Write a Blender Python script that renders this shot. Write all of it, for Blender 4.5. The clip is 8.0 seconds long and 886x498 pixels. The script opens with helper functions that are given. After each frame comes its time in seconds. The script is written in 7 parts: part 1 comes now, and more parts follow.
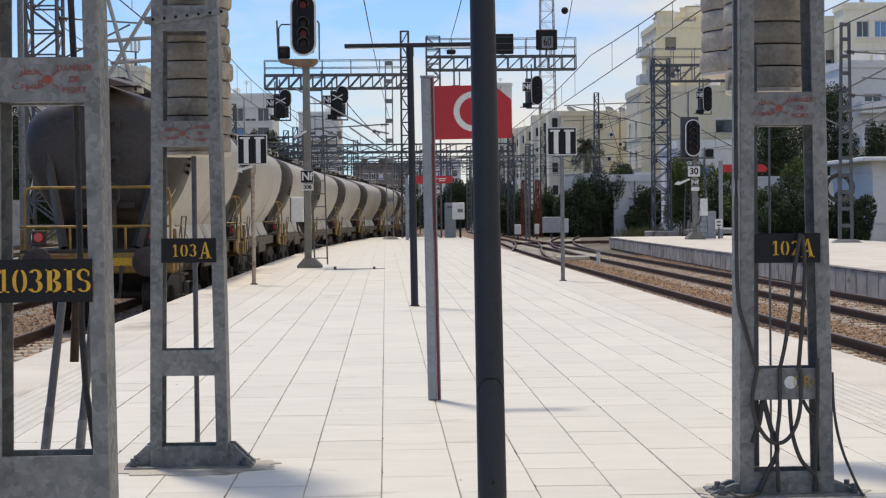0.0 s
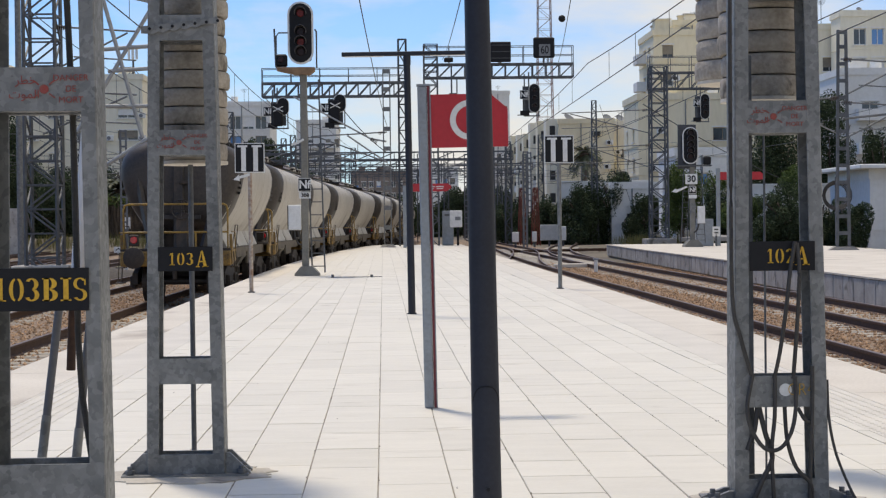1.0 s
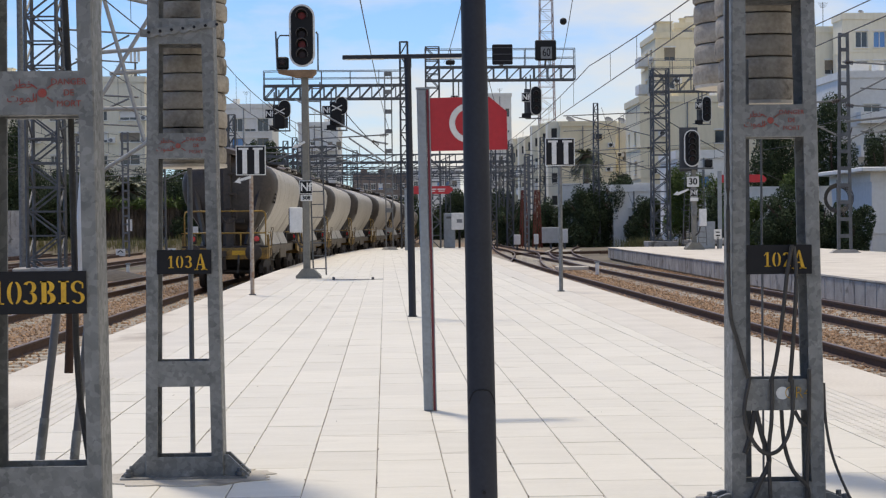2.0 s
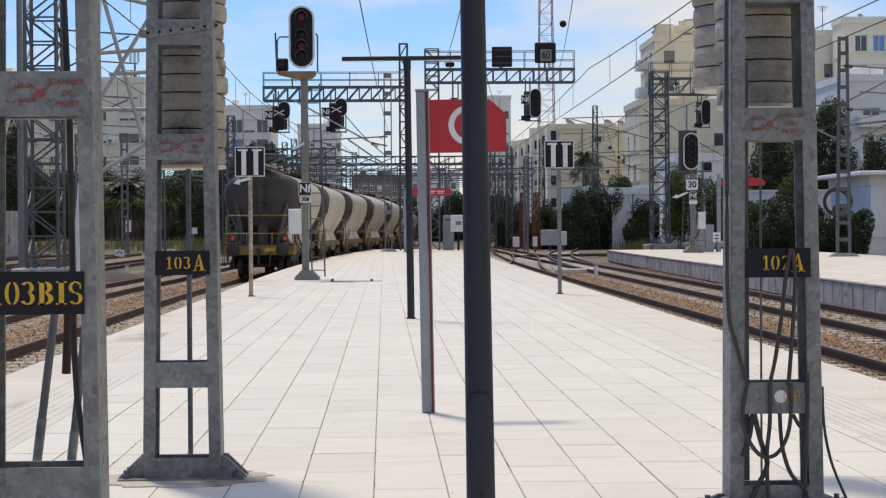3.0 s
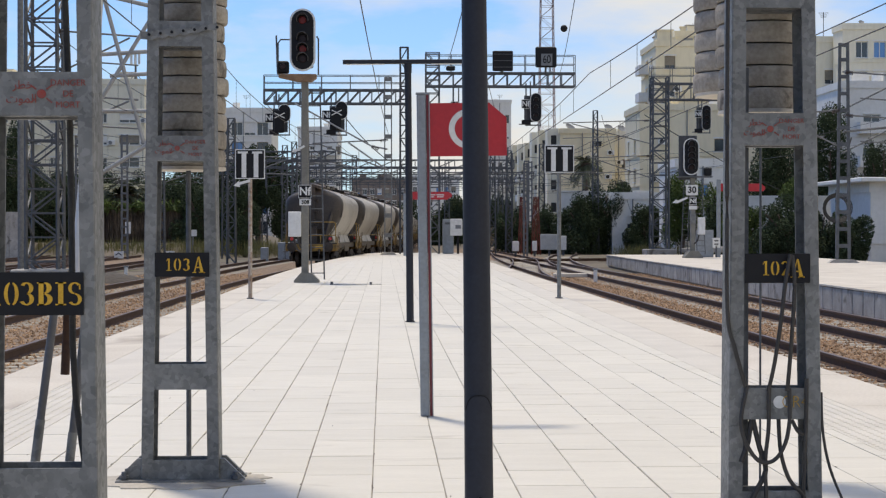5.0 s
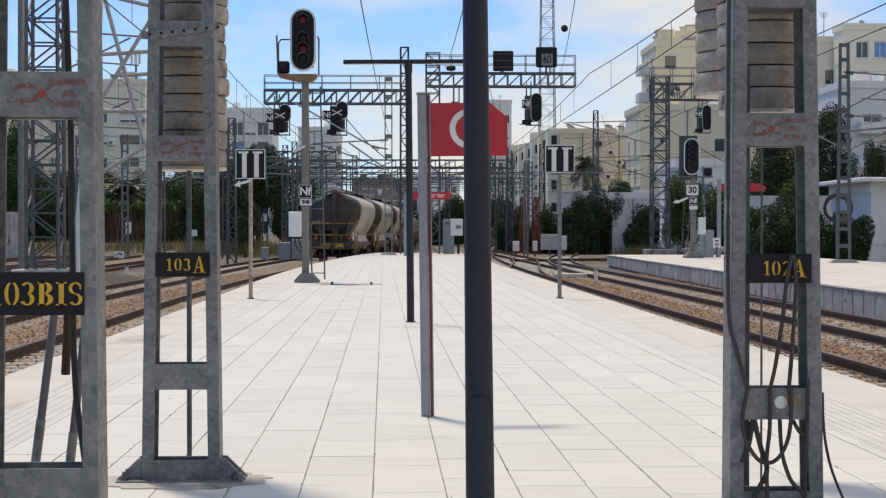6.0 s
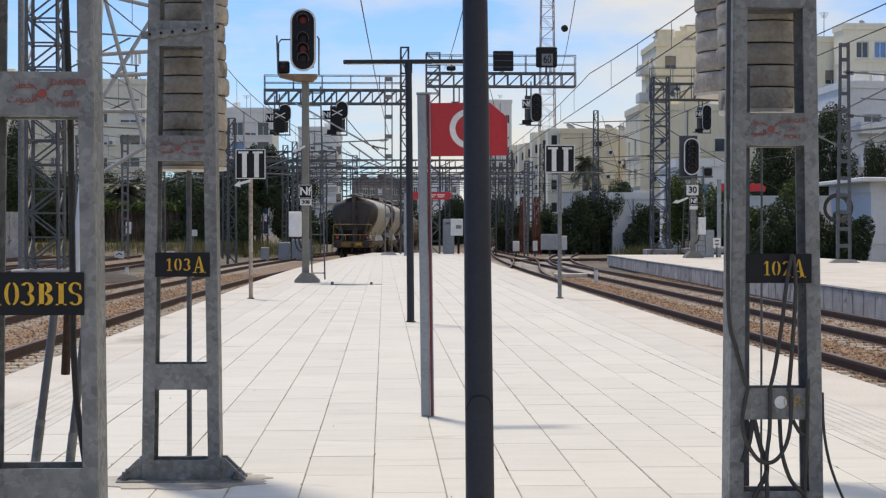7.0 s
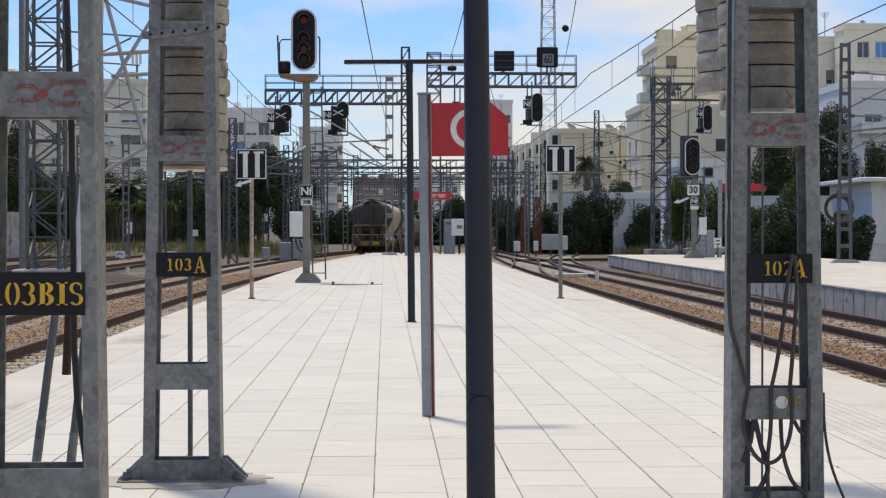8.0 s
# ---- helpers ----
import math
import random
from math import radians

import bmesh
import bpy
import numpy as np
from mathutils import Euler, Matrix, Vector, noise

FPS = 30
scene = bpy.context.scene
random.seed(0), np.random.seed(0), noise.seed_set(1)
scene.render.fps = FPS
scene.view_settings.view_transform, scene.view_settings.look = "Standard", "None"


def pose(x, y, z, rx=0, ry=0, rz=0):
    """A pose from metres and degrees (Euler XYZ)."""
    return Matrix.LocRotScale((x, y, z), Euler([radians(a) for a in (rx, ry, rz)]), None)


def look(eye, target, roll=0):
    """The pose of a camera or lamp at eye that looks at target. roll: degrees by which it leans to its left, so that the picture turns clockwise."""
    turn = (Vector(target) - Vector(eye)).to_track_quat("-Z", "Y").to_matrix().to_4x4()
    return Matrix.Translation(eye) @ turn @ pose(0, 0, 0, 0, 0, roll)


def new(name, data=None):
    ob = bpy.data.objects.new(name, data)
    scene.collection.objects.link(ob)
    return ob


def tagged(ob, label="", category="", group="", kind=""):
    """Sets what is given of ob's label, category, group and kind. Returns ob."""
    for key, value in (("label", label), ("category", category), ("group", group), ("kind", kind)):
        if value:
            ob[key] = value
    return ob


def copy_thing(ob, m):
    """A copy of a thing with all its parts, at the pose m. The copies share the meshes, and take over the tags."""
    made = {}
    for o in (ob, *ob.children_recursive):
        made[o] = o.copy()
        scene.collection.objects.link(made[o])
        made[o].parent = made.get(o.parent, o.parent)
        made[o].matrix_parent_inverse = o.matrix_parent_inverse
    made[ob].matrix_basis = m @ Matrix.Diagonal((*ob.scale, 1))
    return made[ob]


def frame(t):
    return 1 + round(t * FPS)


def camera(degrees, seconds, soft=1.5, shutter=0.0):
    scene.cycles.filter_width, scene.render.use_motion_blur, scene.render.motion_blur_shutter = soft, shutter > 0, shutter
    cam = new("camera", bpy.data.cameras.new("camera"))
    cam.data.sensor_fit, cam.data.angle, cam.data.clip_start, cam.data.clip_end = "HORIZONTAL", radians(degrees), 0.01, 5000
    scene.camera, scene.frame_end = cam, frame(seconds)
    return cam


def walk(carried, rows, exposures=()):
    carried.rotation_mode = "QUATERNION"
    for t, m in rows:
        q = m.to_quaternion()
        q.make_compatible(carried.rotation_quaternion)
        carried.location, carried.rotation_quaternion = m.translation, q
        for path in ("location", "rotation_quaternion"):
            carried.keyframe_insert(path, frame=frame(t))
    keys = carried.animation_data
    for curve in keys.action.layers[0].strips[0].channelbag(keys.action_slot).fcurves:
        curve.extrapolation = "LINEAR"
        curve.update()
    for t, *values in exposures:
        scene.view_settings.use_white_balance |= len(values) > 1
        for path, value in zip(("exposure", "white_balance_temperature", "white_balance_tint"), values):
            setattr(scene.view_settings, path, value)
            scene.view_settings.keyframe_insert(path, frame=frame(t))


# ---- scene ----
cam = camera(30.25, 8.0, soft=1.25)
walk(cam, [
    (0.0, pose(-0.0224, 0.0240, 1.1464, 88.8859, 0, -2.0083) @ pose(0, 0, 0, 0, 0, -0.5777)),
    (0.5, pose(-0.0251, 0.0125, 1.1481, 89.0380, 0, -2.1192) @ pose(0, 0, 0, 0, 0, -0.5912)),
    (1.0, pose(-0.0150, 0.0034, 1.1486, 89.1585, 0, -2.0881) @ pose(0, 0, 0, 0, 0, -0.6456)),
    (1.5, pose(-0.0006, -0.0163, 1.1523, 89.2115, 0, -2.0334) @ pose(0, 0, 0, 0, 0, -0.6581)),
    (3.0, pose(0.0027, -0.0087, 1.1518, 89.3154, 0, -2.0623) @ pose(0, 0, 0, 0, 0, -0.3782)),
    (3.5, pose(0.0044, -0.0085, 1.1528, 89.3645, 0, -2.0733) @ pose(0, 0, 0, 0, 0, -0.2318)),
    (4.0, pose(0.0026, -0.0081, 1.1524, 89.4129, 0, -2.0893) @ pose(0, 0, 0, 0, 0, -0.0531)),
    (4.5, pose(0.0027, -0.0094, 1.1505, 89.4461, 0, -2.0871) @ pose(0, 0, 0, 0, 0, -0.0119)),
    (6.0, pose(0.0000, 0.0000, 1.1500, 89.4468, 0, -2.0677)),
    (6.5, pose(0.0000, 0.0000, 1.1500, 89.4468, 0, -2.0677)),
    (7.0, pose(0.0008, 0.0002, 1.1500, 89.4468, 0, -2.0630)),
    (7.5, pose(0.0002, 0.0001, 1.1500, 89.4467, 0, -2.0377)),
    (8.0, pose(0.0005, 0.0006, 1.1500, 89.4470, 0, -2.0345)),
])

# ---- light ----
SUN_EL, SUN_AZ = 69.0, -28.0     # degrees: height, and turn from +y towards +x
scene.view_settings.exposure = 0.27
scene.view_settings.use_white_balance = True
scene.view_settings.white_balance_temperature, scene.view_settings.white_balance_tint = 7150, 9


def build_light():
    w = bpy.data.worlds.new("sky")
    scene.world = w
    w.use_nodes = True
    nt = w.node_tree
    bg = nt.nodes["Background"]
    sky = nt.nodes.new("ShaderNodeTexSky")
    sky.sky_type = "NISHITA"
    sky.sun_disc = False
    sky.sun_elevation, sky.sun_rotation = radians(SUN_EL), radians(SUN_AZ)
    sky.dust_density, sky.ozone_density, sky.air_density = 0.3, 2.5, 1.0
    tc = nt.nodes.new("ShaderNodeTexCoord")
    mp = nt.nodes.new("ShaderNodeMapping")
    mp.inputs["Scale"].default_value = (1.0, 1.0, 3.0)
    mp.inputs["Location"].default_value = (0.35, 0.0, 0.1)
    nz = nt.nodes.new("ShaderNodeTexNoise")
    nz.inputs["Scale"].default_value, nz.inputs["Detail"].default_value = 3.6, 9.0
    nz.inputs["Roughness"].default_value = 0.56
    rp = nt.nodes.new("ShaderNodeValToRGB")
    rp.color_ramp.elements[0].position, rp.color_ramp.elements[1].position = 0.45, 0.65
    mix = nt.nodes.new("ShaderNodeMix")
    mix.data_type = "RGBA"
    L = nt.links.new
    L(tc.outputs["Generated"], mp.inputs["Vector"])
    L(mp.outputs["Vector"], nz.inputs["Vector"])
    # the cloud thickens steadily towards +x
    sep = nt.nodes.new("ShaderNodeSeparateXYZ")
    bank = nt.nodes.new("ShaderNodeMath")
    bank.operation = "MULTIPLY_ADD"
    bank.inputs[1].default_value = 0.22
    L(tc.outputs["Generated"], sep.inputs[0])
    L(sep.outputs["X"], bank.inputs[0])
    L(nz.outputs["Fac"], bank.inputs[2])
    L(bank.outputs[0], rp.inputs["Fac"])
    L(rp.outputs["Color"], mix.inputs["Factor"])
    deep = nt.nodes.new("ShaderNodeMix")
    deep.data_type, deep.blend_type = "RGBA", "MULTIPLY"
    deep.inputs["Factor"].default_value = 1.0
    deep.inputs[7].default_value = (0.51, 0.68, 0.98, 1)
    L(sky.outputs["Color"], deep.inputs[6])
    L(deep.outputs[2], mix.inputs[6])
    mix.inputs[7].default_value = (4.7, 4.75, 4.85, 1)
    L(mix.outputs[2], bg.inputs["Color"])
    bg.inputs["Strength"].default_value = 0.14
    sun = new("sun", bpy.data.lights.new("sun", "SUN"))
    sun.data.energy, sun.data.angle, sun.data.color = 2.25, radians(6.5), (1.0, 0.93, 0.83)
    a, e = radians(SUN_AZ), radians(SUN_EL)
    d = Vector((math.sin(a) * math.cos(e), math.cos(a) * math.cos(e), math.sin(e)))
    sun.matrix_world = look(d * 50, (0, 0, 0))


build_light()

# ---- materials ----


def mat(name, col, col2=None, scale=3.0, fine=40.0, rough=0.6, metal=0.0, bump=0.15, stain=None, stain_at=0.62, rand=0.0, island=False, stretch=(1, 1, 1), contrast=0.28, spec=0.5, world=False):
    """Two-scale noise between col and col2, fine relief, optional stains and variation from piece to piece."""
    m = bpy.data.materials.new(name)
    m.use_nodes = True
    nt = m.node_tree
    N, L = nt.nodes.new, nt.links.new
    p = nt.nodes["Principled BSDF"]
    p.inputs["Roughness"].default_value, p.inputs["Metallic"].default_value = rough, metal
    p.inputs["Specular IOR Level"].default_value = spec
    col2 = col2 or tuple(c * 0.72 for c in col)
    tc, mp = N("ShaderNodeTexCoord"), N("ShaderNodeMapping")
    mp.inputs["Scale"].default_value = stretch
    L(N("ShaderNodeNewGeometry").outputs["Position"] if world else tc.outputs["Object"], mp.inputs["Vector"])
    n1, n2 = N("ShaderNodeTexNoise"), N("ShaderNodeTexNoise")
    n1.inputs["Scale"].default_value, n1.inputs["Detail"].default_value = scale, 6
    n2.inputs["Scale"].default_value, n2.inputs["Detail"].default_value = fine, 4
    L(mp.outputs["Vector"], n1.inputs["Vector"])
    L(mp.outputs["Vector"], n2.inputs["Vector"])
    add = N("ShaderNodeMath")
    add.operation = "MULTIPLY_ADD"
    add.inputs[1].default_value = 0.45
    L(n2.outputs["Fac"], add.inputs[0])
    sc = N("ShaderNodeMath")
    sc.operation = "MULTIPLY"
    sc.inputs[1].default_value = 0.55
    L(n1.outputs["Fac"], sc.inputs[0])
    L(sc.outputs[0], add.inputs[2])
    rp = N("ShaderNodeValToRGB")
    e = rp.color_ramp.elements
    e[0].position, e[1].position = 0.5 - contrast / 2, 0.5 + contrast / 2
    e[0].color, e[1].color = (*col2, 1), (*col, 1)
    L(add.outputs[0], rp.inputs["Fac"])
    out = rp.outputs["Color"]
    if stain:
        n3, r3, mx = N("ShaderNodeTexNoise"), N("ShaderNodeValToRGB"), N("ShaderNodeMix")
        n3.inputs["Scale"].default_value, n3.inputs["Detail"].default_value = scale * 0.6, 8
        n3.inputs["Distortion"].default_value = 0.8
        L(mp.outputs["Vector"], n3.inputs["Vector"])
        r3.color_ramp.elements[0].position, r3.color_ramp.elements[1].position = stain_at, stain_at + 0.12
        L(n3.outputs["Fac"], r3.inputs["Fac"])
        mx.data_type = "RGBA"
        mx.inputs[7].default_value = (*stain, 1)
        L(r3.outputs["Color"], mx.inputs["Factor"])
        L(out, mx.inputs[6])
        out = mx.outputs[2]
    if rand:
        src = N("ShaderNodeNewGeometry").outputs["Random Per Island"] if island else N("ShaderNodeObjectInfo").outputs["Random"]
        mr = N("ShaderNodeMapRange")
        mr.inputs["To Min"].default_value, mr.inputs["To Max"].default_value = 1 - rand, 1 + rand
        L(src, mr.inputs["Value"])
        hs = N("ShaderNodeHueSaturation")
        L(mr.outputs[0], hs.inputs["Value"])
        L(out, hs.inputs["Color"])
        out = hs.outputs["Color"]
    L(out, p.inputs["Base Color"])
    if bump:
        b = N("ShaderNodeBump")
        b.inputs["Strength"].default_value = bump
        b.inputs["Distance"].default_value = 0.01
        L(add.outputs[0], b.inputs["Height"])
        L(b.outputs["Normal"], p.inputs["Normal"])
    return m


def glass_mat(name, col):
    m = bpy.data.materials.new(name)
    m.use_nodes = True
    p = m.node_tree.nodes["Principled BSDF"]
    p.inputs["Base Color"].default_value = (*col, 1)
    p.inputs["Roughness"].default_value, p.inputs["Metallic"].default_value = 0.08, 0.0
    p.inputs["Specular IOR Level"].default_value = 0.8
    return m


PAVING = mat("paving stone", (0.685, 0.648, 0.565), (0.60, 0.565, 0.488), 3.0, 38, 0.62, bump=0.12, stain=(0.47, 0.432, 0.362), stain_at=0.64, rand=0.04, world=True, stretch=(0.8, 2.6, 1), contrast=0.34)
PAVING_FAR = mat("paving stone far", (0.685, 0.648, 0.565), (0.60, 0.565, 0.488), 3.0, 38, 0.62, bump=0.12, stain=(0.47, 0.432, 0.362), stain_at=0.64, rand=0.04, island=True, world=True, stretch=(0.8, 2.6, 1), contrast=0.34)
JOINT = mat("dark joint", (0.38, 0.345, 0.295), (0.19, 0.17, 0.145), 4, 50, 0.9)
GRIT = mat("dark crumbs", (0.13, 0.115, 0.095), (0.07, 0.06, 0.05), 12, 60, 0.95)
MORTAR = mat("rough mortar", (0.56, 0.515, 0.44), (0.40, 0.362, 0.305), 3.0, 45, 0.9, bump=0.4, stain=(0.2, 0.18, 0.155), stain_at=0.58, world=True)
COPING = mat("platform coping", (0.66, 0.61, 0.53), (0.52, 0.47, 0.40), 0.9, 40, 0.75, bump=0.15, stain=(0.33, 0.28, 0.235), stain_at=0.60, world=True)
TACTILE = mat("tactile strip", (0.66, 0.615, 0.535), (0.55, 0.51, 0.44), 2, 50, 0.6, bump=0.05, world=True)
CONCRETE = mat("concrete", (0.46, 0.44, 0.40), (0.28, 0.26, 0.24), 2.5, 45, 0.85, bump=0.3, stain=(0.16, 0.15, 0.13), stain_at=0.56, world=True, rand=0.14)
WEIGHT = mat("weathered concrete weight", (0.43, 0.385, 0.325), (0.26, 0.228, 0.19), 10, 60, 0.92, bump=0.8, stain=(0.07, 0.06, 0.05), stain_at=0.60, rand=0.14)


def galvanised(name, lo, hi, bloom, cell=52.0):
    """Hot-dip zinc: crystal spangle of angular flakes, dull grey film and pale bloom."""
    m = bpy.data.materials.new(name)
    m.use_nodes = True
    nt = m.node_tree
    N, L = nt.nodes.new, nt.links.new
    p = nt.nodes["Principled BSDF"]
    p.inputs["Metallic"].default_value, p.inputs["Specular IOR Level"].default_value = 0.12, 0.4
    tc = N("ShaderNodeTexCoord")
    wob = N("ShaderNodeTexNoise")
    wob.inputs["Scale"].default_value, wob.inputs["Detail"].default_value = 30.0, 3.0
    mixv = N("ShaderNodeMix")
    mixv.data_type = "VECTOR"
    mixv.inputs["Factor"].default_value = 0.035
    L(tc.outputs["Object"], wob.inputs["Vector"])
    L(tc.outputs["Object"], mixv.inputs[4])
    L(wob.outputs["Color"], mixv.inputs[5])
    vor = N("ShaderNodeTexVoronoi")
    vor.inputs["Scale"].default_value = cell
    L(mixv.outputs[1], vor.inputs["Vector"])
    sep = N("ShaderNodeSeparateColor")
    L(vor.outputs["Color"], sep.inputs["Color"])
    film = N("ShaderNodeTexNoise")
    film.inputs["Scale"].default_value, film.inputs["Detail"].default_value = 7.0, 8.0
    L(tc.outputs["Object"], film.inputs["Vector"])
    # flakes show where the film is thin
    add = N("ShaderNodeMath")
    add.operation = "MULTIPLY_ADD"
    add.inputs[1].default_value = 0.26
    L(sep.outputs[0], add.inputs[0])
    sc = N("ShaderNodeMath")
    sc.operation = "MULTIPLY"
    sc.inputs[1].default_value = 0.74
    L(film.outputs["Fac"], sc.inputs[0])
    L(sc.outputs[0], add.inputs[2])
    rp = N("ShaderNodeValToRGB")
    e = rp.color_ramp.elements
    e[0].position, e[1].position = 0.28, 0.72
    e[0].color, e[1].color = (*lo, 1), (*hi, 1)
    L(add.outputs[0], rp.inputs["Fac"])
    bl = N("ShaderNodeTexNoise")
    bl.inputs["Scale"].default_value, bl.inputs["Detail"].default_value = 16.0, 10.0
    bl.inputs["Roughness"].default_value = 0.7
    L(tc.outputs["Object"], bl.inputs["Vector"])
    r2 = N("ShaderNodeValToRGB")
    r2.color_ramp.elements[0].position, r2.color_ramp.elements[1].position = 0.60, 0.72
    L(bl.outputs["Fac"], r2.inputs["Fac"])
    mx = N("ShaderNodeMix")
    mx.data_type = "RGBA"
    mx.inputs[7].default_value = (*bloom, 1)
    L(r2.outputs["Color"], mx.inputs["Factor"])
    L(rp.outputs["Color"], mx.inputs[6])
    L(mx.outputs[2], p.inputs["Base Color"])
    mr = N("ShaderNodeMapRange")
    mr.inputs["To Min"].default_value, mr.inputs["To Max"].default_value = 0.42, 0.72
    L(sep.outputs[1], mr.inputs["Value"])
    L(mr.outputs[0], p.inputs["Roughness"])
    b = N("ShaderNodeBump")
    b.inputs["Strength"].default_value, b.inputs["Distance"].default_value = 0.12, 0.004
    L(bl.outputs["Fac"], b.inputs["Height"])
    L(b.outputs["Normal"], p.inputs["Normal"])
    return m


GALV = galvanised("galvanised steel", (0.115, 0.118, 0.116), (0.25, 0.252, 0.245), (0.31, 0.31, 0.30))
GALV_DARK = mat("weathered lattice steel", (0.135, 0.142, 0.152), (0.075, 0.08, 0.088), 4, 40, 0.6, 0.3, 0.08)
STEEL_GREY = mat("grey painted steel", (0.30, 0.33, 0.36), (0.22, 0.24, 0.26), 5, 50, 0.5, 0.2, 0.05)
DARK_PAINT = mat("anthracite paint", (0.028, 0.031, 0.042), (0.020, 0.022, 0.030), 6, 80, 0.5, 0.0, 0.03, spec=0.25)
BLACK = mat("black enamel", (0.012, 0.012, 0.014), (0.016, 0.016, 0.018), 8, 60, 0.55, 0, 0.04, spec=0.2)
BLACK_RUBBER = mat("black cable sheath", (0.028, 0.026, 0.025), (0.05, 0.045, 0.04), 10, 80, 0.6, 0, 0.1)
WHITE = mat("white enamel", (0.78, 0.78, 0.76), (0.62, 0.62, 0.60), 6, 50, 0.45, 0, 0.04)
YELLOW = mat("stencil yellow", (0.72, 0.42, 0.03), (0.52, 0.29, 0.02), 25, 120, 0.6, 0, 0.05)
RED = mat("red sign enamel", (0.50, 0.022, 0.032), (0.42, 0.018, 0.026), 3, 40, 0.38, 0, 0.02)
MAROON = mat("dull maroon paint", (0.17, 0.022, 0.03), (0.11, 0.016, 0.022), 6, 50, 0.5, 0, 0.03)
RED_WORN = mat("worn red stencil", (0.30, 0.040, 0.030), (0.22, 0.085, 0.07), 60, 200, 0.7, 0, 0.02)
RAIL = mat("rusty rail", (0.095, 0.050, 0.032), (0.050, 0.029, 0.021), 8, 60, 0.7, 0.3, 0.2)
RAIL_TOP = mat("worn rail head", (0.17, 0.12, 0.095), (0.11, 0.075, 0.058), 2, 60, 0.5, 0.3, 0.02)
SLEEPER = mat("concrete sleeper", (0.46, 0.42, 0.35), (0.30, 0.26, 0.21), 6, 50, 0.9, bump=0.3, rand=0.15)
BALLAST = mat("ballast bed", (0.32, 0.225, 0.145), (0.125, 0.085, 0.058), 9, 26, 0.95, bump=1.0, contrast=0.2)
STONES = mat("ballast stones", (0.46, 0.30, 0.175), (0.29, 0.175, 0.10), 6, 40, 0.95, bump=0.3, rand=0.5, island=True)
GROUND = mat("dusty ground", (0.20, 0.165, 0.12), (0.085, 0.07, 0.052), 0.5, 7, 0.95, bump=0.6, stain=(0.14, 0.15, 0.07), stain_at=0.58)
WAGON = mat("dusty white wagon paint", (0.50, 0.47, 0.42), (0.37, 0.34, 0.30), 0.9, 14, 0.55, 0, 0.03, stain=(0.25, 0.215, 0.175), stain_at=0.60, stretch=(1, 0.9, 0.45))
WAGON_END = mat("sooty brown wagon end", (0.056, 0.045, 0.038), (0.027, 0.022, 0.019), 1.2, 18, 0.52, 0, 0.05, stain=(0.105, 0.075, 0.054), stain_at=0.55, spec=0.45)
WAGON_YEL = mat("dirty yellow steel", (0.34, 0.20, 0.035), (0.10, 0.065, 0.03), 5, 40, 0.6, 0, 0.05)
RAILING = mat("yellow tube paint", (0.40, 0.24, 0.04), (0.16, 0.10, 0.03), 6, 40, 0.55)
UNDER = mat("sooty running gear", (0.035, 0.030, 0.027), (0.07, 0.055, 0.045), 5, 40, 0.8, 0.2, 0.15)
WHEEL = mat("worn wheel steel", (0.07, 0.055, 0.045), (0.04, 0.033, 0.028), 5, 40, 0.6, 0.6, 0.1)
CREAM = mat("cream render", (0.84, 0.755, 0.56), (0.74, 0.66, 0.475), 0.25, 3, 0.9, bump=0.05, stain=(0.55, 0.49, 0.365), stain_at=0.64, stretch=(1, 1, 0.25))
CREAM2 = mat("pale render", (0.84, 0.79, 0.65), (0.74, 0.69, 0.555), 0.25, 3, 0.9, bump=0.05, stain=(0.56, 0.51, 0.41), stain_at=0.64, stretch=(1, 1, 0.25))
OFFWHITE = mat("off-white render", (0.82, 0.81, 0.78), (0.70, 0.69, 0.655), 0.25, 3, 0.9, bump=0.05, stain=(0.46, 0.44, 0.4), stain_at=0.66)
PANE = glass_mat("window glass", (0.045, 0.055, 0.065))
PANE_BLUE = glass_mat("blue reflecting glass", (0.10, 0.26, 0.55))
SHUTTER = mat("shutter", (0.30, 0.26, 0.20), None, 2, 20, 0.7)
LEAF = mat("dark leaves", (0.066, 0.088, 0.042), (0.032, 0.048, 0.023), 0.5, 6, 0.8, 0, 0, rand=0.45, island=True, spec=0.2)
LEAF_LIGHT = mat("fresh leaves", (0.11, 0.15, 0.028), (0.05, 0.085, 0.02), 0.5, 6, 0.8, 0, 0, rand=0.4, island=True)
FROND = mat("olive palm leaf", (0.14, 0.15, 0.08), (0.07, 0.08, 0.04), 0.6, 8, 0.6, 0, 0, rand=0.3)
LEAF_DRY = mat("dry reeds", (0.21, 0.155, 0.105), (0.08, 0.06, 0.045), 1.0, 8, 0.9, 0, 0, rand=0.5, island=True)
GRASS = mat("dry grass", (0.24, 0.21, 0.075), (0.12, 0.125, 0.04), 0.3, 5, 0.9, 0, 0, rand=0.4, island=True)
BARK = mat("bark", (0.13, 0.095, 0.07), (0.07, 0.05, 0.04), 5, 40, 0.95, bump=0.5)
LENS = mat("dark signal lens", (0.03, 0.012, 0.012), None, 5, 30, 0.3, 0, 0, spec=0.25)
LENS_RED = mat("red signal lens", (0.22, 0.025, 0.02), None, 5, 30, 0.3, 0, 0, spec=0.25)

# ---- geometry helpers ----


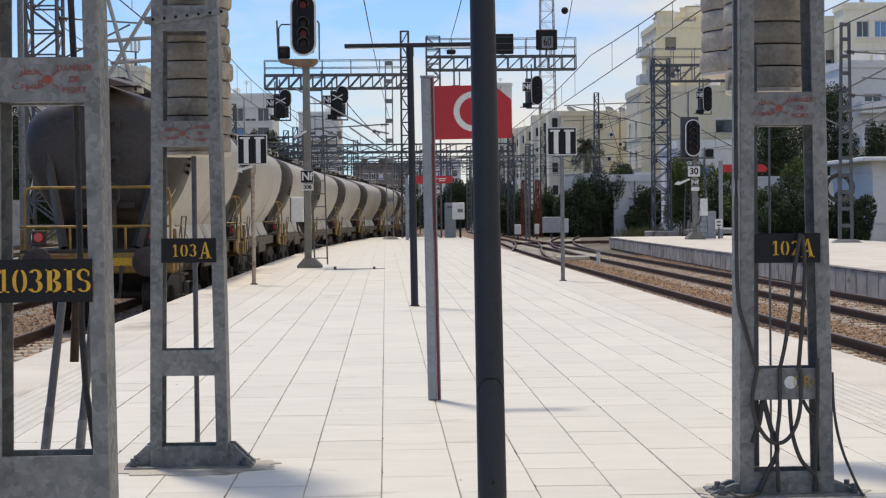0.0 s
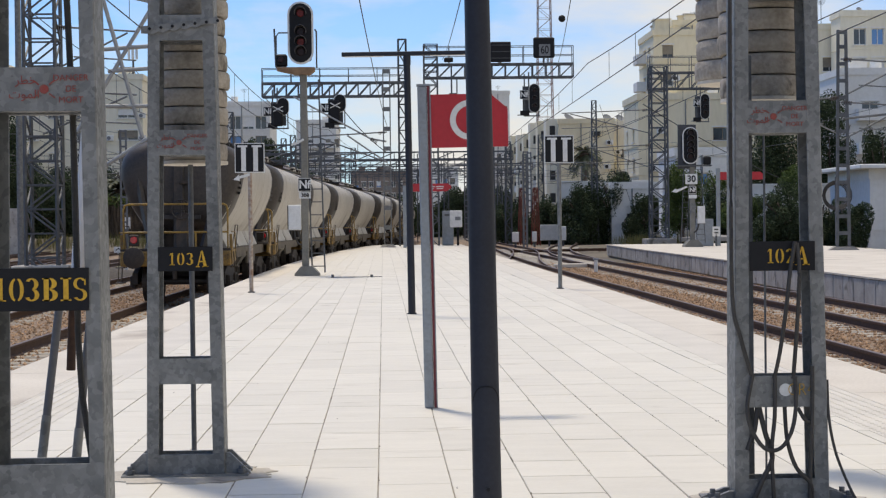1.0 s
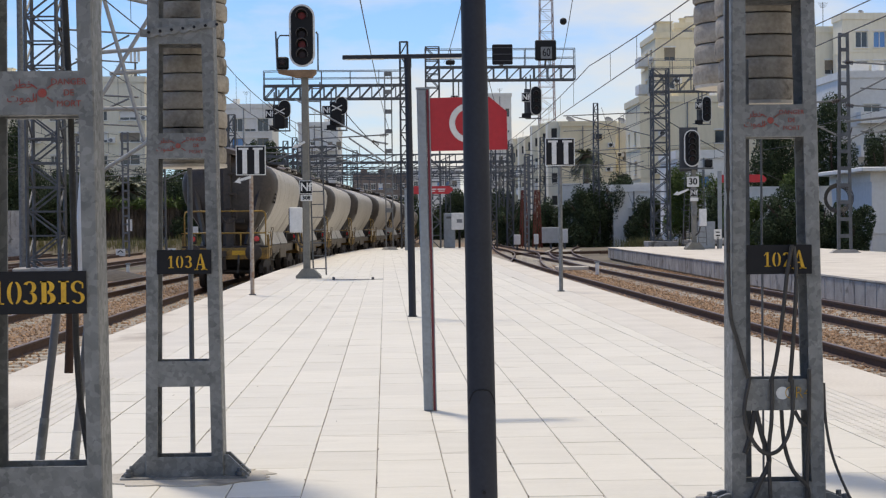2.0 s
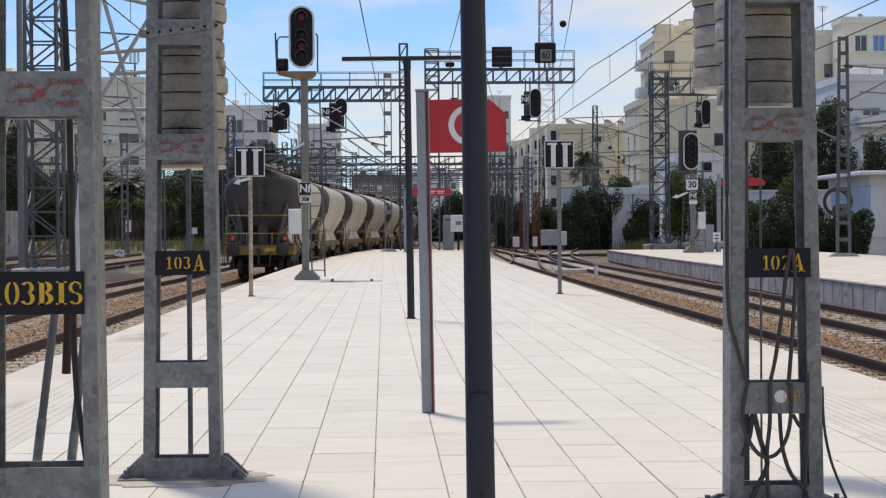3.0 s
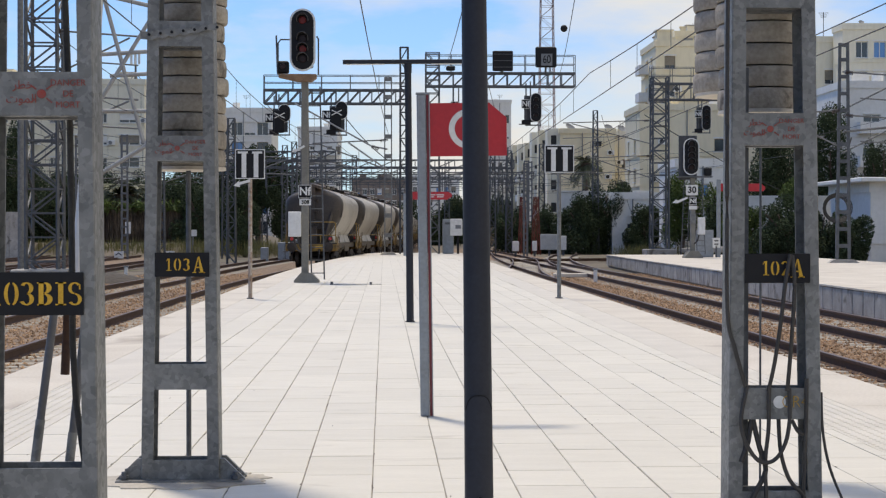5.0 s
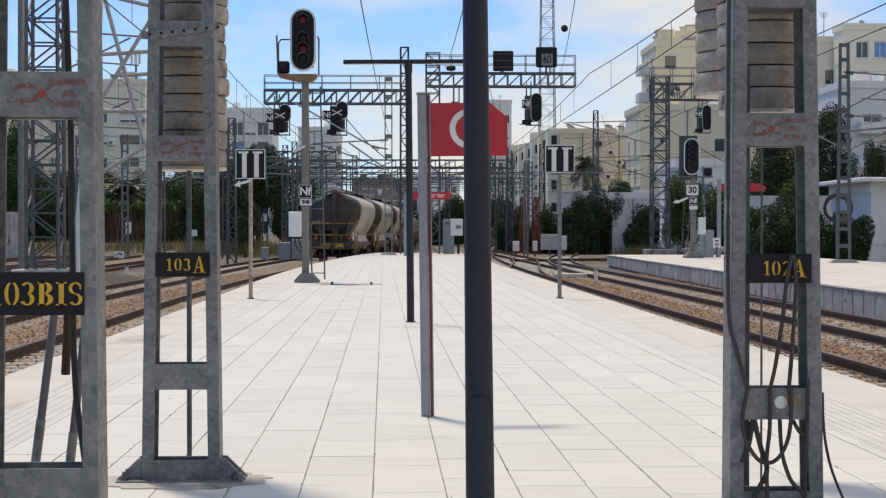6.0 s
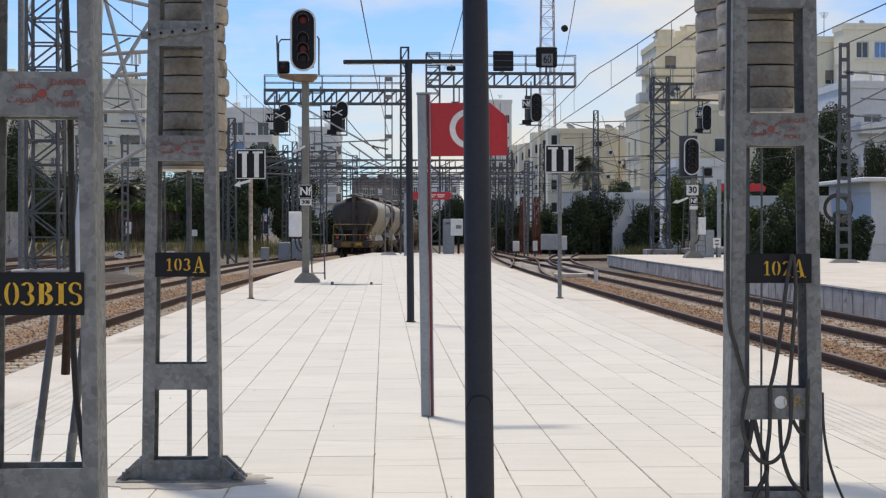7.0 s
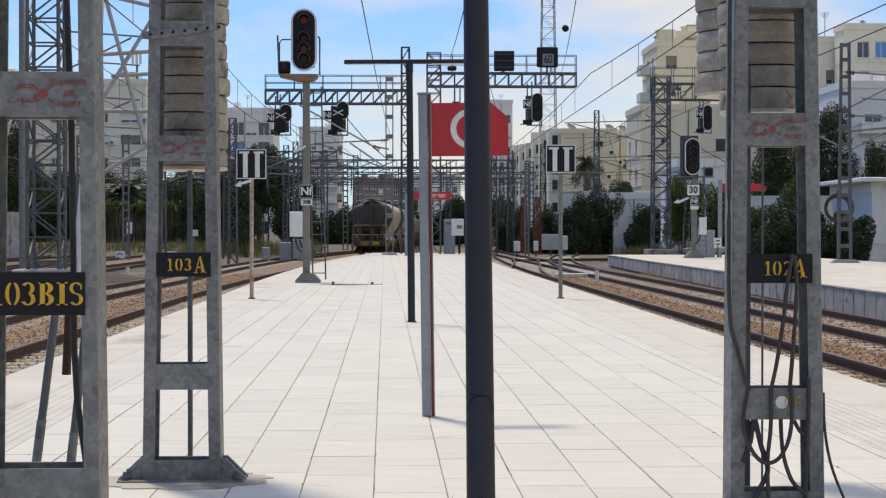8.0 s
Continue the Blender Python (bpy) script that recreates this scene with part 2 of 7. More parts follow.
class Geo:
    """Collects vertices and faces of one mesh."""

    def __init__(self):
        self.v, self.f = [], []

    def add(self, vs, fs):
        o = len(self.v)
        self.v += [tuple(p) for p in vs]
        self.f += [tuple(i + o for i in q) for q in fs]
        return self

    def box(self, c, s, rot=None, ch=0.0):
        """A box with centre c and size s; ch chamfers its upright and lying edges."""
        hx, hy, hz = s[0] / 2, s[1] / 2, s[2] / 2
        if ch <= 0:
            vs = [(x, y, z) for z in (-hz, hz) for y in (-hy, hy) for x in (-hx, hx)]
            fs = [(0, 2, 3, 1), (4, 5, 7, 6), (0, 1, 5, 4), (2, 6, 7, 3), (0, 4, 6, 2), (1, 3, 7, 5)]
        else:
            vs, fs, lay = [], [], []
            for z, k in ((-hz, ch), (-hz + ch, 0), (hz - ch, 0), (hz, ch)):
                a, b = hx - k, hy - k
                ring = [(a - ch, -b), (a, -b + ch), (a, b - ch), (a - ch, b), (-a + ch, b), (-a, b - ch), (-a, -b + ch), (-a + ch, -b)]
                lay.append(len(vs))
                vs += [(x, y, z) for x, y in ring]
            fs = [tuple(range(7, -1, -1)), tuple(lay[3] + i for i in range(8))]
            for j in range(3):
                for i in range(8):
                    k = (i + 1) % 8
                    fs.append((lay[j] + i, lay[j] + k, lay[j + 1] + k, lay[j + 1] + i))
        m = Matrix.Translation(c) @ (rot.to_4x4() if rot else Matrix())
        return self.add([m @ Vector(p) for p in vs], fs)

    def tube(self, a, b, r, r2=None, n=10, caps=True):
        a, b = Vector(a), Vector(b)
        r2 = r if r2 is None else r2
        d = (b - a)
        q = d.to_track_quat("Z", "Y")
        vs = []
        for p, k in ((a, r), (b, r2)):
            vs += [p + q @ Vector((math.cos(2 * math.pi * i / n) * k, math.sin(2 * math.pi * i / n) * k, 0)) for i in range(n)]
        fs = [(i, (i + 1) % n, n + (i + 1) % n, n + i) for i in range(n)]
        if caps:
            fs += [tuple(range(n - 1, -1, -1)), tuple(range(n, 2 * n))]
        return self.add(vs, fs)

    def bar(self, a, b, w, h=None):
        """A square-section bar from a to b."""
        a, b = Vector(a), Vector(b)
        h = h or w
        d = b - a
        q = d.to_track_quat("Z", "Y").to_matrix()
        return self.box((a + b) / 2, (w, h, d.length), q)

    def path(self, pts, r, n=8):
        """A round cable through the points."""
        pts = [Vector(p) for p in pts]
        rings = []
        for i, p in enumerate(pts):
            d = pts[min(i + 1, len(pts) - 1)] - pts[max(i - 1, 0)]
            q = d.to_track_quat("Z", "Y")
            rings.append([p + q @ Vector((math.cos(2 * math.pi * k / n) * r, math.sin(2 * math.pi * k / n) * r, 0)) for k in range(n)])
        vs = [p for ring in rings for p in ring]
        fs = [(j * n + i, j * n + (i + 1) % n, (j + 1) * n + (i + 1) % n, (j + 1) * n + i) for j in range(len(pts) - 1) for i in range(n)]
        fs += [tuple(range(n - 1, -1, -1)), tuple((len(pts) - 1) * n + i for i in range(n))]
        return self.add(vs, fs)

    def prism(self, poly, a, b, axis="y"):
        """Extrudes a polygon of (u, w) from a to b along an axis; (u, w) = (x, z), (y, z) or (x, y)."""
        put = {"y": lambda u, w, t: (u, t, w), "x": lambda u, w, t: (t, u, w), "z": lambda u, w, t: (u, w, t)}[axis]
        n = len(poly)
        vs = [put(u, w, a) for u, w in poly] + [put(u, w, b) for u, w in poly]
        fs = [tuple(range(n)), tuple(range(2 * n - 1, n - 1, -1))] + [(i, n + i, n + (i + 1) % n, (i + 1) % n) for i in range(n)]
        return self.add(vs, fs)

    def loft(self, rings, caps=True):
        n = len(rings[0])
        vs = [p for r in rings for p in r]
        fs = [(j * n + i, j * n + (i + 1) % n, (j + 1) * n + (i + 1) % n, (j + 1) * n + i) for j in range(len(rings) - 1) for i in range(n)]
        if caps:
            fs += [tuple(range(n - 1, -1, -1)), tuple((len(rings) - 1) * n + i for i in range(n))]
        return self.add(vs, fs)

    def mesh(self, name, material, smooth=False):
        me = bpy.data.meshes.new(name)
        me.from_pydata(self.v, [], self.f)
        bm = bmesh.new()
        bm.from_mesh(me)
        if len(bm.faces) < 20000:
            bmesh.ops.recalc_face_normals(bm, faces=bm.faces)
        bm.to_mesh(me)
        bm.free()
        me.materials.append(material)
        if smooth:
            me.shade_smooth()
            me.set_sharp_from_angle(angle=radians(38))
        me.update()
        return me


def part(name, geo, material, parent, label="", smooth=False):
    ob = new(name, geo.mesh(name, material, smooth))
    ob.parent = parent
    if label:
        ob["label"] = label
    return ob


def thing(name, label, category, m=None, group="", kind=""):
    ob = new(name)
    ob.empty_display_size = 0.2
    if m is not None:
        ob.matrix_world = m
    return tagged(ob, label, category, group, kind)


def solo(name, geo, material, label, category="", group="", kind="", smooth=False, m=None):
    ob = new(name, geo.mesh(name, material, smooth))
    if m is not None:
        ob.matrix_world = m
    return tagged(ob, label, category, group, kind)


def lettering(name, text, height, material, parent, m, depth=0.002, label="", squeeze=1.0, bold=0.0):
    """Raised letters as a mesh, centred at m, upright and facing -y."""
    cu = bpy.data.curves.new(name, "FONT")
    cu.body, cu.size, cu.align_x, cu.align_y = text, height * 1.38, "CENTER", "CENTER"
    cu.extrude, cu.offset = depth, bold
    tmp = bpy.data.objects.new("tmp", cu)
    scene.collection.objects.link(tmp)
    dg = bpy.context.evaluated_depsgraph_get()
    me = bpy.data.meshes.new_from_object(tmp.evaluated_get(dg))
    bpy.data.objects.remove(tmp)
    me.transform(Matrix.Diagonal((squeeze, 1, 1, 1)))
    me.transform(Matrix.Rotation(radians(90), 4, "X"))
    me.materials.clear()
    me.materials.append(material)
    ob = new(name, me)
    ob.parent = parent
    ob.matrix_local = m
    if label:
        ob["label"] = label
    return ob

# ---- plan: lines of tracks and edges ----
RAIL_Z, BED_Z = -0.55, -0.73


def train_line(y):
    """Centre of the track on which the train runs."""
    if y < 38:
        return -4.72
    if y < 104:
        return -4.72 + (y - 38) ** 2 / 1400
    x0, s0 = -4.72 + 66 ** 2 / 1400, 66 / 700
    if y < 142:
        return x0 + s0 * (y - 104) - (y - 104) ** 2 / 1200
    x1, s1 = x0 + s0 * 38 - 38 ** 2 / 1200, s0 - 38 / 600
    return x1 + s1 * (y - 142)


def right_line(y):
    return 5.42 + 0.0055 * y + (0.0006 * (y - 60) ** 2 if y > 60 else 0) * 0.6


def right_line2(y):
    return 8.75 + 0.0085 * y


def edge_left(y):
    return train_line(y) + 1.67


def edge_right(y):
    return 3.60 + 0.0098 * y


def edge_far(y):
    """Near edge of the neighbouring platform."""
    return 9.35 + 0.0345 * y + (0.0002 * (y - 60) ** 2 if y > 60 else 0)


# ---- ground ----


def build_ground():
    g = Geo()
    xs = [-700, -300, -120, -60, -30, 0, 30, 60, 120, 300, 700]
    ys = [-60, -20, 0, 40, 80, 120, 180, 260, 400, 900, 2500]
    for y in ys:
        for x in xs:
            g.v.append((x, y, BED_Z - 0.07))
    n = len(xs)
    g.f += [(j * n + i, j * n + i + 1, (j + 1) * n + i + 1, (j + 1) * n + i) for j in range(len(ys) - 1) for i in range(n - 1)]
    solo("ground", g, GROUND, "dusty brown yard ground with dry patches", "ground", kind="structure")


build_ground()


def build_bank(name, x0, x1, ys, zs, label):
    """Low raised ground beside the yard, uneven along its length."""
    rng = random.Random(int(x1))
    g, xs = Geo(), list(np.linspace(x0, x1, 24))
    for y, z in zip(ys, zs):
        for x in xs:
            e = min(x - x0, x1 - x) / 6.0
            g.v.append((x, y + rng.uniform(-1.0, 1.0), BED_Z - 0.12 + (z + rng.uniform(-0.12, 0.12)) * min(1.0, max(0.0, e))))
    n = len(xs)
    g.f += [(j * n + i, j * n + i + 1, (j + 1) * n + i + 1, (j + 1) * n + i) for j in range(len(ys) - 1) for i in range(n - 1)]
    solo(name, g, GROUND, label, "embankment", kind="structure")


build_bank("embankment_1", 15.0, 95.0, (160, 164, 168, 185, 210, 260), (0.0, 0.6, 1.15, 1.35, 1.45, 1.5), "low dusty embankment with dry grass beyond the tracks")
build_bank("embankment_2", -80.0, -11.0, (126, 131, 136, 150, 180, 240), (0.0, 0.55, 1.2, 1.6, 1.7, 1.7), "low dusty embankment under the bushes")


def ribbon(fl, fr, y0, y1, z0, z1, step=2.0):
    """A slab between two lines."""
    g = Geo()
    ys = list(np.arange(y0, y1, step)) + [y1]
    rings = [[(fl(y), y, z0), (fr(y), y, z0), (fr(y), y, z1), (fl(y), y, z1)] for y in ys]
    return g.loft(rings)


def bed(name, line, half, y0, y1, label):
    g = Geo()
    ys = list(np.arange(y0, y1, 3.0)) + [y1]
    g.loft([[(line(y) - half - 0.5, y, BED_Z - 0.1), (line(y) + half + 0.5, y, BED_Z - 0.1), (line(y) + half, y, BED_Z), (line(y) - half, y, BED_Z)] for y in ys])
    return solo(name, g, BALLAST, label, "ballast", kind="structure")


RAIL_PROFILE = [(-0.07, 0), (0.07, 0), (0.07, 0.018), (0.012, 0.035), (0.012, 0.115), (0.036, 0.13), (0.036, 0.165), (-0.036, 0.165), (-0.036, 0.13), (-0.012, 0.115), (-0.012, 0.035), (-0.07, 0.018)]
SLEEPER_MESH = Geo().box((0, 0, 0), (2.5, 0.24, 0.16), ch=0.025).mesh("sleeper", SLEEPER)


def railway(name, line, y0, y1, ys0, ys1, label):
    """A track: two rails with bright running tops, and sleepers between ys0 and ys1."""
    t = thing(name, label, "railway track", kind="structure")
    for side in (-0.7535, 0.7535):
        g, top = Geo(), Geo()
        ys = list(np.arange(y0, y1, 2.0)) + [y1]
        g.loft([[(line(y) + side + u, y, RAIL_Z - 0.17 + w) for u, w in RAIL_PROFILE] for y in ys])
        r = part("rail", g, RAIL, t)
        top.loft([[(line(y) + side + u, y, RAIL_Z - 0.006 + w) for u, w in ((-0.033, 0), (0.033, 0), (0.028, 0.007), (-0.028, 0.007))] for y in ys])
        part("running_surface", top, RAIL_TOP, r, "worn grey running surface")
    y = ys0
    while y < ys1:
        s = new("sleeper", SLEEPER_MESH)
        s.parent = t
        s.matrix_local = pose(line(y), y, RAIL_Z - 0.17 - 0.065, 0, 0, -math.degrees(line(y + 0.5) - line(y - 0.5)))
        y += 0.6
    return t


def shifted(line, dx, slope=0.0):
    return lambda y: line(y) + dx + slope * y


bed("ballast_bed_1", lambda y: train_line(y) - 1.9, 3.9, -10, 330, "brown stone ballast under the freight track")
bed("ballast_bed_2", lambda y: (right_line(y) + right_line2(y)) / 2, 3.5, -10, 200, "orange-brown stone ballast between the platforms")
bed("ballast_bed_3", lambda y: -16.5 - 0.02 * y, 3.6, 0, 330, "brown ballast under the yard tracks")
bed("ballast_bed_4", lambda y: -26 - 0.03 * y, 4.6, 0, 330, "brown ballast under the far yard tracks")
railway("railway_track_1", train_line, -10, 330, 8, 100, "rusty track with concrete sleepers beside the platform")
railway("railway_track_2", lambda y: train_line(min(y, 60)) - 3.55 - 0.004 * y + (0.0006 * (y - 60) ** 2 if y > 60 else 0), -10, 200, 20, 110, "rusty second track with concrete sleepers")
railway("railway_track_3", right_line, -10, 190, 8, 110, "rusty track with concrete sleepers in orange ballast")
railway("railway_track_4", right_line2, -10, 190, 14, 110, "rusty track between the two platforms")
for i, x in enumerate((-13.9, -19.0, -24.5, -30.5)):
    railway("railway_track_%d" % (5 + i), lambda y, x=x: x + 0.7 - 0.010 * y, 10, 320, 0, 0, "rusty yard track on brown ballast")
railway("railway_track_9", lambda y: 22.5 + 0.02 * y, 96, 142, 0, 0, "rusty track crossing the far yard")
railway("railway_track_10", lambda y: right_line2(y) + 0.0011 * (y - 66) ** 2, 66, 138, 70, 130, "rusty turnout track behind the platform end")
railway("railway_track_11", lambda y: right_line(y) + (right_line2(y) - right_line(y)) * ((y - 58) / 66) ** 2 * (3 - 2 * (y - 58) / 66), 58, 124, 60, 122, "rusty diverging track at the turnout")

railway("railway_track_12", lambda y: 9.0 + (y - 106) * 1.1, 106, 119, 0, 0, "rusty track curving away across the far yard")
railway("railway_track_13", lambda y: 13.5 + (y - 108) * 0.95, 108, 134, 0, 0, "rusty siding crossing the far yard")
railway("railway_track_14", lambda y: -11.0 - 0.12 * (y - 40), 40, 132, 40, 70, "rusty ladder track crossing the yard")
railway("railway_track_15", lambda y: -14.5 - 0.12 * (y - 60), 60, 150, 0, 0, "rusty second ladder track in the yard")

# ---- platform ----
COL_W, COL_X = 0.325, -0.049
END_Y = 96.0


def build_platform():
    t = thing("platform", "pale stone-paved station platform with concrete coping", "platform", kind="structure")
    part("platform_body", ribbon(lambda y: edge_left(y) + 0.04, lambda y: edge_right(y) - 0.04, -8, END_Y, BED_Z - 0.1, -0.045), CONCRETE, t, "stained concrete platform wall")
    part("joint_bed", ribbon(lambda y: edge_left(y) + 0.08, lambda y: edge_right(y) - 0.08, -8, END_Y - 0.05, -0.045, -0.006), JOINT, t, "dark joints")
    for f in (0, 1):
        a = edge_left if f == 0 else (lambda y: edge_right(y) - 0.62)
        b = (lambda y: edge_left(y) + 0.62) if f == 0 else edge_right
        y = -6.0
        while y < END_Y:
            ln = 2.4
            part("coping_slab", ribbon(a, b, y, min(y + ln - 0.008, END_Y), -0.12, 0.0, 0.8), COPING, t)
            y += ln
        # tactile strip with rounded studs
        o = 0.622 if f == 0 else -1.055
        ln_ = edge_left if f == 0 else edge_right
        part("tactile_strip", ribbon(lambda y: ln_(y) + o, lambda y: ln_(y) + o + 0.433, -7, END_Y - 1, -0.03, -0.001), TACTILE, t)
        g = Geo()
        for j in range(int((13 - 6) / 0.07)):
            y = 6 + j * 0.07
            for k in range(6):
                x = ln_(y) + o + 0.03 + k * 0.067
                c = [(x + 0.016 * math.cos(q), y + 0.016 * math.sin(q), -0.001) for q in (0.8, 2.36, 3.93, 5.5)]
                c2 = [(x + 0.010 * math.cos(q), y + 0.010 * math.sin(q), 0.0032) for q in (0.8, 2.36, 3.93, 5.5)]
                o2 = len(g.v)
                g.v += c + c2
                g.f += [(o2, o2 + 1, o2 + 5, o2 + 4), (o2 + 1, o2 + 2, o2 + 6, o2 + 5), (o2 + 2, o2 + 3, o2 + 7, o2 + 6), (o2 + 3, o2, o2 + 4, o2 + 7), (o2 + 4, o2 + 5, o2 + 6, o2 + 7)]
        tagged(part("tactile_studs", g, TACTILE, t), kind="stuff")
    # paving slabs in columns along the platform, of four lengths
    rng = random.Random(5)
    lens = (0.48, 0.66, 0.84, 1.02)
    meshes = [Geo().box((0, 0, -0.014), (COL_W - 0.0055, ln - 0.012, 0.028), ch=0.002).mesh("paving_slab", PAVING) for ln in lens]
    far, count = Geo(), 0
    near = []
    for c in range(-12, 14):
        x = COL_X + (c + 0.5) * COL_W
        y = -6.8 + rng.random() * 0.8
        while y < END_Y - 0.6:
            k = rng.choice((0, 1, 1, 2, 2, 3))
            yc = y + lens[k] / 2
            lo, hi = edge_left(yc) + 1.056 + COL_W / 2, edge_right(yc) - 1.056 - COL_W / 2
            if lo - COL_W * 0.0 <= x <= hi:
                near.append((yc, x, k, rng.uniform(-0.0016, 0.0)))
            elif lo - COL_W < x < hi + COL_W:
                xa, xb = max(x - COL_W / 2, lo - COL_W / 2) + 0.004, min(x + COL_W / 2, hi + COL_W / 2) - 0.004
                if xb - xa > 0.03:
                    far.box(((xa + xb) / 2, yc, -0.0145), (xb - xa, lens[k] - 0.012, 0.028))
            y += lens[k]
    near.sort()
    named = []
    for i, (yc, x, k, dz) in enumerate(near):
        if yc > 3.6 and len(named) < 330:
            named.append(i)
            s = new("paving_slab", meshes[k])
            s.parent = t
            s.matrix_local = pose(x + rng.uniform(-0.0012, 0.0012), yc, dz, 0, 0, rng.uniform(-0.12, 0.12))
        else:
            far.box((x, yc, -0.014 + dz), (COL_W - 0.0055, lens[k] - 0.012, 0.028))
    tagged(part("paving_field", far, PAVING_FAR, t), kind="stuff")
    # crumbs and weeds caught in the joints, and chips on the slabs
    grit = Geo()
    for i in range(420):
        y = 6.0 + 24 * rng.random() ** 1.6
        x = COL_X + rng.randint(-8, 9) * COL_W + rng.gauss(0, 0.004) if rng.random() < 0.93 else rng.uniform(-2.2, 2.6)
        if edge_left(y) + 1.1 < x < edge_right(y) - 1.1:
            a, b = rng.uniform(0.0015, 0.004), rng.uniform(0.006, 0.030)
            q = [(x - a, y - b), (x + a * 0.6, y - b * 0.7), (x + a, y + b), (x - a * 0.7, y + b * 0.8)]
            grit.loft([[(u, v, -0.001) for u, v in q], [(x + (u - x) * 0.7, y + (v - y) * 0.7, rng.uniform(0.0006, 0.0015)) for u, v in q]])
    tagged(part("joint_grit", grit, GRIT, t, "dark crumbs in the joints"), kind="stuff")
    return t


build_platform()


def build_platform2():
    t = thing("platform_far", "neighbouring low platform with a block-faced edge", "platform", kind="structure")
    back = lambda y: edge_far(y) + 9.5
    # core is darker than the blocks, so their gaps read as dark joints
    part("platform_body", ribbon(lambda y: edge_far(y) + 0.12, back, 12, 94, BED_Z - 0.1, -0.13), JOINT, t, "dark core showing in the gaps between the edge blocks")
    part("platform_top", ribbon(lambda y: edge_far(y) - 0.03, back, 12, 94, -0.13, -0.09), COPING, t, "pale worn concrete surface")
    g0 = Geo().box((0, 0, 0), (0.14, 0.89, 0.56), ch=0.02).mesh("edge_block", CONCRETE)
    y = 12.5
    while y < 93.6:
        s = new("edge_block", g0)
        s.parent = t
        s.matrix_local = pose(edge_far(y) + 0.06, y, -0.42, 0, 0, -math.degrees(edge_far(y + 0.5) - edge_far(y - 0.5)))
        y += 0.95
    for x0 in np.arange(0.2, 9.0, 1.0):
        s = new("edge_block", g0)
        s.parent = t
        s.matrix_local = pose(edge_far(94) + 0.3 + x0, 94.0, -0.42, 0, 0, 90)


build_platform2()


def build_stones():
    """Loose ballast stones on the beds near the platform."""
    rng = np.random.RandomState(3)
    g = Geo()
    base = np.array([(1, 0, 0), (0, 1, 0), (-1, 0, 0), (0, -1, 0), (0, 0, 0.9), (0, 0, -0.6)])
    tri = [(0, 1, 4), (1, 2, 4), (2, 3, 4), (3, 0, 4), (1, 0, 5), (2, 1, 5), (3, 2, 5), (0, 3, 5)]
    spots = []
    for fl, fr, y0, y1, n in ((lambda y: edge_right(y) + 0.3, lambda y: edge_far(y) - 0.1, 11, 75, 36000), (lambda y: train_line(y) - 7.0, lambda y: edge_left(y) - 0.2, 11, 75, 28000)):
        ys = y0 + (y1 - y0) * rng.rand(n) ** 1.5
        us = rng.rand(n)
        for y, u in zip(ys, us):
            a, b = fl(y), fr(y)
            spots.append((a + (b - a) * u, y))
    for x, y in spots:
        k = rng.uniform(0.018, 0.038)
        pts = base * k * rng.uniform(0.6, 1.3, (6, 1))
        a = rng.uniform(0, 6.28)
        c, s = math.cos(a), math.sin(a)
        z = BED_Z + rng.uniform(0.0, 0.03)
        o = len(g.v)
        g.v += [(x + p[0] * c - p[1] * s, y + p[0] * s + p[1] * c, z + p[2]) for p in pts]
        g.f += [(o + i, o + j, o + q) for i, j, q in tri]
    solo("ballast_stones", g, STONES, "loose orange-brown ballast stones along the tracks", "ballast", kind="stuff")


build_stones()

# ---- the freight train ----
WAGON_L, SPEED, TAIL_Y, N_WAGONS = 13.2, 10.52, 27.95, 12


def hopper_ring(k, y, low=1.0):
    """Cross-section of the tank body: pitched roof, round shoulders, flanks that run in to the hopper."""
    half = [(0.0, 4.02), (0.5, 3.85), (0.98, 3.66), (1.22, 3.53), (1.36, 3.35), (1.42, 3.14), (1.41, 2.87), (1.34, 2.54), (1.19, 2.18), (0.97, 1.82), (0.76, 1.52)]
    zc = 2.9
    pts = [(x * k, zc + (z - zc) * (k if z > zc else low)) for x, z in half]
    ring = [(x, y, z) for x, z in pts] + [(-x, y, z) for x, z in reversed(pts[1:])]
    return ring


